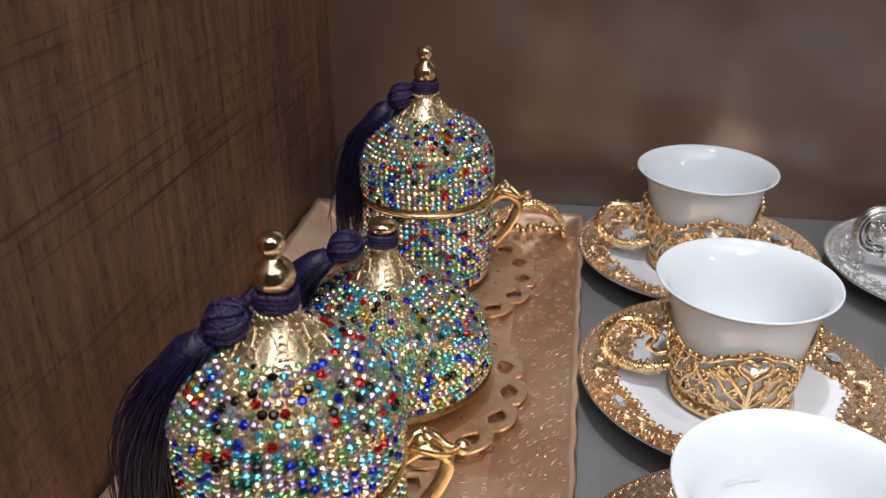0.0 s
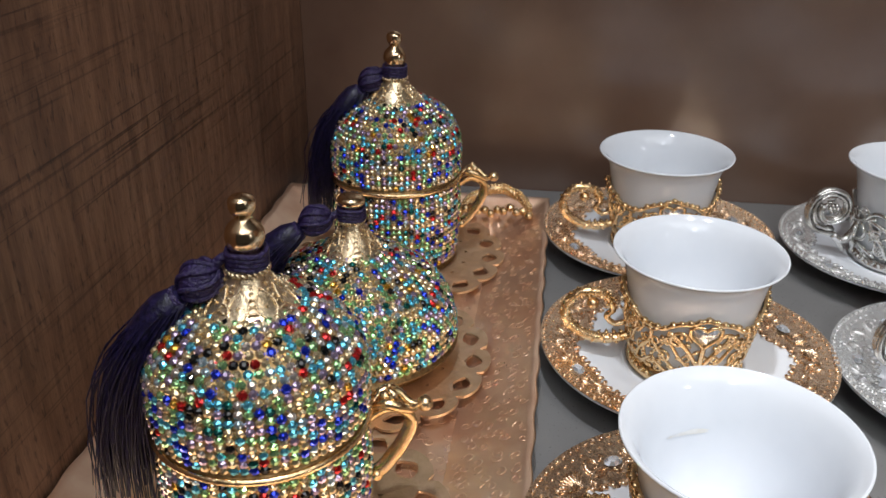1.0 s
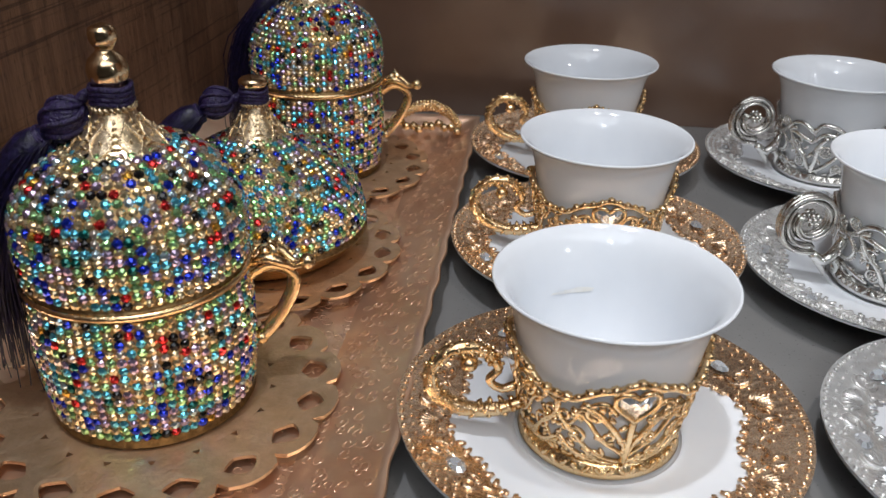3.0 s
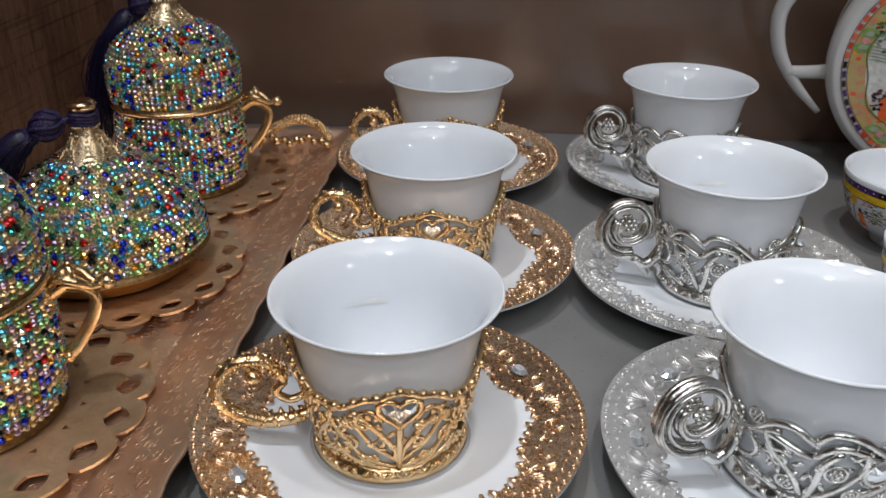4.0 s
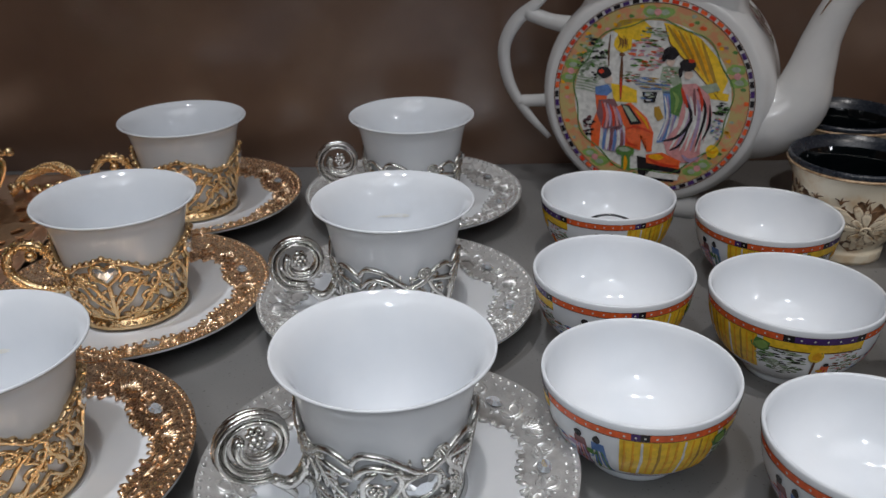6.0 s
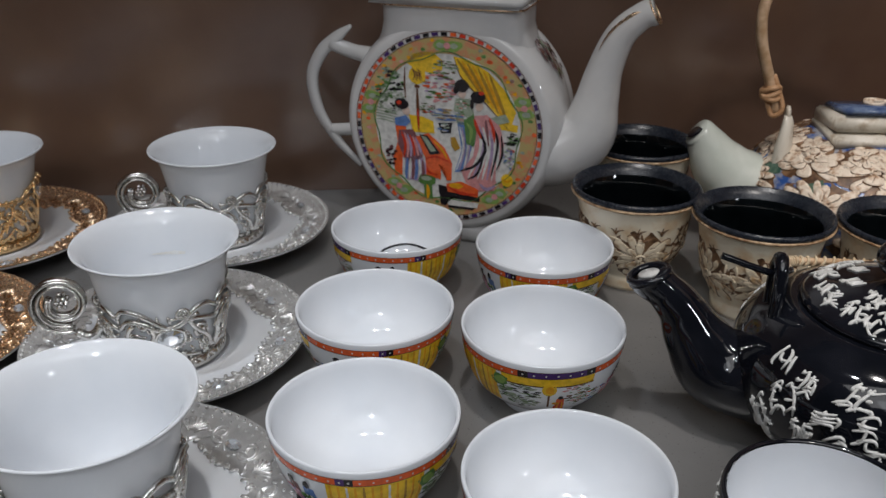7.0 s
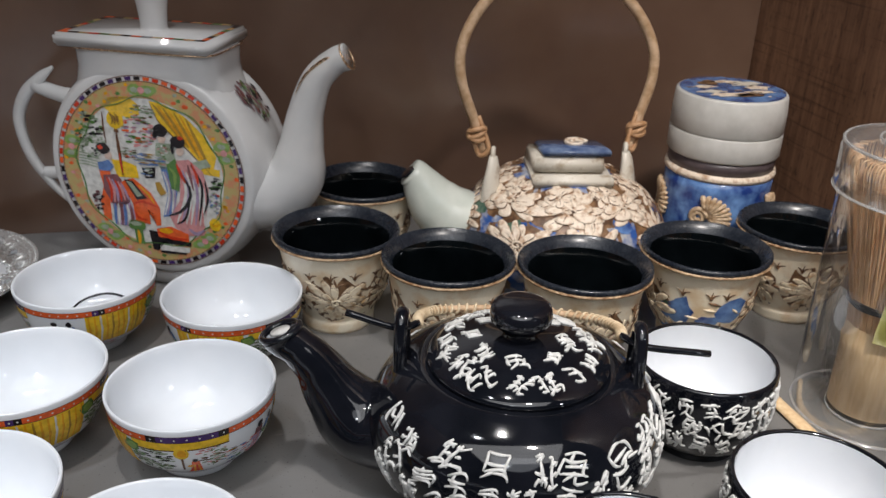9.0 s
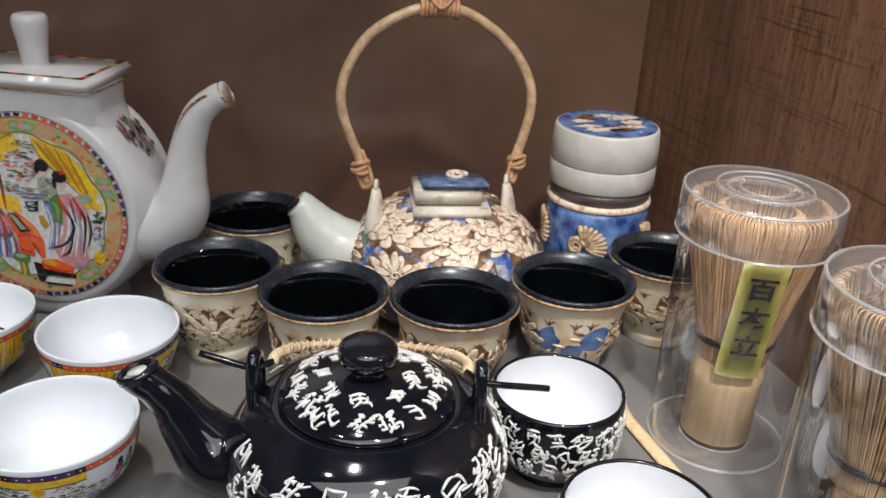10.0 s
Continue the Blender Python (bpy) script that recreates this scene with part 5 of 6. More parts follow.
    tube(bm, [c0(u, v) for u, v in pts], 0.00035, 4, True, GR)
    for a in (90, 20, -52, 232, 165):
        u, v = 0.0432 * math.cos(radians(a)), 0.0432 * math.sin(radians(a))
        t = radians(a - 90)
        for s in (1, -1):
            patch(bm, coat(3), oval(u + s * 0.0034 * math.cos(t), v + s * 0.0034 * math.sin(t), 0.0046, 0.0028, 10, 0.2, rnd, t + s * 0.6), LF)
            patch(bm, coat(4), oval(u + s * 0.0034 * math.cos(t), v + s * 0.0034 * math.sin(t), 0.0022, 0.0014, 8, 0.1, rnd, t + s * 0.6), SA)
        patch(bm, coat(5), oval(u, v, 0.0018, 0.0018, 8), PI)
    for k in range(70):
        a, r = rnd.uniform(0, 6.28), rnd.uniform(0.0405, 0.0465)
        patch(bm, coat(2.6), oval(r * math.cos(a), r * math.sin(a), 0.0013, 0.0010, 6, 0.3, rnd), rnd.choice([PI, SA, OR, AM, GR]))
    # the picture: screen, lantern, curtain, trees, plain robed shapes, tables; drawn on a sheet 950 units wide
    def at(x, y):
        return (x - 475) * 0.000127, (418 - y) * 0.000125

    def dab(h, tone, *xy):
        patch(bm, coat(h), [at(x, y) for x, y in xy], tone)

    def spot(h, tone, x, y, rx, ry, wob=0.12, turn=0.0):
        u, v = at(x, y)
        patch(bm, coat(h), oval(u, v, rx * 0.000127, ry * 0.000125, 11, wob, rnd, turn), tone)

    def brush(h, tone, width, *xy):
        """One curved stroke, thin at both ends."""
        line = smooth_line([(x, y, 0) for x, y in xy], 8)
        left, right = [], []
        for i, p in enumerate(line):
            d = line[min(8, i + 1)] - line[max(0, i - 1)]
            d.normalize()
            w = width * (0.25 + 0.75 * math.sin(math.pi * (i + 0.4) / 8.8))
            left.append(bm.verts.new(coat(h)(*at(p.x - d.y * w, p.y + d.x * w))))
            right.append(bm.verts.new(coat(h)(*at(p.x + d.y * w, p.y - d.x * w))))
        for i in range(8):
            bm.faces.new((left[i], left[i + 1], right[i + 1], right[i])).material_index = tone

    def strew(h, tones, x, y, rx, ry, n, size):
        u, v = at(x, y)
        foliage(bm, coat(h), u, v, rx * 0.000127, ry * 0.000125, n, tones, rnd, size)

    dab(2, YE, (300, 150), (330, 112), (415, 100), (458, 135), (455, 172), (420, 190), (340, 176))
    dab(2, YE, (500, 112), (565, 122), (645, 165), (712, 232), (762, 320), (738, 400), (690, 345), (640, 292), (572, 232), (530, 190))
    for k in range(7):
        brush(3, AM if k % 2 else OC, 7, (515 + 22 * k, 122 + 8 * k), (560 + 22 * k, 180 + 16 * k), (610 + 20 * k, 250 + 20 * k))
    brush(4, BR, 2.5, (505, 118), (530, 188), (575, 236), (640, 296), (738, 398))
    strew(3, [SA, SA, BL, GR, SA], 232, 275, 62, 100, 120, 0.13)
    for k in range(5):
        brush(3, SA, 3, (155, 345 + 14 * k), (200, 352 + 12 * k), (262, 360 + 13 * k))
    brush(4, BR, 4, (298, 170), (296, 240), (300, 300))
    spot(3, YE, 350, 198, 36, 43)
    for k in range(6):
        brush(4, OC if k % 2 else BR, 3, (326 + 8 * k, 170 + 6 * (k % 3)), (340 + 5 * k, 195), (332 + 8 * k, 222 - 4 * (k % 2)))
    spot(4, BR, 350, 246, 12, 8)
    brush(5, BR, 7, (350, 250), (352, 330), (356, 432))
    brush(6, RE, 4, (352, 340), (354, 380), (357, 425))
    strew(3, [PI, SA, GR, PI, OR, LI], 445, 240, 70, 68, 80, 0.15)
    strew(4, [SA, GR, BR], 470, 165, 50, 40, 36, 0.18)
    strew(4, [GR, GR, BR, RE], 390, 335, 40, 22, 26, 0.22)
    dab(3, YE, (312, 368), (372, 372), (418, 388), (424, 440), (330, 442))
    dab(3, YE, (690, 366), (772, 372), (770, 402), (700, 396))
    strew(4, [BU, SA, BU, OC], 468, 358, 72, 26, 34, 0.22)
    dab(4, BL, (440, 392), (500, 386), (494, 432), (452, 436))
    strew(5, [SA, BU, WH], 470, 410, 26, 20, 14, 0.35)
    dab(4, OC, (492, 450), (512, 446), (535, 492), (512, 508), (496, 486))
    # seated shape
    dab(3, OR, (252, 420), (300, 410), (300, 470), (282, 560), (280, 640), (248, 645), (240, 560), (262, 490))
    dab(4, PL, (268, 440), (330, 430), (368, 490), (372, 550), (330, 580), (290, 560), (262, 500))
    for k in range(6):
        brush(5, (RE, PI, LI)[k % 3], 6, (280 + 12 * k, 445 + 4 * k), (296 + 12 * k, 500), (288 + 16 * k, 560 - 4 * k))
    dab(5, BU, (250, 388), (300, 372), (322, 398), (300, 420), (254, 420))
    dab(4, LI, (292, 560), (370, 545), (392, 600), (372, 660), (300, 655))
    for k in range(6):
        brush(5, (BU, WH, PL)[k % 3], 7, (305 + 13 * k, 560), (300 + 15 * k, 610), (298 + 14 * k, 655))
    strew(5, [BL, PL, BL], 232, 555, 22, 42, 24, 0.30)
    spot(5, SK, 302, 352, 17, 20)
    spot(6, BL, 284, 326, 30, 24)
    spot(7, RE, 272, 320, 12, 9)
    # orange table and its long board
    dab(5, OR, (342, 462), (398, 440), (468, 498), (500, 560), (498, 640), (478, 642), (470, 590), (452, 592), (452, 640), (388, 628), (384, 552))
    brush(6, RE, 5, (384, 555), (430, 540), (498, 560))
    brush(6, RE, 5, (392, 590), (400, 612), (440, 622))
    brush(6, AM, 5, (420, 470), (455, 505), (480, 545))
    dab(7, BL, (358, 448), (394, 452), (450, 524), (404, 534))
    dab(8, SA, (366, 454), (388, 457), (432, 514), (408, 520))
    # green stool, low black table with an orange cushion
    spot(5, GR, 390, 648, 42, 25)
    spot(6, SA, 386, 642, 26, 10)
    dab(5, GR, (376, 668), (412, 668), (418, 735), (380, 728))
    brush(6, AM, 8, (392, 670), (396, 700), (394, 735))
    dab(5, BL, (440, 664), (474, 668), (622, 702), (620, 722), (476, 718), (474, 756), (452, 752))
    dab(5, WH, (482, 726), (616, 728), (612, 752), (484, 754))
    dab(6, BL, (484, 752), (600, 752), (596, 762), (486, 764))
    dab(7, OR, (476, 655), (540, 638), (616, 666), (614, 702), (482, 690))
    brush(8, RE, 7, (484, 668), (540, 690), (612, 690))
    spot(8, AM, 520, 660, 30, 12)
    # standing shapes
    dab(3, SA, (512, 282), (572, 280), (590, 340), (580, 390), (520, 390), (505, 330))
    strew(4, [SA, WH, GR, PI], 545, 330, 34, 46, 30, 0.20)
    dab(3, BU, (520, 380), (582, 380), (586, 470), (560, 590), (512, 600), (540, 500))
    for k in range(5):
        brush(4, (WH, LI, BU)[k % 3], 5, (530 + 10 * k, 400), (548 + 6 * k, 490), (520 + 10 * k, 590))
    dab(5, GR, (548, 370), (590, 340), (602, 420), (592, 480), (560, 470))
    brush(6, LF, 7, (560, 380), (580, 410), (575, 465))
    dab(4, PI, (580, 350), (645, 340), (700, 385), (718, 460), (700, 560), (684, 664), (610, 676), (560, 640), (540, 592), (590, 520), (600, 440))
    for k in range(7):
        brush(5, (WH, LI, WH)[k % 3], 7, (600 + 14 * k, 380 + 6 * k), (622 + 12 * k, 480), (570 + 20 * k, 620))
    brush(6, BL, 7, (598, 380), (642, 480), (600, 560), (538, 590))
    brush(6, BL, 6, (652, 360), (692, 450), (668, 600))
    brush(6, BL, 5, (706, 420), (712, 500), (690, 570))
    brush(6, BL, 5, (640, 490), (612, 590), (570, 625))
    brush(7, RE, 7, (592, 360), (606, 400), (622, 440))
    brush(7, RE, 6, (655, 352), (672, 400), (678, 450))
    brush(7, PL, 6, (640, 360), (645, 400), (655, 470))
    brush(7, LI, 8, (620, 640), (650, 660), (686, 640))
    dab(5, SA, (660, 350), (720, 330), (738, 360), (690, 376))
    for x, y in ((540, 262), (613, 308)):
        spot(6, SK, x, y, 16, 20)
    spot(7, BL, 538, 228, 31, 28)
    spot(7, BL, 514, 246, 10, 16)
    spot(7, BL, 605, 272, 31, 26)
    spot(7, BL, 582, 300, 9, 22)
    spot(8, RE, 620, 252, 12, 8)
    # potted plant
    strew(4, [BL, GR, BL], 744, 430, 28, 30, 26, 0.28)
    strew(4, [LI, BU, RE, SA], 742, 515, 24, 46, 34, 0.24)
    spot(5, YE, 735, 610, 25, 27)
    brush(6, AM, 5, (714, 606), (735, 616), (758, 604))
    part("painted_medallion", bm, ENAMELS, root, "round painted scene of plain robed shapes with tan floral border")
    # sprig on the shoulder
    bm = bmesh.new()
    shoulder = lambda u, v: Vector((0.0602 * math.cos(radians(u)), v, ZC + 0.0602 * math.sin(radians(u))))
    foliage(bm, shoulder, 39, 0.0225, 9, 0.0100, 60, [BR, BL, PL, GR, PL, SA], rnd, 0.2)
    foliage(bm, shoulder, 30, 0.0250, 5, 0.0060, 26, [BR, BL, PL, GR], rnd, 0.24)
    part("painted_sprig", bm, ENAMELS, root)
    return root


medallion_pot(pose(0.3056, 0.3932, 0, 0, 0, -22.3))


# ---- stoneware cups with relief flowers ----
SCUP = curve_profile([(0.0178, 0.0), (0.0182, 0.0050), (0.0172, 0.0068), (0.0205, 0.0120), (0.0245, 0.0215), (0.0264, 0.0330), (0.0278, 0.0405), (0.0300, 0.0462), (0.0309, 0.0482)], 26)
SCUP_IN = curve_profile([(0.0296, 0.0493), (0.0268, 0.0462), (0.0244, 0.0400), (0.0232, 0.0300), (0.0205, 0.0170), (0.0140, 0.0105), (0.0, 0.0100)], 18)


def petal_flower(bm, place, u, v, ru, rv, rnd, petals=10, mi=0, line=1, heart_mi=1):
    """Relief flower: two rings of cupped petals with stained edges, and a coiled heart. u in degrees or metres, as place takes."""
    patch(bm, lambda x, y: place(x, y, 0.00030), oval(u, v, ru * 1.02, rv * 1.02, 14, 0.16, rnd), line)
    for ringed, (count, reach, lift) in enumerate(((petals, 1.0, 0.0), (max(5, petals - 4), 0.64, 0.0007))):
        for k in range(count):
            a = 2 * math.pi * (k + 0.5 * ringed + rnd.uniform(-0.22, 0.22)) / count
            q = reach * rnd.uniform(0.80, 1.12)
            w = rnd.uniform(1.9, 2.7) / count
            bow = rnd.uniform(-0.18, 0.18)
            outline = []
            for i in range(12):
                b = 2 * math.pi * i / 12
                along = 0.58 + 0.43 * math.cos(b)
                across = w * math.sin(b) * (0.72 + 0.30 * math.cos(b)) + bow * along * along
                outline.append((along * math.cos(a) - across * math.sin(a), along * math.sin(a) + across * math.cos(a)))
            mid = (0.55 * math.cos(a) - bow * 0.3 * math.sin(a), 0.55 * math.sin(a) + bow * 0.3 * math.cos(a))
            spread = lambda p, f: (u + ru * q * (mid[0] + f * (p[0] - mid[0])), v + rv * q * (mid[1] + f * (p[1] - mid[1])))
            low = [bm.verts.new(place(*spread(p, 1.0), lift - 0.0002)) for p in outline]
            edge = [bm.verts.new(place(*spread(p, 0.94), lift + 0.0010 + 0.0003 * (k % 2))) for p in outline]
            dish = [bm.verts.new(place(*spread(p, 0.50), lift + 0.0007 + 0.0003 * (k % 2))) for p in outline]
            cv = bm.verts.new(place(*spread(mid, 1.0), lift + 0.0006 + 0.0003 * (k % 2)))
            for i in range(12):
                j = (i + 1) % 12
                bm.faces.new((low[i], low[j], edge[j], edge[i])).material_index = line
                bm.faces.new((edge[i], edge[j], dish[j], dish[i])).material_index = mi
                bm.faces.new((dish[i], dish[j], cv)).material_index = mi
            if k % 3 == 0:
                vein = [place(u + ru * f * q * math.cos(a), v + rv * f * q * math.sin(a), lift + 0.0008 + 0.0003 * (k % 2)) for f in (0.25, 0.5, 0.72)]
                tube(bm, vein, [0.00022, 0.00018, 0.00008], 4, False, line)
    coil = [place(u + ru * (0.17 - 0.013 * i) * math.cos(0.75 * i), v + rv * (0.17 - 0.013 * i) * math.sin(0.75 * i), 0.0017) for i in range(12)]
    tube(bm, coil, [0.0006, 0.0007, 0.0004], 5, False, mi)


def flower_cup(at, label, seed, blue):
    rnd = random.Random(seed)
    root = thing("stoneware_cup", at, label, "cup", "flower-relief stoneware cups")
    bm = bmesh.new()
    lathe(bm, [(0.0, 0.0015), (0.0160, 0.0015), (0.0165, 0.0)] + SCUP, 64)
    part("cup_wall", bm, CREAM, root, "cream stoneware wall stained brown")
    bm = bmesh.new()
    lathe(bm, [(0.0302, 0.0460), (0.0311, 0.0478), (0.0309, 0.0490), (0.0300, 0.0496)] + SCUP_IN[:5], 64)
    part("lip", bm, LIP_GLAZE, root, "broad slate-grey worn lip")
    bm = bmesh.new()
    lathe(bm, SCUP_IN[4:], 64)
    part("dark_lining", bm, DARK_GLAZE, root, "glossy near-black glazed lining")
    bm = bmesh.new()
    tube(bm, [((0.0307 + 0.0001 * math.sin(5 * a)) * math.cos(a), (0.0307 + 0.0001 * math.sin(5 * a)) * math.sin(a), 0.0462) for a in [k * math.pi / 36 for k in range(72)]], 0.0007, 6, True)
    part("stained_edge", bm, BROWN_STAIN, root)
    base = on_turned(SCUP, 0.0)

    def place(u, v, h):
        p = base(u, v)
        d = Vector((p.x, p.y, 0)).normalized()
        return p + d * (h * 0.45)

    bm = bmesh.new()
    if blue:
        for k in range(4):
            patch(bm, lambda u, v: place(u, v, 0.0004), oval(-150 + 28 * k, rnd.uniform(0.017, 0.026), 17, 0.0075, 10, 0.3, rnd), 2)
    for k in range(3):
        patch(bm, lambda u, v: place(u, v, 0.0003), oval(-30 + 120 * k, 0.0220, 15, 0.0060, 10, 0.3, rnd), 3)
    for k in range(1 if blue else 0, 5):
        petal_flower(bm, place, -95 + 72 * k + rnd.uniform(-6, 6), 0.0215 + rnd.uniform(-0.0012, 0.0012), 38, 0.0135, rnd, 13)
    for k in range(14):
        u, tall = -75 + 26 * k + rnd.uniform(-5, 5), rnd.uniform(0.0025, 0.0050)
        for q in (-1, 0, 1):
            stem = smooth_line([(u, 33.0, 0), (u + 2.5 * q, 33.0 + 500 * tall, 0), (u + 7 * q + 1, 33.0 + 1000 * tall * (1 - 0.3 * abs(q)), 0)], 6)
            tube(bm, [place(p.x, p.y / 1000, 0.0004) for p in stem], [0.0005, 0.0004, 0.0001], 4, False, 1)
    for k in range(26):
        u, v = rnd.uniform(0, 360), rnd.uniform(0.0115, 0.0345)
        turn = rnd.uniform(0, 3.1)
        line = [(u + 7 * f * math.cos(turn), v + 0.0030 * f * math.sin(turn)) for f in (-1, -0.3, 0.3, 1)]
        tube(bm, [place(p[0], p[1], 0.0003) for p in line], [0.0002, 0.0009, 0.0002], 5, False, rnd.choice([1, 0]))
    part("flower_relief", bm, [CUP_PETAL, PETAL_LINE, BLUE_GLAZE, GREEN_GLAZE], root, "carved brown and cream flowers" + (" on blue" if blue else ""))
    return root


FLOWERS = [(0.3946, 0.3482, 0), (0.4430, 0.3117, 70), (0.5035, 0.2952, 150), (0.6306, 0.3239, 215), (0.4160, 0.4150, 300)]
first = None
for x, y, turn in FLOWERS:
    m = pose(x, y, 0, 0, 0, turn)
    if first is None:
        first = flower_cup(m, "cream stoneware cup with brown relief flowers and black glazed lining", 31, False)
    else:
        copy_thing(first, m)
flower_cup(pose(0.5683, 0.3048, 0, 0, 0, -15), "cream stoneware cup with relief flowers and cobalt blue patches", 32, True)


# ---- flower teapot with a cane handle ----
def flower_pot(at):
    rnd = random.Random(51)
    root = thing("teapot", at, "cream stoneware teapot with relief flowers, blue glaze and cane handle", "teapot")
    out = curve_profile([(0.0380, 0.0), (0.0480, 0.0070), (0.0555, 0.0180), (0.0573, 0.0290), (0.0540, 0.0400), (0.0465, 0.0500), (0.0350, 0.0580), (0.0240, 0.0622), (0.0180, 0.0632)], 30)
    bm = bmesh.new()
    lathe(bm, [(0.0, 0.0)] + out + [(0.0, 0.0634)], 80)
    part("body", bm, surf("mottled_blue_cream", (0.035, 0.10, 0.34), (0.50, 0.50, 0.50), 130, 0.22, bump=0.3, lo=0.44, hi=0.66), root, "cream and cobalt mottled body")
    base = on_turned(out, 0.0)

    def place(u, v, h):
        p = base(u, v)
        d = Vector((p.x / 0.057, p.y / 0.057, 0.2 + 26 * max(0.0, v - 0.028))).normalized()
        return p + d * h * 0.75

    bm = bmesh.new()
    for k in range(8):
        petal_flower(bm, place, -90 + 45 * k + rnd.uniform(-5, 5), rnd.uniform(0.0385, 0.0430), rnd.uniform(20, 25), rnd.uniform(0.0115, 0.0140), rnd, 13)
    for k in range(9):
        petal_flower(bm, place, -68 + 40 * k, rnd.uniform(0.016, 0.024), rnd.uniform(11, 17), rnd.uniform(0.0085, 0.0115), rnd, 7)
    for k in range(8):
        petal_flower(bm, place, -60 + 45 * k, 0.0545, 30, 0.0072, rnd, 9)
    crown = sorted(p for p in out if p[1] >= 0.0292)

    def on_crown(x, y, h):
        r = math.hypot(x, y)
        z = next((za + (zb - za) * (r - ra) / (rb - ra) for (ra, za), (rb, zb) in zip(crown, crown[1:]) if ra <= r <= rb), 0.0632)
        return Vector((x, y, z + h))

    for k in range(8):
        a = 22 + 45 * k + rnd.uniform(-6, 6)
        petal_flower(bm, on_crown, 0.0335 * math.cos(radians(a)), 0.0335 * math.sin(radians(a)), 0.0098, 0.0098, rnd, 8)
    for k in range(40):
        patch(bm, lambda u, v: place(u, v, 0.0006), oval(rnd.uniform(0, 360), rnd.uniform(0.012, 0.050), rnd.uniform(4, 8), rnd.uniform(0.0020, 0.0044), 9, 0.35, rnd), 2 if k % 3 else 3)
    part("flower_relief", bm, [PETAL, PETAL_LINE, BLUE_GLAZE, GREEN_GLAZE], root, "carved cream and brown flowers with blue patches")
    bm = bmesh.new()
    tube(bm, smooth_line([(-0.046, 0.006, 0.030), (-0.060, 0.009, 0.0360), (-0.070, 0.011, 0.0450), (-0.0785, 0.0125, 0.0575), (-0.0825, 0.0130, 0.0610)], 22), [0.0175, 0.0172, 0.0145, 0.0092, 0.0078], 22)
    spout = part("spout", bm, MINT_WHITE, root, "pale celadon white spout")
    # black disc on the solid spout end paints the dark inside of the hole
    bm = bmesh.new()
    lathe(bm, [(0.0, 0.0006), (0.0048, 0.0006), (0.0052, 0.0), (0.0, -0.0004)], 20)
    part("opening", bm, BLACK_GLAZE, spout, at=Matrix.Translation((-0.0826, 0.0130, 0.0612)) @ Vector((-0.6, 0.1, 0.8)).to_track_quat("Z", "Y").to_matrix().to_4x4())
    # square lid: two slabs and a sloping blue tile
    q = Matrix.Rotation(radians(-8), 4, "Z")
    bm = bmesh.new()
    block(bm, (0.0, -0.004, 0.0640), (0.0420, 0.0390, 0.0056), 0.0009, q)
    lid = part("lid", bm, LID_CREAM, root, "stacked square cream lid")
    bm = bmesh.new()
    block(bm, (-0.0015, -0.001, 0.0706), (0.0370, 0.0340, 0.0080), 0.0009, q @ Matrix.Rotation(radians(-6), 4, "X"), taper=0.96)
    part("lid_step", bm, LID_CREAM, lid)
    bm = bmesh.new()
    block(bm, (0.002, -0.002, 0.0764), (0.0365, 0.0335, 0.0038), 0.0009, q @ Matrix.Rotation(radians(-9), 4, "X"), taper=0.95)
    part("lid_tile", bm, surf("grey_blue_glaze", (0.05, 0.085, 0.20), (0.17, 0.23, 0.36), 160, 0.22, coat=0.3), lid, "blue glazed tile knob with a shell")
    bm = bmesh.new()
    tube(bm, [(0.004 + (0.0062 - 0.0045 * k / 20) * math.cos(k * 0.5), -0.001 + (0.0062 - 0.0045 * k / 20) * math.sin(k * 0.5), 0.0792) for k in range(21)], [0.0012, 0.0009], 6)
    part("shell", bm, PETAL, lid)
    for x in (-0.0415, 0.0350):
        bm = bmesh.new()
        tube(bm, smooth_line([(x, -0.003, 0.0470), (x, -0.003, 0.0580), (x * 0.98, -0.002, 0.0680), (x * 0.97, 0.0, 0.0725)], 12), [0.0075, 0.0064, 0.0046, 0.0032], 12, False, 0, 0.6)
        tube(bm, [(x * 0.97 + 0.0010 * math.cos(a), 0.001 + 0.0030 * math.cos(a), 0.0735 + 0.0030 * math.sin(a)) for a in [k * math.pi / 8 for k in range(16)]], 0.0013, 6, True)
        part("lug", bm, LID_CREAM, root, "cream lug for the handle")
    # cane hoop in two strands with bindings
    hoop = smooth_line([(-0.0435, 0.007, 0.0725), (-0.0500, 0.009, 0.0890), (-0.0572, 0.009, 0.1110), (-0.0560, 0.009, 0.1310), (-0.0440, 0.008, 0.1530), (-0.0250, 0.008, 0.1650), (-0.0075, 0.008, 0.1680), (0.0105, 0.008, 0.1640), (0.0305, 0.008, 0.1500), (0.0437, 0.008, 0.1300), (0.0470, 0.008, 0.1110), (0.0430, 0.007, 0.0900), (0.0375, 0.006, 0.0720)], 90)
    bm = bmesh.new()
    tube(bm, [p + Vector((0.0009 * math.sin(i * 0.21), 0.0010 * math.cos(i * 0.21), 0)) for i, p in enumerate(hoop)], 0.0028, 10)
    handle = part("handle", bm, CANE, root, "bent rattan cane hoop")
    KNOT = surf("tan_cane_knot", (0.42, 0.22, 0.10), (0.60, 0.36, 0.20), 300, 0.5, bump=0.3)
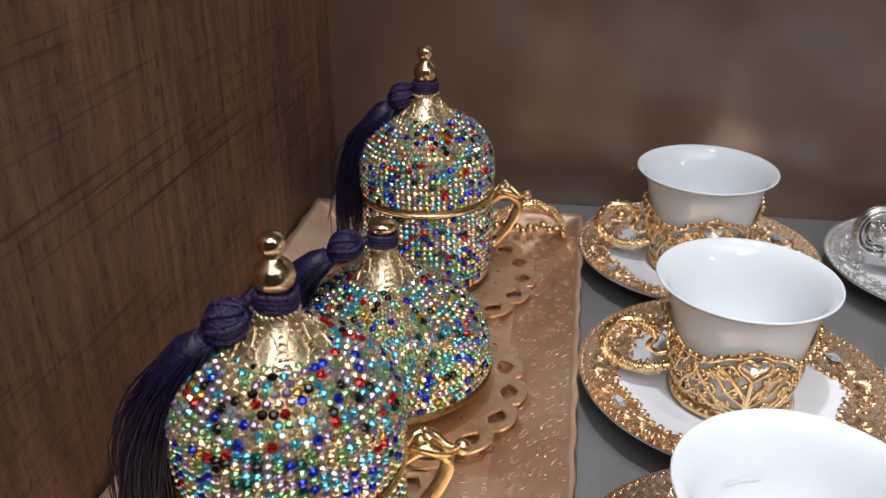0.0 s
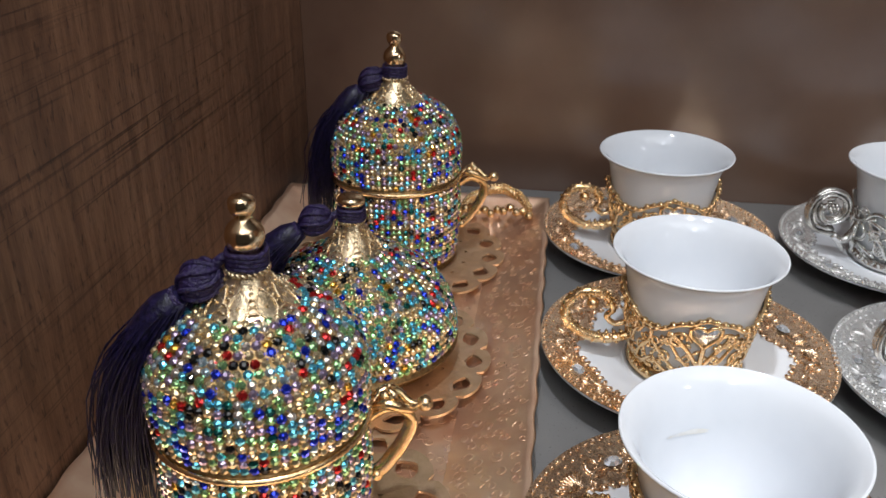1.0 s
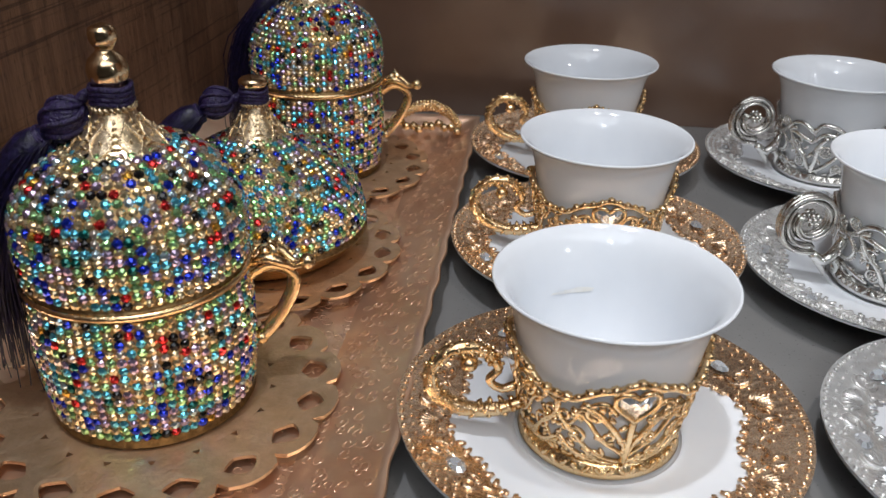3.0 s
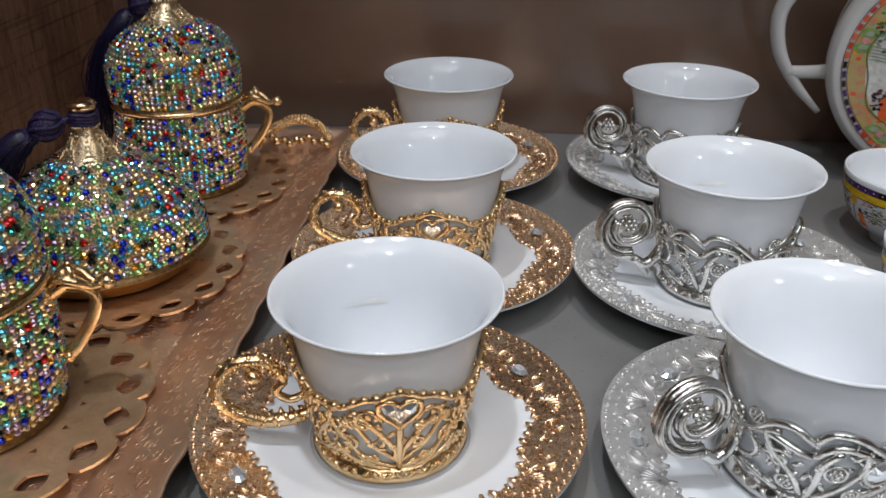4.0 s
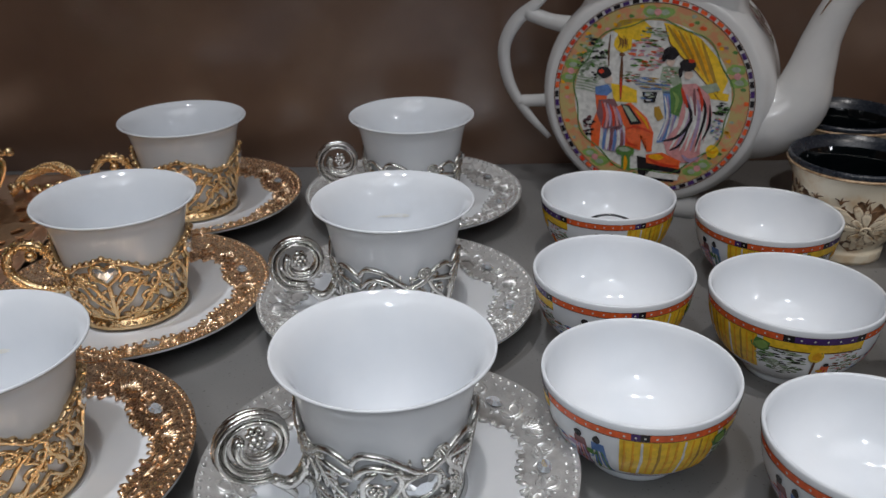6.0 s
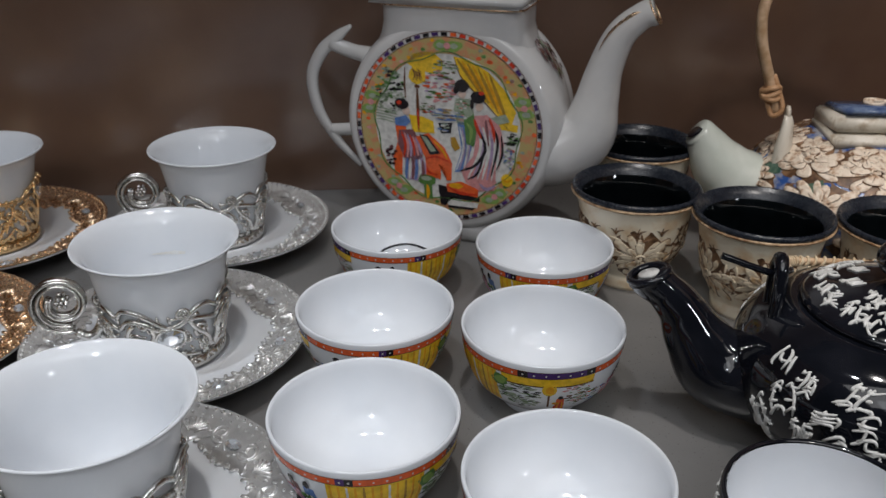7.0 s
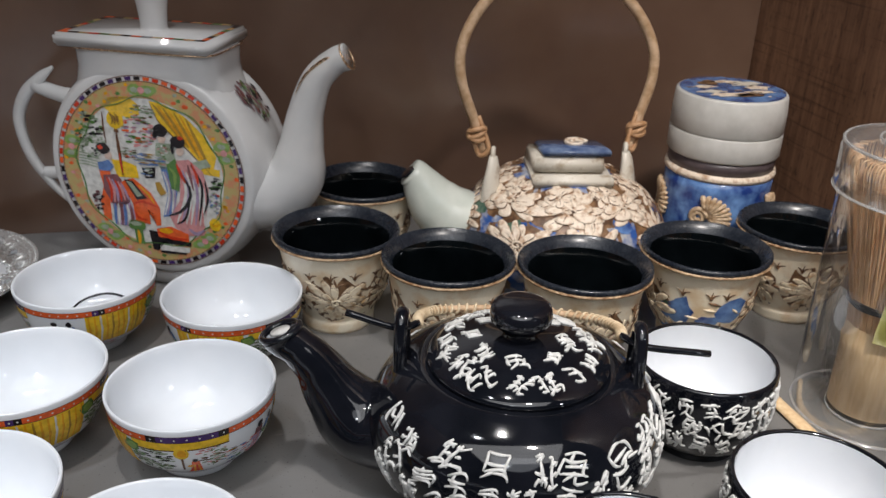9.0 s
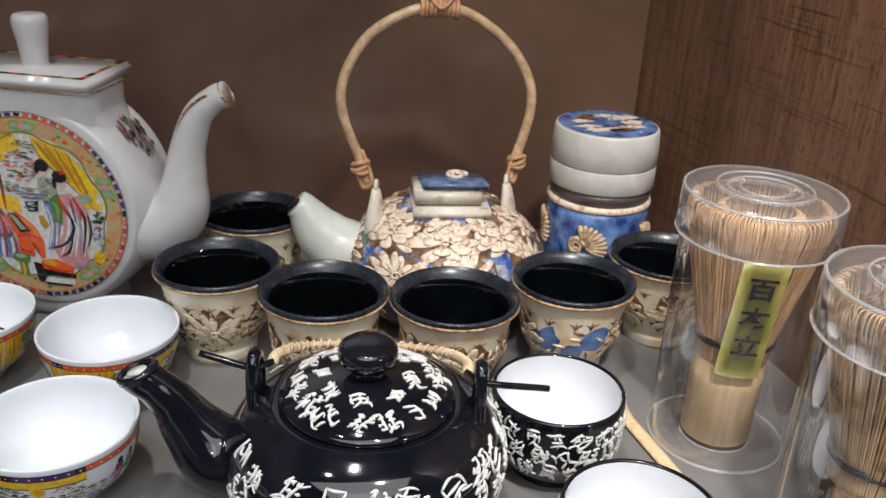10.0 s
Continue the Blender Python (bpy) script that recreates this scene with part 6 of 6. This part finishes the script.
    for sx, k0 in ((-1, 5), (1, -6)):
        bm = bmesh.new()
        p = hoop[k0]
        for k in range(3):
            turn = k * 1.4
            tube(bm, [p + Vector((0.0042 * math.cos(a), 0.0042 * math.sin(a), 0.0022 * math.sin(a + turn) + 0.0010 * (k - 1))) for a in [i * math.pi / 9 for i in range(18)]], 0.0015, 6, True)
        tube(bm, smooth_line([p + Vector((-sx * 0.0005, 0, 0.009)), p + Vector((-sx * 0.0035, -0.002, 0.001)), p + Vector((-sx * 0.0060, -0.004, -0.0085)), p + Vector((-sx * 0.0015, -0.002, -0.0120)), p + Vector((sx * 0.0015, 0, -0.0040))], 18), 0.0013, 6)
        part("binding", bm, KNOT, handle, "knotted cane binding")
    bm = bmesh.new()
    for k in range(9):
        p = hoop[41 + k]
        tube(bm, [p + Vector((0.0006 * math.cos(a), 0.0046 * math.cos(a), 0.0046 * math.sin(a))) for a in [i * math.pi / 9 for i in range(18)]], 0.0013, 6, True)
    tube(bm, smooth_line([hoop[42] + Vector((0, -0.004, 0.006)), hoop[45] + Vector((0, -0.006, 0.000)), hoop[48] + Vector((0, -0.004, 0.007))], 10), 0.0012, 6)
    part("binding", bm, KNOT, handle, "wrapped cane binding at the top")
    return root


flower_pot(pose(0.5205, 0.3790, 0))


# ---- tall canister with blue shells ----
can = thing("tea_canister", pose(0.6150, 0.3850, 0), "round stoneware canister with white lid and blue shell band", "canister")
bm = bmesh.new()
CAN = curve_profile([(0.0285, 0.0), (0.0300, 0.004), (0.0302, 0.030), (0.0296, 0.0600)], 12)
lathe(bm, [(0.0, 0.0)] + CAN + [(0.0, 0.0600)], 64)
part("can_body", bm, BLUE_GLAZE, can, "cobalt blue mottled body")
bm = bmesh.new()
lathe(bm, [(0.0, 0.0590), (0.0300, 0.0590), (0.0306, 0.0605), (0.0300, 0.0625), (0.0288, 0.0630), (0.0, 0.0630)], 64)
part("cream_ridge", bm, PETAL, can)
bm = bmesh.new()
lathe(bm, [(0.0, 0.0630), (0.0290, 0.0630), (0.0292, 0.0700), (0.0, 0.0700)], 64)
part("purple_band", bm, PURPLE_BAND, can)
bm = bmesh.new()
lathe(bm, [(0.0, 0.0700), (0.0298, 0.0700), (0.0306, 0.0712), (0.0306, 0.0830), (0.0303, 0.0835), (0.0, 0.0835)], 64)
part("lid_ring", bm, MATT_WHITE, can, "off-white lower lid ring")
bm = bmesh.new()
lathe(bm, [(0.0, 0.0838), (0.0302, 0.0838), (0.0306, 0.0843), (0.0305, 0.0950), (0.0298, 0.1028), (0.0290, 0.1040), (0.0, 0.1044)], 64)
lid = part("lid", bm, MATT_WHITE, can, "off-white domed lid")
bm = bmesh.new()
rnd = random.Random(14)
top = lambda u, v: Vector((u, v, 0.1047))
lathe(bm, [(0.0, 0.10455), (0.0282, 0.1043)], 40, 2)
for k in range(9):
    a = k * 0.70
    patch(bm, top, oval(0.0150 * math.cos(a), 0.0150 * math.sin(a), rnd.uniform(0.006, 0.011), rnd.uniform(0.003, 0.006), 14, 0.35, rnd, a + rnd.uniform(-0.5, 0.5)), (0, 3, 0, 1)[k % 4])
for k in range(16):
    a, q = rnd.uniform(0, 6.3), rnd.uniform(0.004, 0.024)
    patch(bm, lambda u, v: Vector((u, v, 0.1049)), oval(q * math.cos(a), q * math.sin(a), rnd.uniform(0.001, 0.003), rnd.uniform(0.0006, 0.0014), 8, 0.4, rnd, a), (1, 0, 2)[k % 3])
part("lid_painting", bm, [PETAL, PETAL_LINE, BLUE_GLAZE, LID_CREAM], lid, "blue and cream painted top")
cbase = on_turned(CAN, 0.0)


def can_place(u, v, h):
    p = cbase(u, v)
    return p + Vector((p.x, p.y, 0)).normalized() * h


for k in range(5):
    bm = bmesh.new()
    c = -118 + 72 * k
    tube(bm, [can_place(c - 15 + (9 - 7 * i / 22) * math.cos(i * 0.55), 0.0390 + (0.0052 - 0.0040 * i / 22) * math.sin(i * 0.55), 0.0010) for i in range(23)], [0.0016, 0.0009], 7)
    for i in range(10):
        g = radians(-25 + 14 * i)
        line = [can_place(c - 8 + 26 * f * math.cos(g), 0.0395 + 0.0125 * f * math.sin(g), 0.0004 + 0.0014 * math.sin(2.5 * f)) for f in (0.15, 0.4, 0.65, 0.88, 1.0)]
        tube(bm, line, [0.0006, 0.0013, 0.0017, 0.0010], 6)
    part("shell_relief", bm, SHELL_TAN, can, "tan sea-shell relief")


# ---- black teapot with white characters ----
def glyph(rnd):
    """Bars of a written sign in a unit square: a crown, one or two boxes or ladders of strokes, and a tail."""
    bars = []
    split = rnd.random() < 0.5
    for x0, x1 in (((0.0, 0.44), (0.54, 1.0)) if split else ((0.05, 0.95),)):
        y = 1.0
        if rnd.random() < 0.6:
            bars.append(((x0, y - 0.1), (x1, y - 0.02)))
            bars.append((((x0 + x1) / 2, 1.05), ((x0 + x1) / 2 + rnd.uniform(-0.05, 0.05), y - 0.25)))
            y -= 0.22
        kind = rnd.random()
        if kind < 0.10:
            bars += [((x0, y), (x0 + 0.02, 0.25)), ((x1, y), (x1, 0.22)), ((x0, y), (x1, y + 0.03)), ((x0, (y + 0.25) / 2), (x1, (y + 0.30) / 2)), ((x0, 0.25), (x1, 0.25))]
        elif kind < 0.72:
            n = rnd.randint(3, 4)
            for k in range(n):
                v = y - (y - 0.15) * k / (n - 1)
                bars.append(((x0 + rnd.uniform(0, 0.12), v), (x1 - rnd.uniform(0, 0.12), v + rnd.uniform(0, 0.1))))
            u = rnd.uniform(x0 + 0.1, x1 - 0.1)
            bars.append(((u, y + 0.05), (u - 0.04, 0.05)))
        else:
            for k in range(3):
                u = x0 + (x1 - x0) * k / 2
                bars.append(((u, y), (u + rnd.uniform(-0.18, 0.10), rnd.uniform(0.15, 0.4))))
            bars.append(((x0, y - 0.25), (x1, y - 0.18)))
        if rnd.random() < 0.6:
            bars.append((((x0 + x1) / 2, 0.30), (x0 - 0.06, -0.04)))
            bars.append((((x0 + x1) / 2, 0.26), (x1 + 0.05, 0.0)))
    return bars


def write(bm, place, u, v, w, h, rnd, thick):
    slant, spin = rnd.uniform(-0.35, 0.35), rnd.uniform(-0.55, 0.55)
    cs, sn = math.cos(spin), math.sin(spin)
    for (x0, y0), (x1, y1) in glyph(rnd):
        bend = rnd.uniform(-0.24, 0.24)
        x0, x1 = x0 + rnd.uniform(-0.08, 0.08), x1 + rnd.uniform(-0.08, 0.08)
        pts = []
        for k in range(6):
            f = k / 5
            x = x0 + (x1 - x0) * f + bend * math.sin(math.pi * f)
            y = y0 + (y1 - y0) * f + bend * math.sin(math.pi * f)
            x, y = x - 0.5 + slant * (y - 0.5), y - 0.5
            pts.append(place(u + (x * cs - y * sn) * w, v + (x * sn + y * cs) * h))
        tube(bm, pts, [thick * 0.7, thick * rnd.uniform(0.85, 1.25), thick * 0.5], 5)


def black_pot(at):
    rnd = random.Random(91)
    root = thing("teapot", at, "glossy black teapot with white raised bar marks and cane-wrapped handle", "teapot")
    out = curve_profile([(0.0300, 0.0), (0.0310, 0.0030), (0.0400, 0.0080), (0.0490, 0.0180), (0.0527, 0.0300), (0.0515, 0.0405), (0.0460, 0.0490), (0.0385, 0.0540), (0.0348, 0.0556)], 34)
    bm = bmesh.new()
    lathe(bm, [(0.0, 0.001)] + out + [(0.0335, 0.0552), (0.0, 0.0550)], 96)
    part("body", bm, BLACK_GLAZE, root, "glossy black squat body")
    dome = curve_profile([(0.0318, 0.0552), (0.0323, 0.0566), (0.0308, 0.0584), (0.0242, 0.0618), (0.0145, 0.0644), (0.0060, 0.0655)], 16)
    bm = bmesh.new()
    lathe(bm, dome + [(0.0, 0.0655)], 72)
    lid = part("lid", bm, BLACK_GLAZE, root, "black domed lid")
    bm = bmesh.new()
    lathe(bm, curve_profile([(0.0062, 0.0650), (0.0056, 0.0676), (0.0080, 0.0690), (0.0106, 0.0716), (0.0108, 0.0750), (0.0094, 0.0775), (0.0050, 0.0788), (0.0, 0.0790)], 22), 40)
    part("knob", bm, BLACK_GLAZE, lid, "black button knob")
    pl = on_turned(out, 0.0002)
    for row, (z, h, w, n) in enumerate(((0.0446, 0.0080, 11.0, 22), (0.0357, 0.0092, 10.5, 27), (0.0262, 0.0094, 10.5, 27), (0.0170, 0.0086, 11, 26), (0.0090, 0.0058, 12, 20))):
        for k in range(n):
            u = k * 360 / n + row * 6.5 + rnd.uniform(-3.5, 3.5)
            if math.cos(radians(u - 180)) < 0.90:
                bm = bmesh.new()
                write(bm, pl, u, z + rnd.uniform(-0.0012, 0.0012), w * rnd.uniform(0.6, 1.0), h * rnd.uniform(0.6, 1.1), rnd, 0.00064)
                part("raised_mark", bm, WHITE_MARK, root)
    zs = [(r, z) for r, z in dome]

    def on_lid(x, y):
        r = math.hypot(x, y)
        best = min(zs, key=lambda q: abs(q[0] - r))
        lo = [q for q in zs if q[0] >= r][-1:] or [best]
        hi = [q for q in zs if q[0] <= r][:1] or [best]
        (ra, za), (rb, zb) = lo[0], hi[0]
        z = za if abs(ra - rb) < 1e-6 else za + (zb - za) * (ra - r) / (ra - rb)
        return Vector((x, y, z + 0.0002))

    for rr, n, s in ((0.0258, 16, 0.0082), (0.0165, 8, 0.0078)):
        for k in range(n):
            a = k * 2 * math.pi / n + rnd.uniform(-0.1, 0.1)
            bm = bmesh.new()
            write(bm, on_lid, rr * math.cos(a), rr * math.sin(a), s * rnd.uniform(0.6, 1.05), s * rnd.uniform(0.6, 1.05), rnd, 0.00066)
            part("raised_mark", bm, WHITE_MARK, lid)
    bm = bmesh.new()
    line = smooth_line([(-0.040, 0, 0.0240), (-0.0560, 0, 0.0260), (-0.0655, 0, 0.0365), (-0.0720, 0, 0.0475), (-0.0785, 0, 0.0545), (-0.0830, 0, 0.0578), (-0.0846, 0, 0.0600)], 40)
    tube(bm, line, [0.0190, 0.0160, 0.0115, 0.0084, 0.0070, 0.0072, 0.0080], 24)
    tip = line[-1]
    tube(bm, [tip + Vector((0.0066 * math.cos(a), 0.0066 * math.sin(a), 0.0004 + 0.0024 * math.cos(a))) for a in [k * math.pi / 12 for k in range(24)]], 0.0014, 8, True)
    spout = part("spout", bm, BLACK_GLAZE, root, "black tapering spout")
    bm = bmesh.new()
    lathe(bm, [(0.0, 0.0012), (0.0036, 0.0010), (0.0042, 0.0002), (0.0, -0.0002)], 18, 0, 0.8)
    part("opening", bm, P_WHITE, spout, "pale unglazed spout opening", at=Matrix.Translation(line[-1] + Vector((0, 0, 0.0003))) @ Matrix.Rotation(radians(-20), 4, "Y"))
    for s in (-1, 1):
        bm = bmesh.new()
        x = s * 0.0412
        tube(bm, smooth_line([(x, -0.0055, 0.0480), (x, -0.0055, 0.0600), (x, -0.0035, 0.0680), (x, 0.0, 0.0705), (x, 0.0035, 0.0680), (x, 0.0055, 0.0600), (x, 0.0055, 0.0480)], 28), 0.0025, 10)
        part("lug", bm, BLACK_GLAZE, root, "black handle loop")
    bm = bmesh.new()
    tube(bm, smooth_line([(-0.0610, -0.001, 0.0705), (-0.0430, 0.000, 0.0650), (-0.0360, 0.006, 0.0640)], 12), 0.0013, 8)
    handle = part("handle", bm, BLACK_GLAZE, root, "black wire handle lying back")
    bm = bmesh.new()
    tube(bm, smooth_line([(0.0670, 0.004, 0.0600), (0.0430, 0.000, 0.0635), (0.0360, 0.006, 0.0640)], 12), 0.0013, 8)
    part("wire_end", bm, BLACK_GLAZE, handle)
    hoop = smooth_line([(-0.0365, 0.006, 0.0630), (-0.0362, 0.020, 0.0595), (-0.0270, 0.037, 0.0535), (0.0, 0.0440, 0.0515), (0.0270, 0.037, 0.0535), (0.0362, 0.020, 0.0595), (0.0365, 0.006, 0.0630)], 60)
    bm = bmesh.new()
    tube(bm, hoop, 0.0014, 8)
    part("cane_core", bm, CANE, handle)
    bm = bmesh.new()
    pts = []
    for i in range(60 * 9):
        u = i / 9
        k = int(u)
        p = hoop[k].lerp(hoop[k + 1], u - k)
        d = (hoop[k + 1] - hoop[k]).normalized()
        o1 = d.cross(Vector((0, 0, 1))).normalized()
        a = i * 0.55
        pts.append(p + 0.0017 * (math.cos(a) * o1 + math.sin(a) * Vector((0, 0, 1))))
    tube(bm, pts, 0.0006, 5)
    part("cane_wrapping", bm, CANE_WRAP, handle, "pale cane wrapping")
    return root


black_pot(pose(0.4465, 0.2090, 0, 0, 0, -15.5))

KCUP = curve_profile([(0.0185, 0.0), (0.0190, 0.0030), (0.0238, 0.0070), (0.0272, 0.0150), (0.0284, 0.0250), (0.0280, 0.0365)], 20)
KCUP_IN = curve_profile([(0.0262, 0.0370), (0.0264, 0.0260), (0.0248, 0.0150), (0.0200, 0.0080), (0.0100, 0.0062), (0.0, 0.0060)], 16)


def black_cup(at, label):
    rnd = random.Random(17)
    root = thing("tea_cup", at, label, "tea cup", "black tea cups")
    bm = bmesh.new()
    lathe(bm, [(0.0, 0.0012), (0.0172, 0.0012), (0.0175, 0.0)] + KCUP + [(0.0276, 0.0378), (0.0268, 0.0379), (0.0264, 0.0374)], 64)
    part("cup_wall", bm, BLACK_GLAZE, root, "glossy black outside and rim")
    bm = bmesh.new()
    lathe(bm, KCUP_IN, 64)
    part("white_lining", bm, PORCELAIN, root, "white glazed lining")
    pl = on_turned(KCUP, 0.0002)
    for row, (z, n) in enumerate(((0.0300, 18), (0.0220, 18), (0.0140, 18))):
        for k in range(n):
            bm = bmesh.new()
            write(bm, pl, k * 20 + row * 7 + rnd.uniform(-2, 2), z, 14 * rnd.uniform(0.8, 1.1), 0.0070, rnd, 0.00058)
            part("raised_mark", bm, WHITE_MARK, root)
    return root


first = black_cup(pose(0.5310, 0.2270, 0, 0, 0, 10), "small black tea cup with white lining and white bar marks")
for x, y, turn in ((0.5316, 0.1505, 100), (0.3890, 0.1375, 60), (0.4600, 0.1295, 200)):
    copy_thing(first, pose(x, y, 0, 0, 0, turn))

# bamboo scoop lying on the shelf
bm = bmesh.new()
tube(bm, smooth_line([(0, -0.042, 0.0014), (0, 0.0, 0.0014), (0, 0.030, 0.0016), (0, 0.040, 0.0040)], 14), [0.0030, 0.0036, 0.0036, 0.0048], 8, False, 0, 0.36, (0, 0, 1))
tagged(part("bamboo_scoop", bm, BAMBOO, at=pose(0.5795, 0.2180, 0.0, 0, 0, 4)), "thin pale bamboo tea scoop lying on the shelf", "tea scoop")


# ---- bamboo whisks in clear plastic tubes ----
def whisk(at, label, dark, seed):
    rnd = random.Random(seed)
    root = thing("tea_whisk", at, label, "tea whisk", "bamboo whisks")
    bm = bmesh.new()
    lathe(bm, [(0.0, 0.004), (0.0140, 0.004), (0.0153, 0.0048), (0.0155, 0.033), (0.0160, 0.0362), (0.0154, 0.0380), (0.0152, 0.0440), (0.0144, 0.0500), (0.0, 0.0500)], 40)
    part("grip", bm, BAMBOO_DARK if dark else BAMBOO, root, "mottled dark bamboo grip" if dark else "pale bamboo grip")
    bm = bmesh.new()
    for k in range(3):
        tube(bm, [((0.0165 + 0.0004 * math.sin(6 * a)) * math.cos(a), (0.0165 + 0.0004 * math.sin(6 * a)) * math.sin(a), 0.0535 + 0.0011 * k + 0.0006 * math.sin(2 * a)) for a in [i * math.pi / 16 for i in range(32)]], 0.0006, 5, True)
    part("thread", bm, THREAD, root, "black binding thread")
    bm = bmesh.new()
    for k in range(124):
        a = 2 * math.pi * k / 124 + rnd.uniform(-0.012, 0.012)
        q = rnd.uniform(0.96, 1.03)
        pts = smooth_line([(0.0146, 0, 0.042), (0.0161, 0, 0.0545), (0.0214 * q, 0, 0.0790), (0.0268 * q, 0, 0.1030), (0.0284 * q, 0, 0.1120), (0.0272 * q, 0, 0.1160), (0.0246 * q, 0, 0.1158)], 12)
        b = a + rnd.uniform(-0.02, 0.02)
        tube(bm, [(p.x * math.cos(a + (b - a) * i / 12), p.x * math.sin(a + (b - a) * i / 12), p.z) for i, p in enumerate(pts)], [0.00046, 0.00042, 0.00038, 0.0003], 4)
    part("outer_tines", bm, DARK_TINE if dark else BAMBOO_TINE, root, "fine curled outer tines")
    bm = bmesh.new()
    for k in range(60):
        a = 2 * math.pi * k / 60
        pts = smooth_line([(0.0100, 0, 0.046), (0.0085, 0, 0.066), (0.0120, 0, 0.090), (0.0165 + 0.003 * rnd.random(), 0, 0.1090), (0.0140, 0, 0.1135)], 8)
        tube(bm, [(p.x * math.cos(a), p.x * math.sin(a), p.z) for p in pts], 0.0004, 4)
    part("inner_tines", bm, BAMBOO_DARK if dark else BAMBOO_TINE, root)
    return root


def clear_tube(at, label):
    root = thing("plastic_tube", at, label, "plastic tube", "clear tubes")
    bm = bmesh.new()
    lathe(bm, [(0.0, 0.0012), (0.0120, 0.0012), (0.0150, 0.0024), (0.0262, 0.0024), (0.0276, 0.0012), (0.0294, 0.0008), (0.0302, 0.0022), (0.0296, 0.0050), (0.0306, 0.1080)], 64)
    part("tube_wall", bm, CLEAR, root)
    bm = bmesh.new()
    lathe(bm, [(0.0322, 0.1016), (0.0327, 0.1022), (0.0326, 0.1180), (0.0312, 0.1212), (0.0270, 0.1226), (0.0150, 0.1222), (0.0140, 0.1205), (0.0100, 0.1205), (0.0092, 0.1222), (0.0, 0.1224)], 64)
    part("cap", bm, CLEAR_CAP, root, "clear snap-on cap")
    # rings along the moulded edges, milky to stand in for their highlights
    for rim_r, rim_z, thick in ((0.0325, 0.1020, 0.0006), (0.0318, 0.1205, 0.0007), (0.0190, 0.1225, 0.0005), (0.0145, 0.1218, 0.0005), (0.0095, 0.1216, 0.0004), (0.0298, 0.0022, 0.0008), (0.0155, 0.0024, 0.0005)):
        bm = bmesh.new()
        tube(bm, [(rim_r * math.cos(a), rim_r * math.sin(a), rim_z) for a in [k * math.pi / 32 for k in range(64)]], thick, 6, True)
        part("highlit_rim", bm, RIM_HIGHLIGHT, root)
    for ob in root.children:
        ob.visible_shadow = False
    return root


T1, T2 = (0.6125, 0.2300), (0.6160, 0.1420)
clear_tube(pose(*T1, 0), "clear plastic tube with cap holding a bamboo whisk")
clear_tube(pose(*T2, 0), "clear plastic tube with cap holding a dark whisk")
whisk(pose(*T1, 0), "pale bamboo tea whisk standing inside a clear tube", False, 4)
whisk(pose(*T2, 0), "bamboo tea whisk with mottled dark grip in clear tube", True, 5)

label_at = Matrix.Translation((*T1, 0)) @ Matrix.Rotation(radians(-113), 4, "Z")
label_root = thing("paper_label", label_at, "olive green paper label with black brush writing on whisk", "label")
bm = bmesh.new()
rows = []
for k in range(13):
    z = 0.0430 + k * 0.0049
    r = 0.0164 + max(0.0, z - 0.048) * 0.225 + 0.0024
    rows.append([bm.verts.new((r * math.cos(a / r) + (r - r), a + 0.0, z)) for a in (-0.0090, -0.0045, 0.0, 0.0045, 0.0090)])
for a, b in zip(rows, rows[1:]):
    for k in range(4):
        bm.faces.new((a[k], a[k + 1], b[k + 1], b[k]))
bmesh.ops.solidify(bm, geom=bm.faces[:], thickness=0.0003)
part("paper", bm, LABEL_GREEN, label_root)
for k, sign in enumerate(("\u767e", "\u672c", "\u7acb")):
    data = bpy.data.curves.new("sign", "FONT")
    data.body, data.size, data.align_x, data.align_y, data.extrude = sign, 0.0118, "CENTER", "CENTER", 0.00005
    data.offset = 0.00028
    tmp = bpy.data.objects.new("sign", data)
    scene.collection.objects.link(tmp)
    bpy.context.view_layer.update()
    me = bpy.data.meshes.new_from_object(tmp.evaluated_get(bpy.context.evaluated_depsgraph_get()))
    bpy.data.objects.remove(tmp)
    z = 0.0890 - 0.0145 * k
    r = 0.0164 + max(0.0, z - 0.048) * 0.225 + 0.0034
    me.materials.clear()
    me.materials.append(P_BLACK)
    ob = new("writing", me)
    ob.parent = label_root
    ob.matrix_basis = Matrix.Translation((r, 0, z)) @ Matrix.Rotation(radians(90), 4, "Z") @ Matrix.Rotation(radians(90 + 12.7), 4, "X")
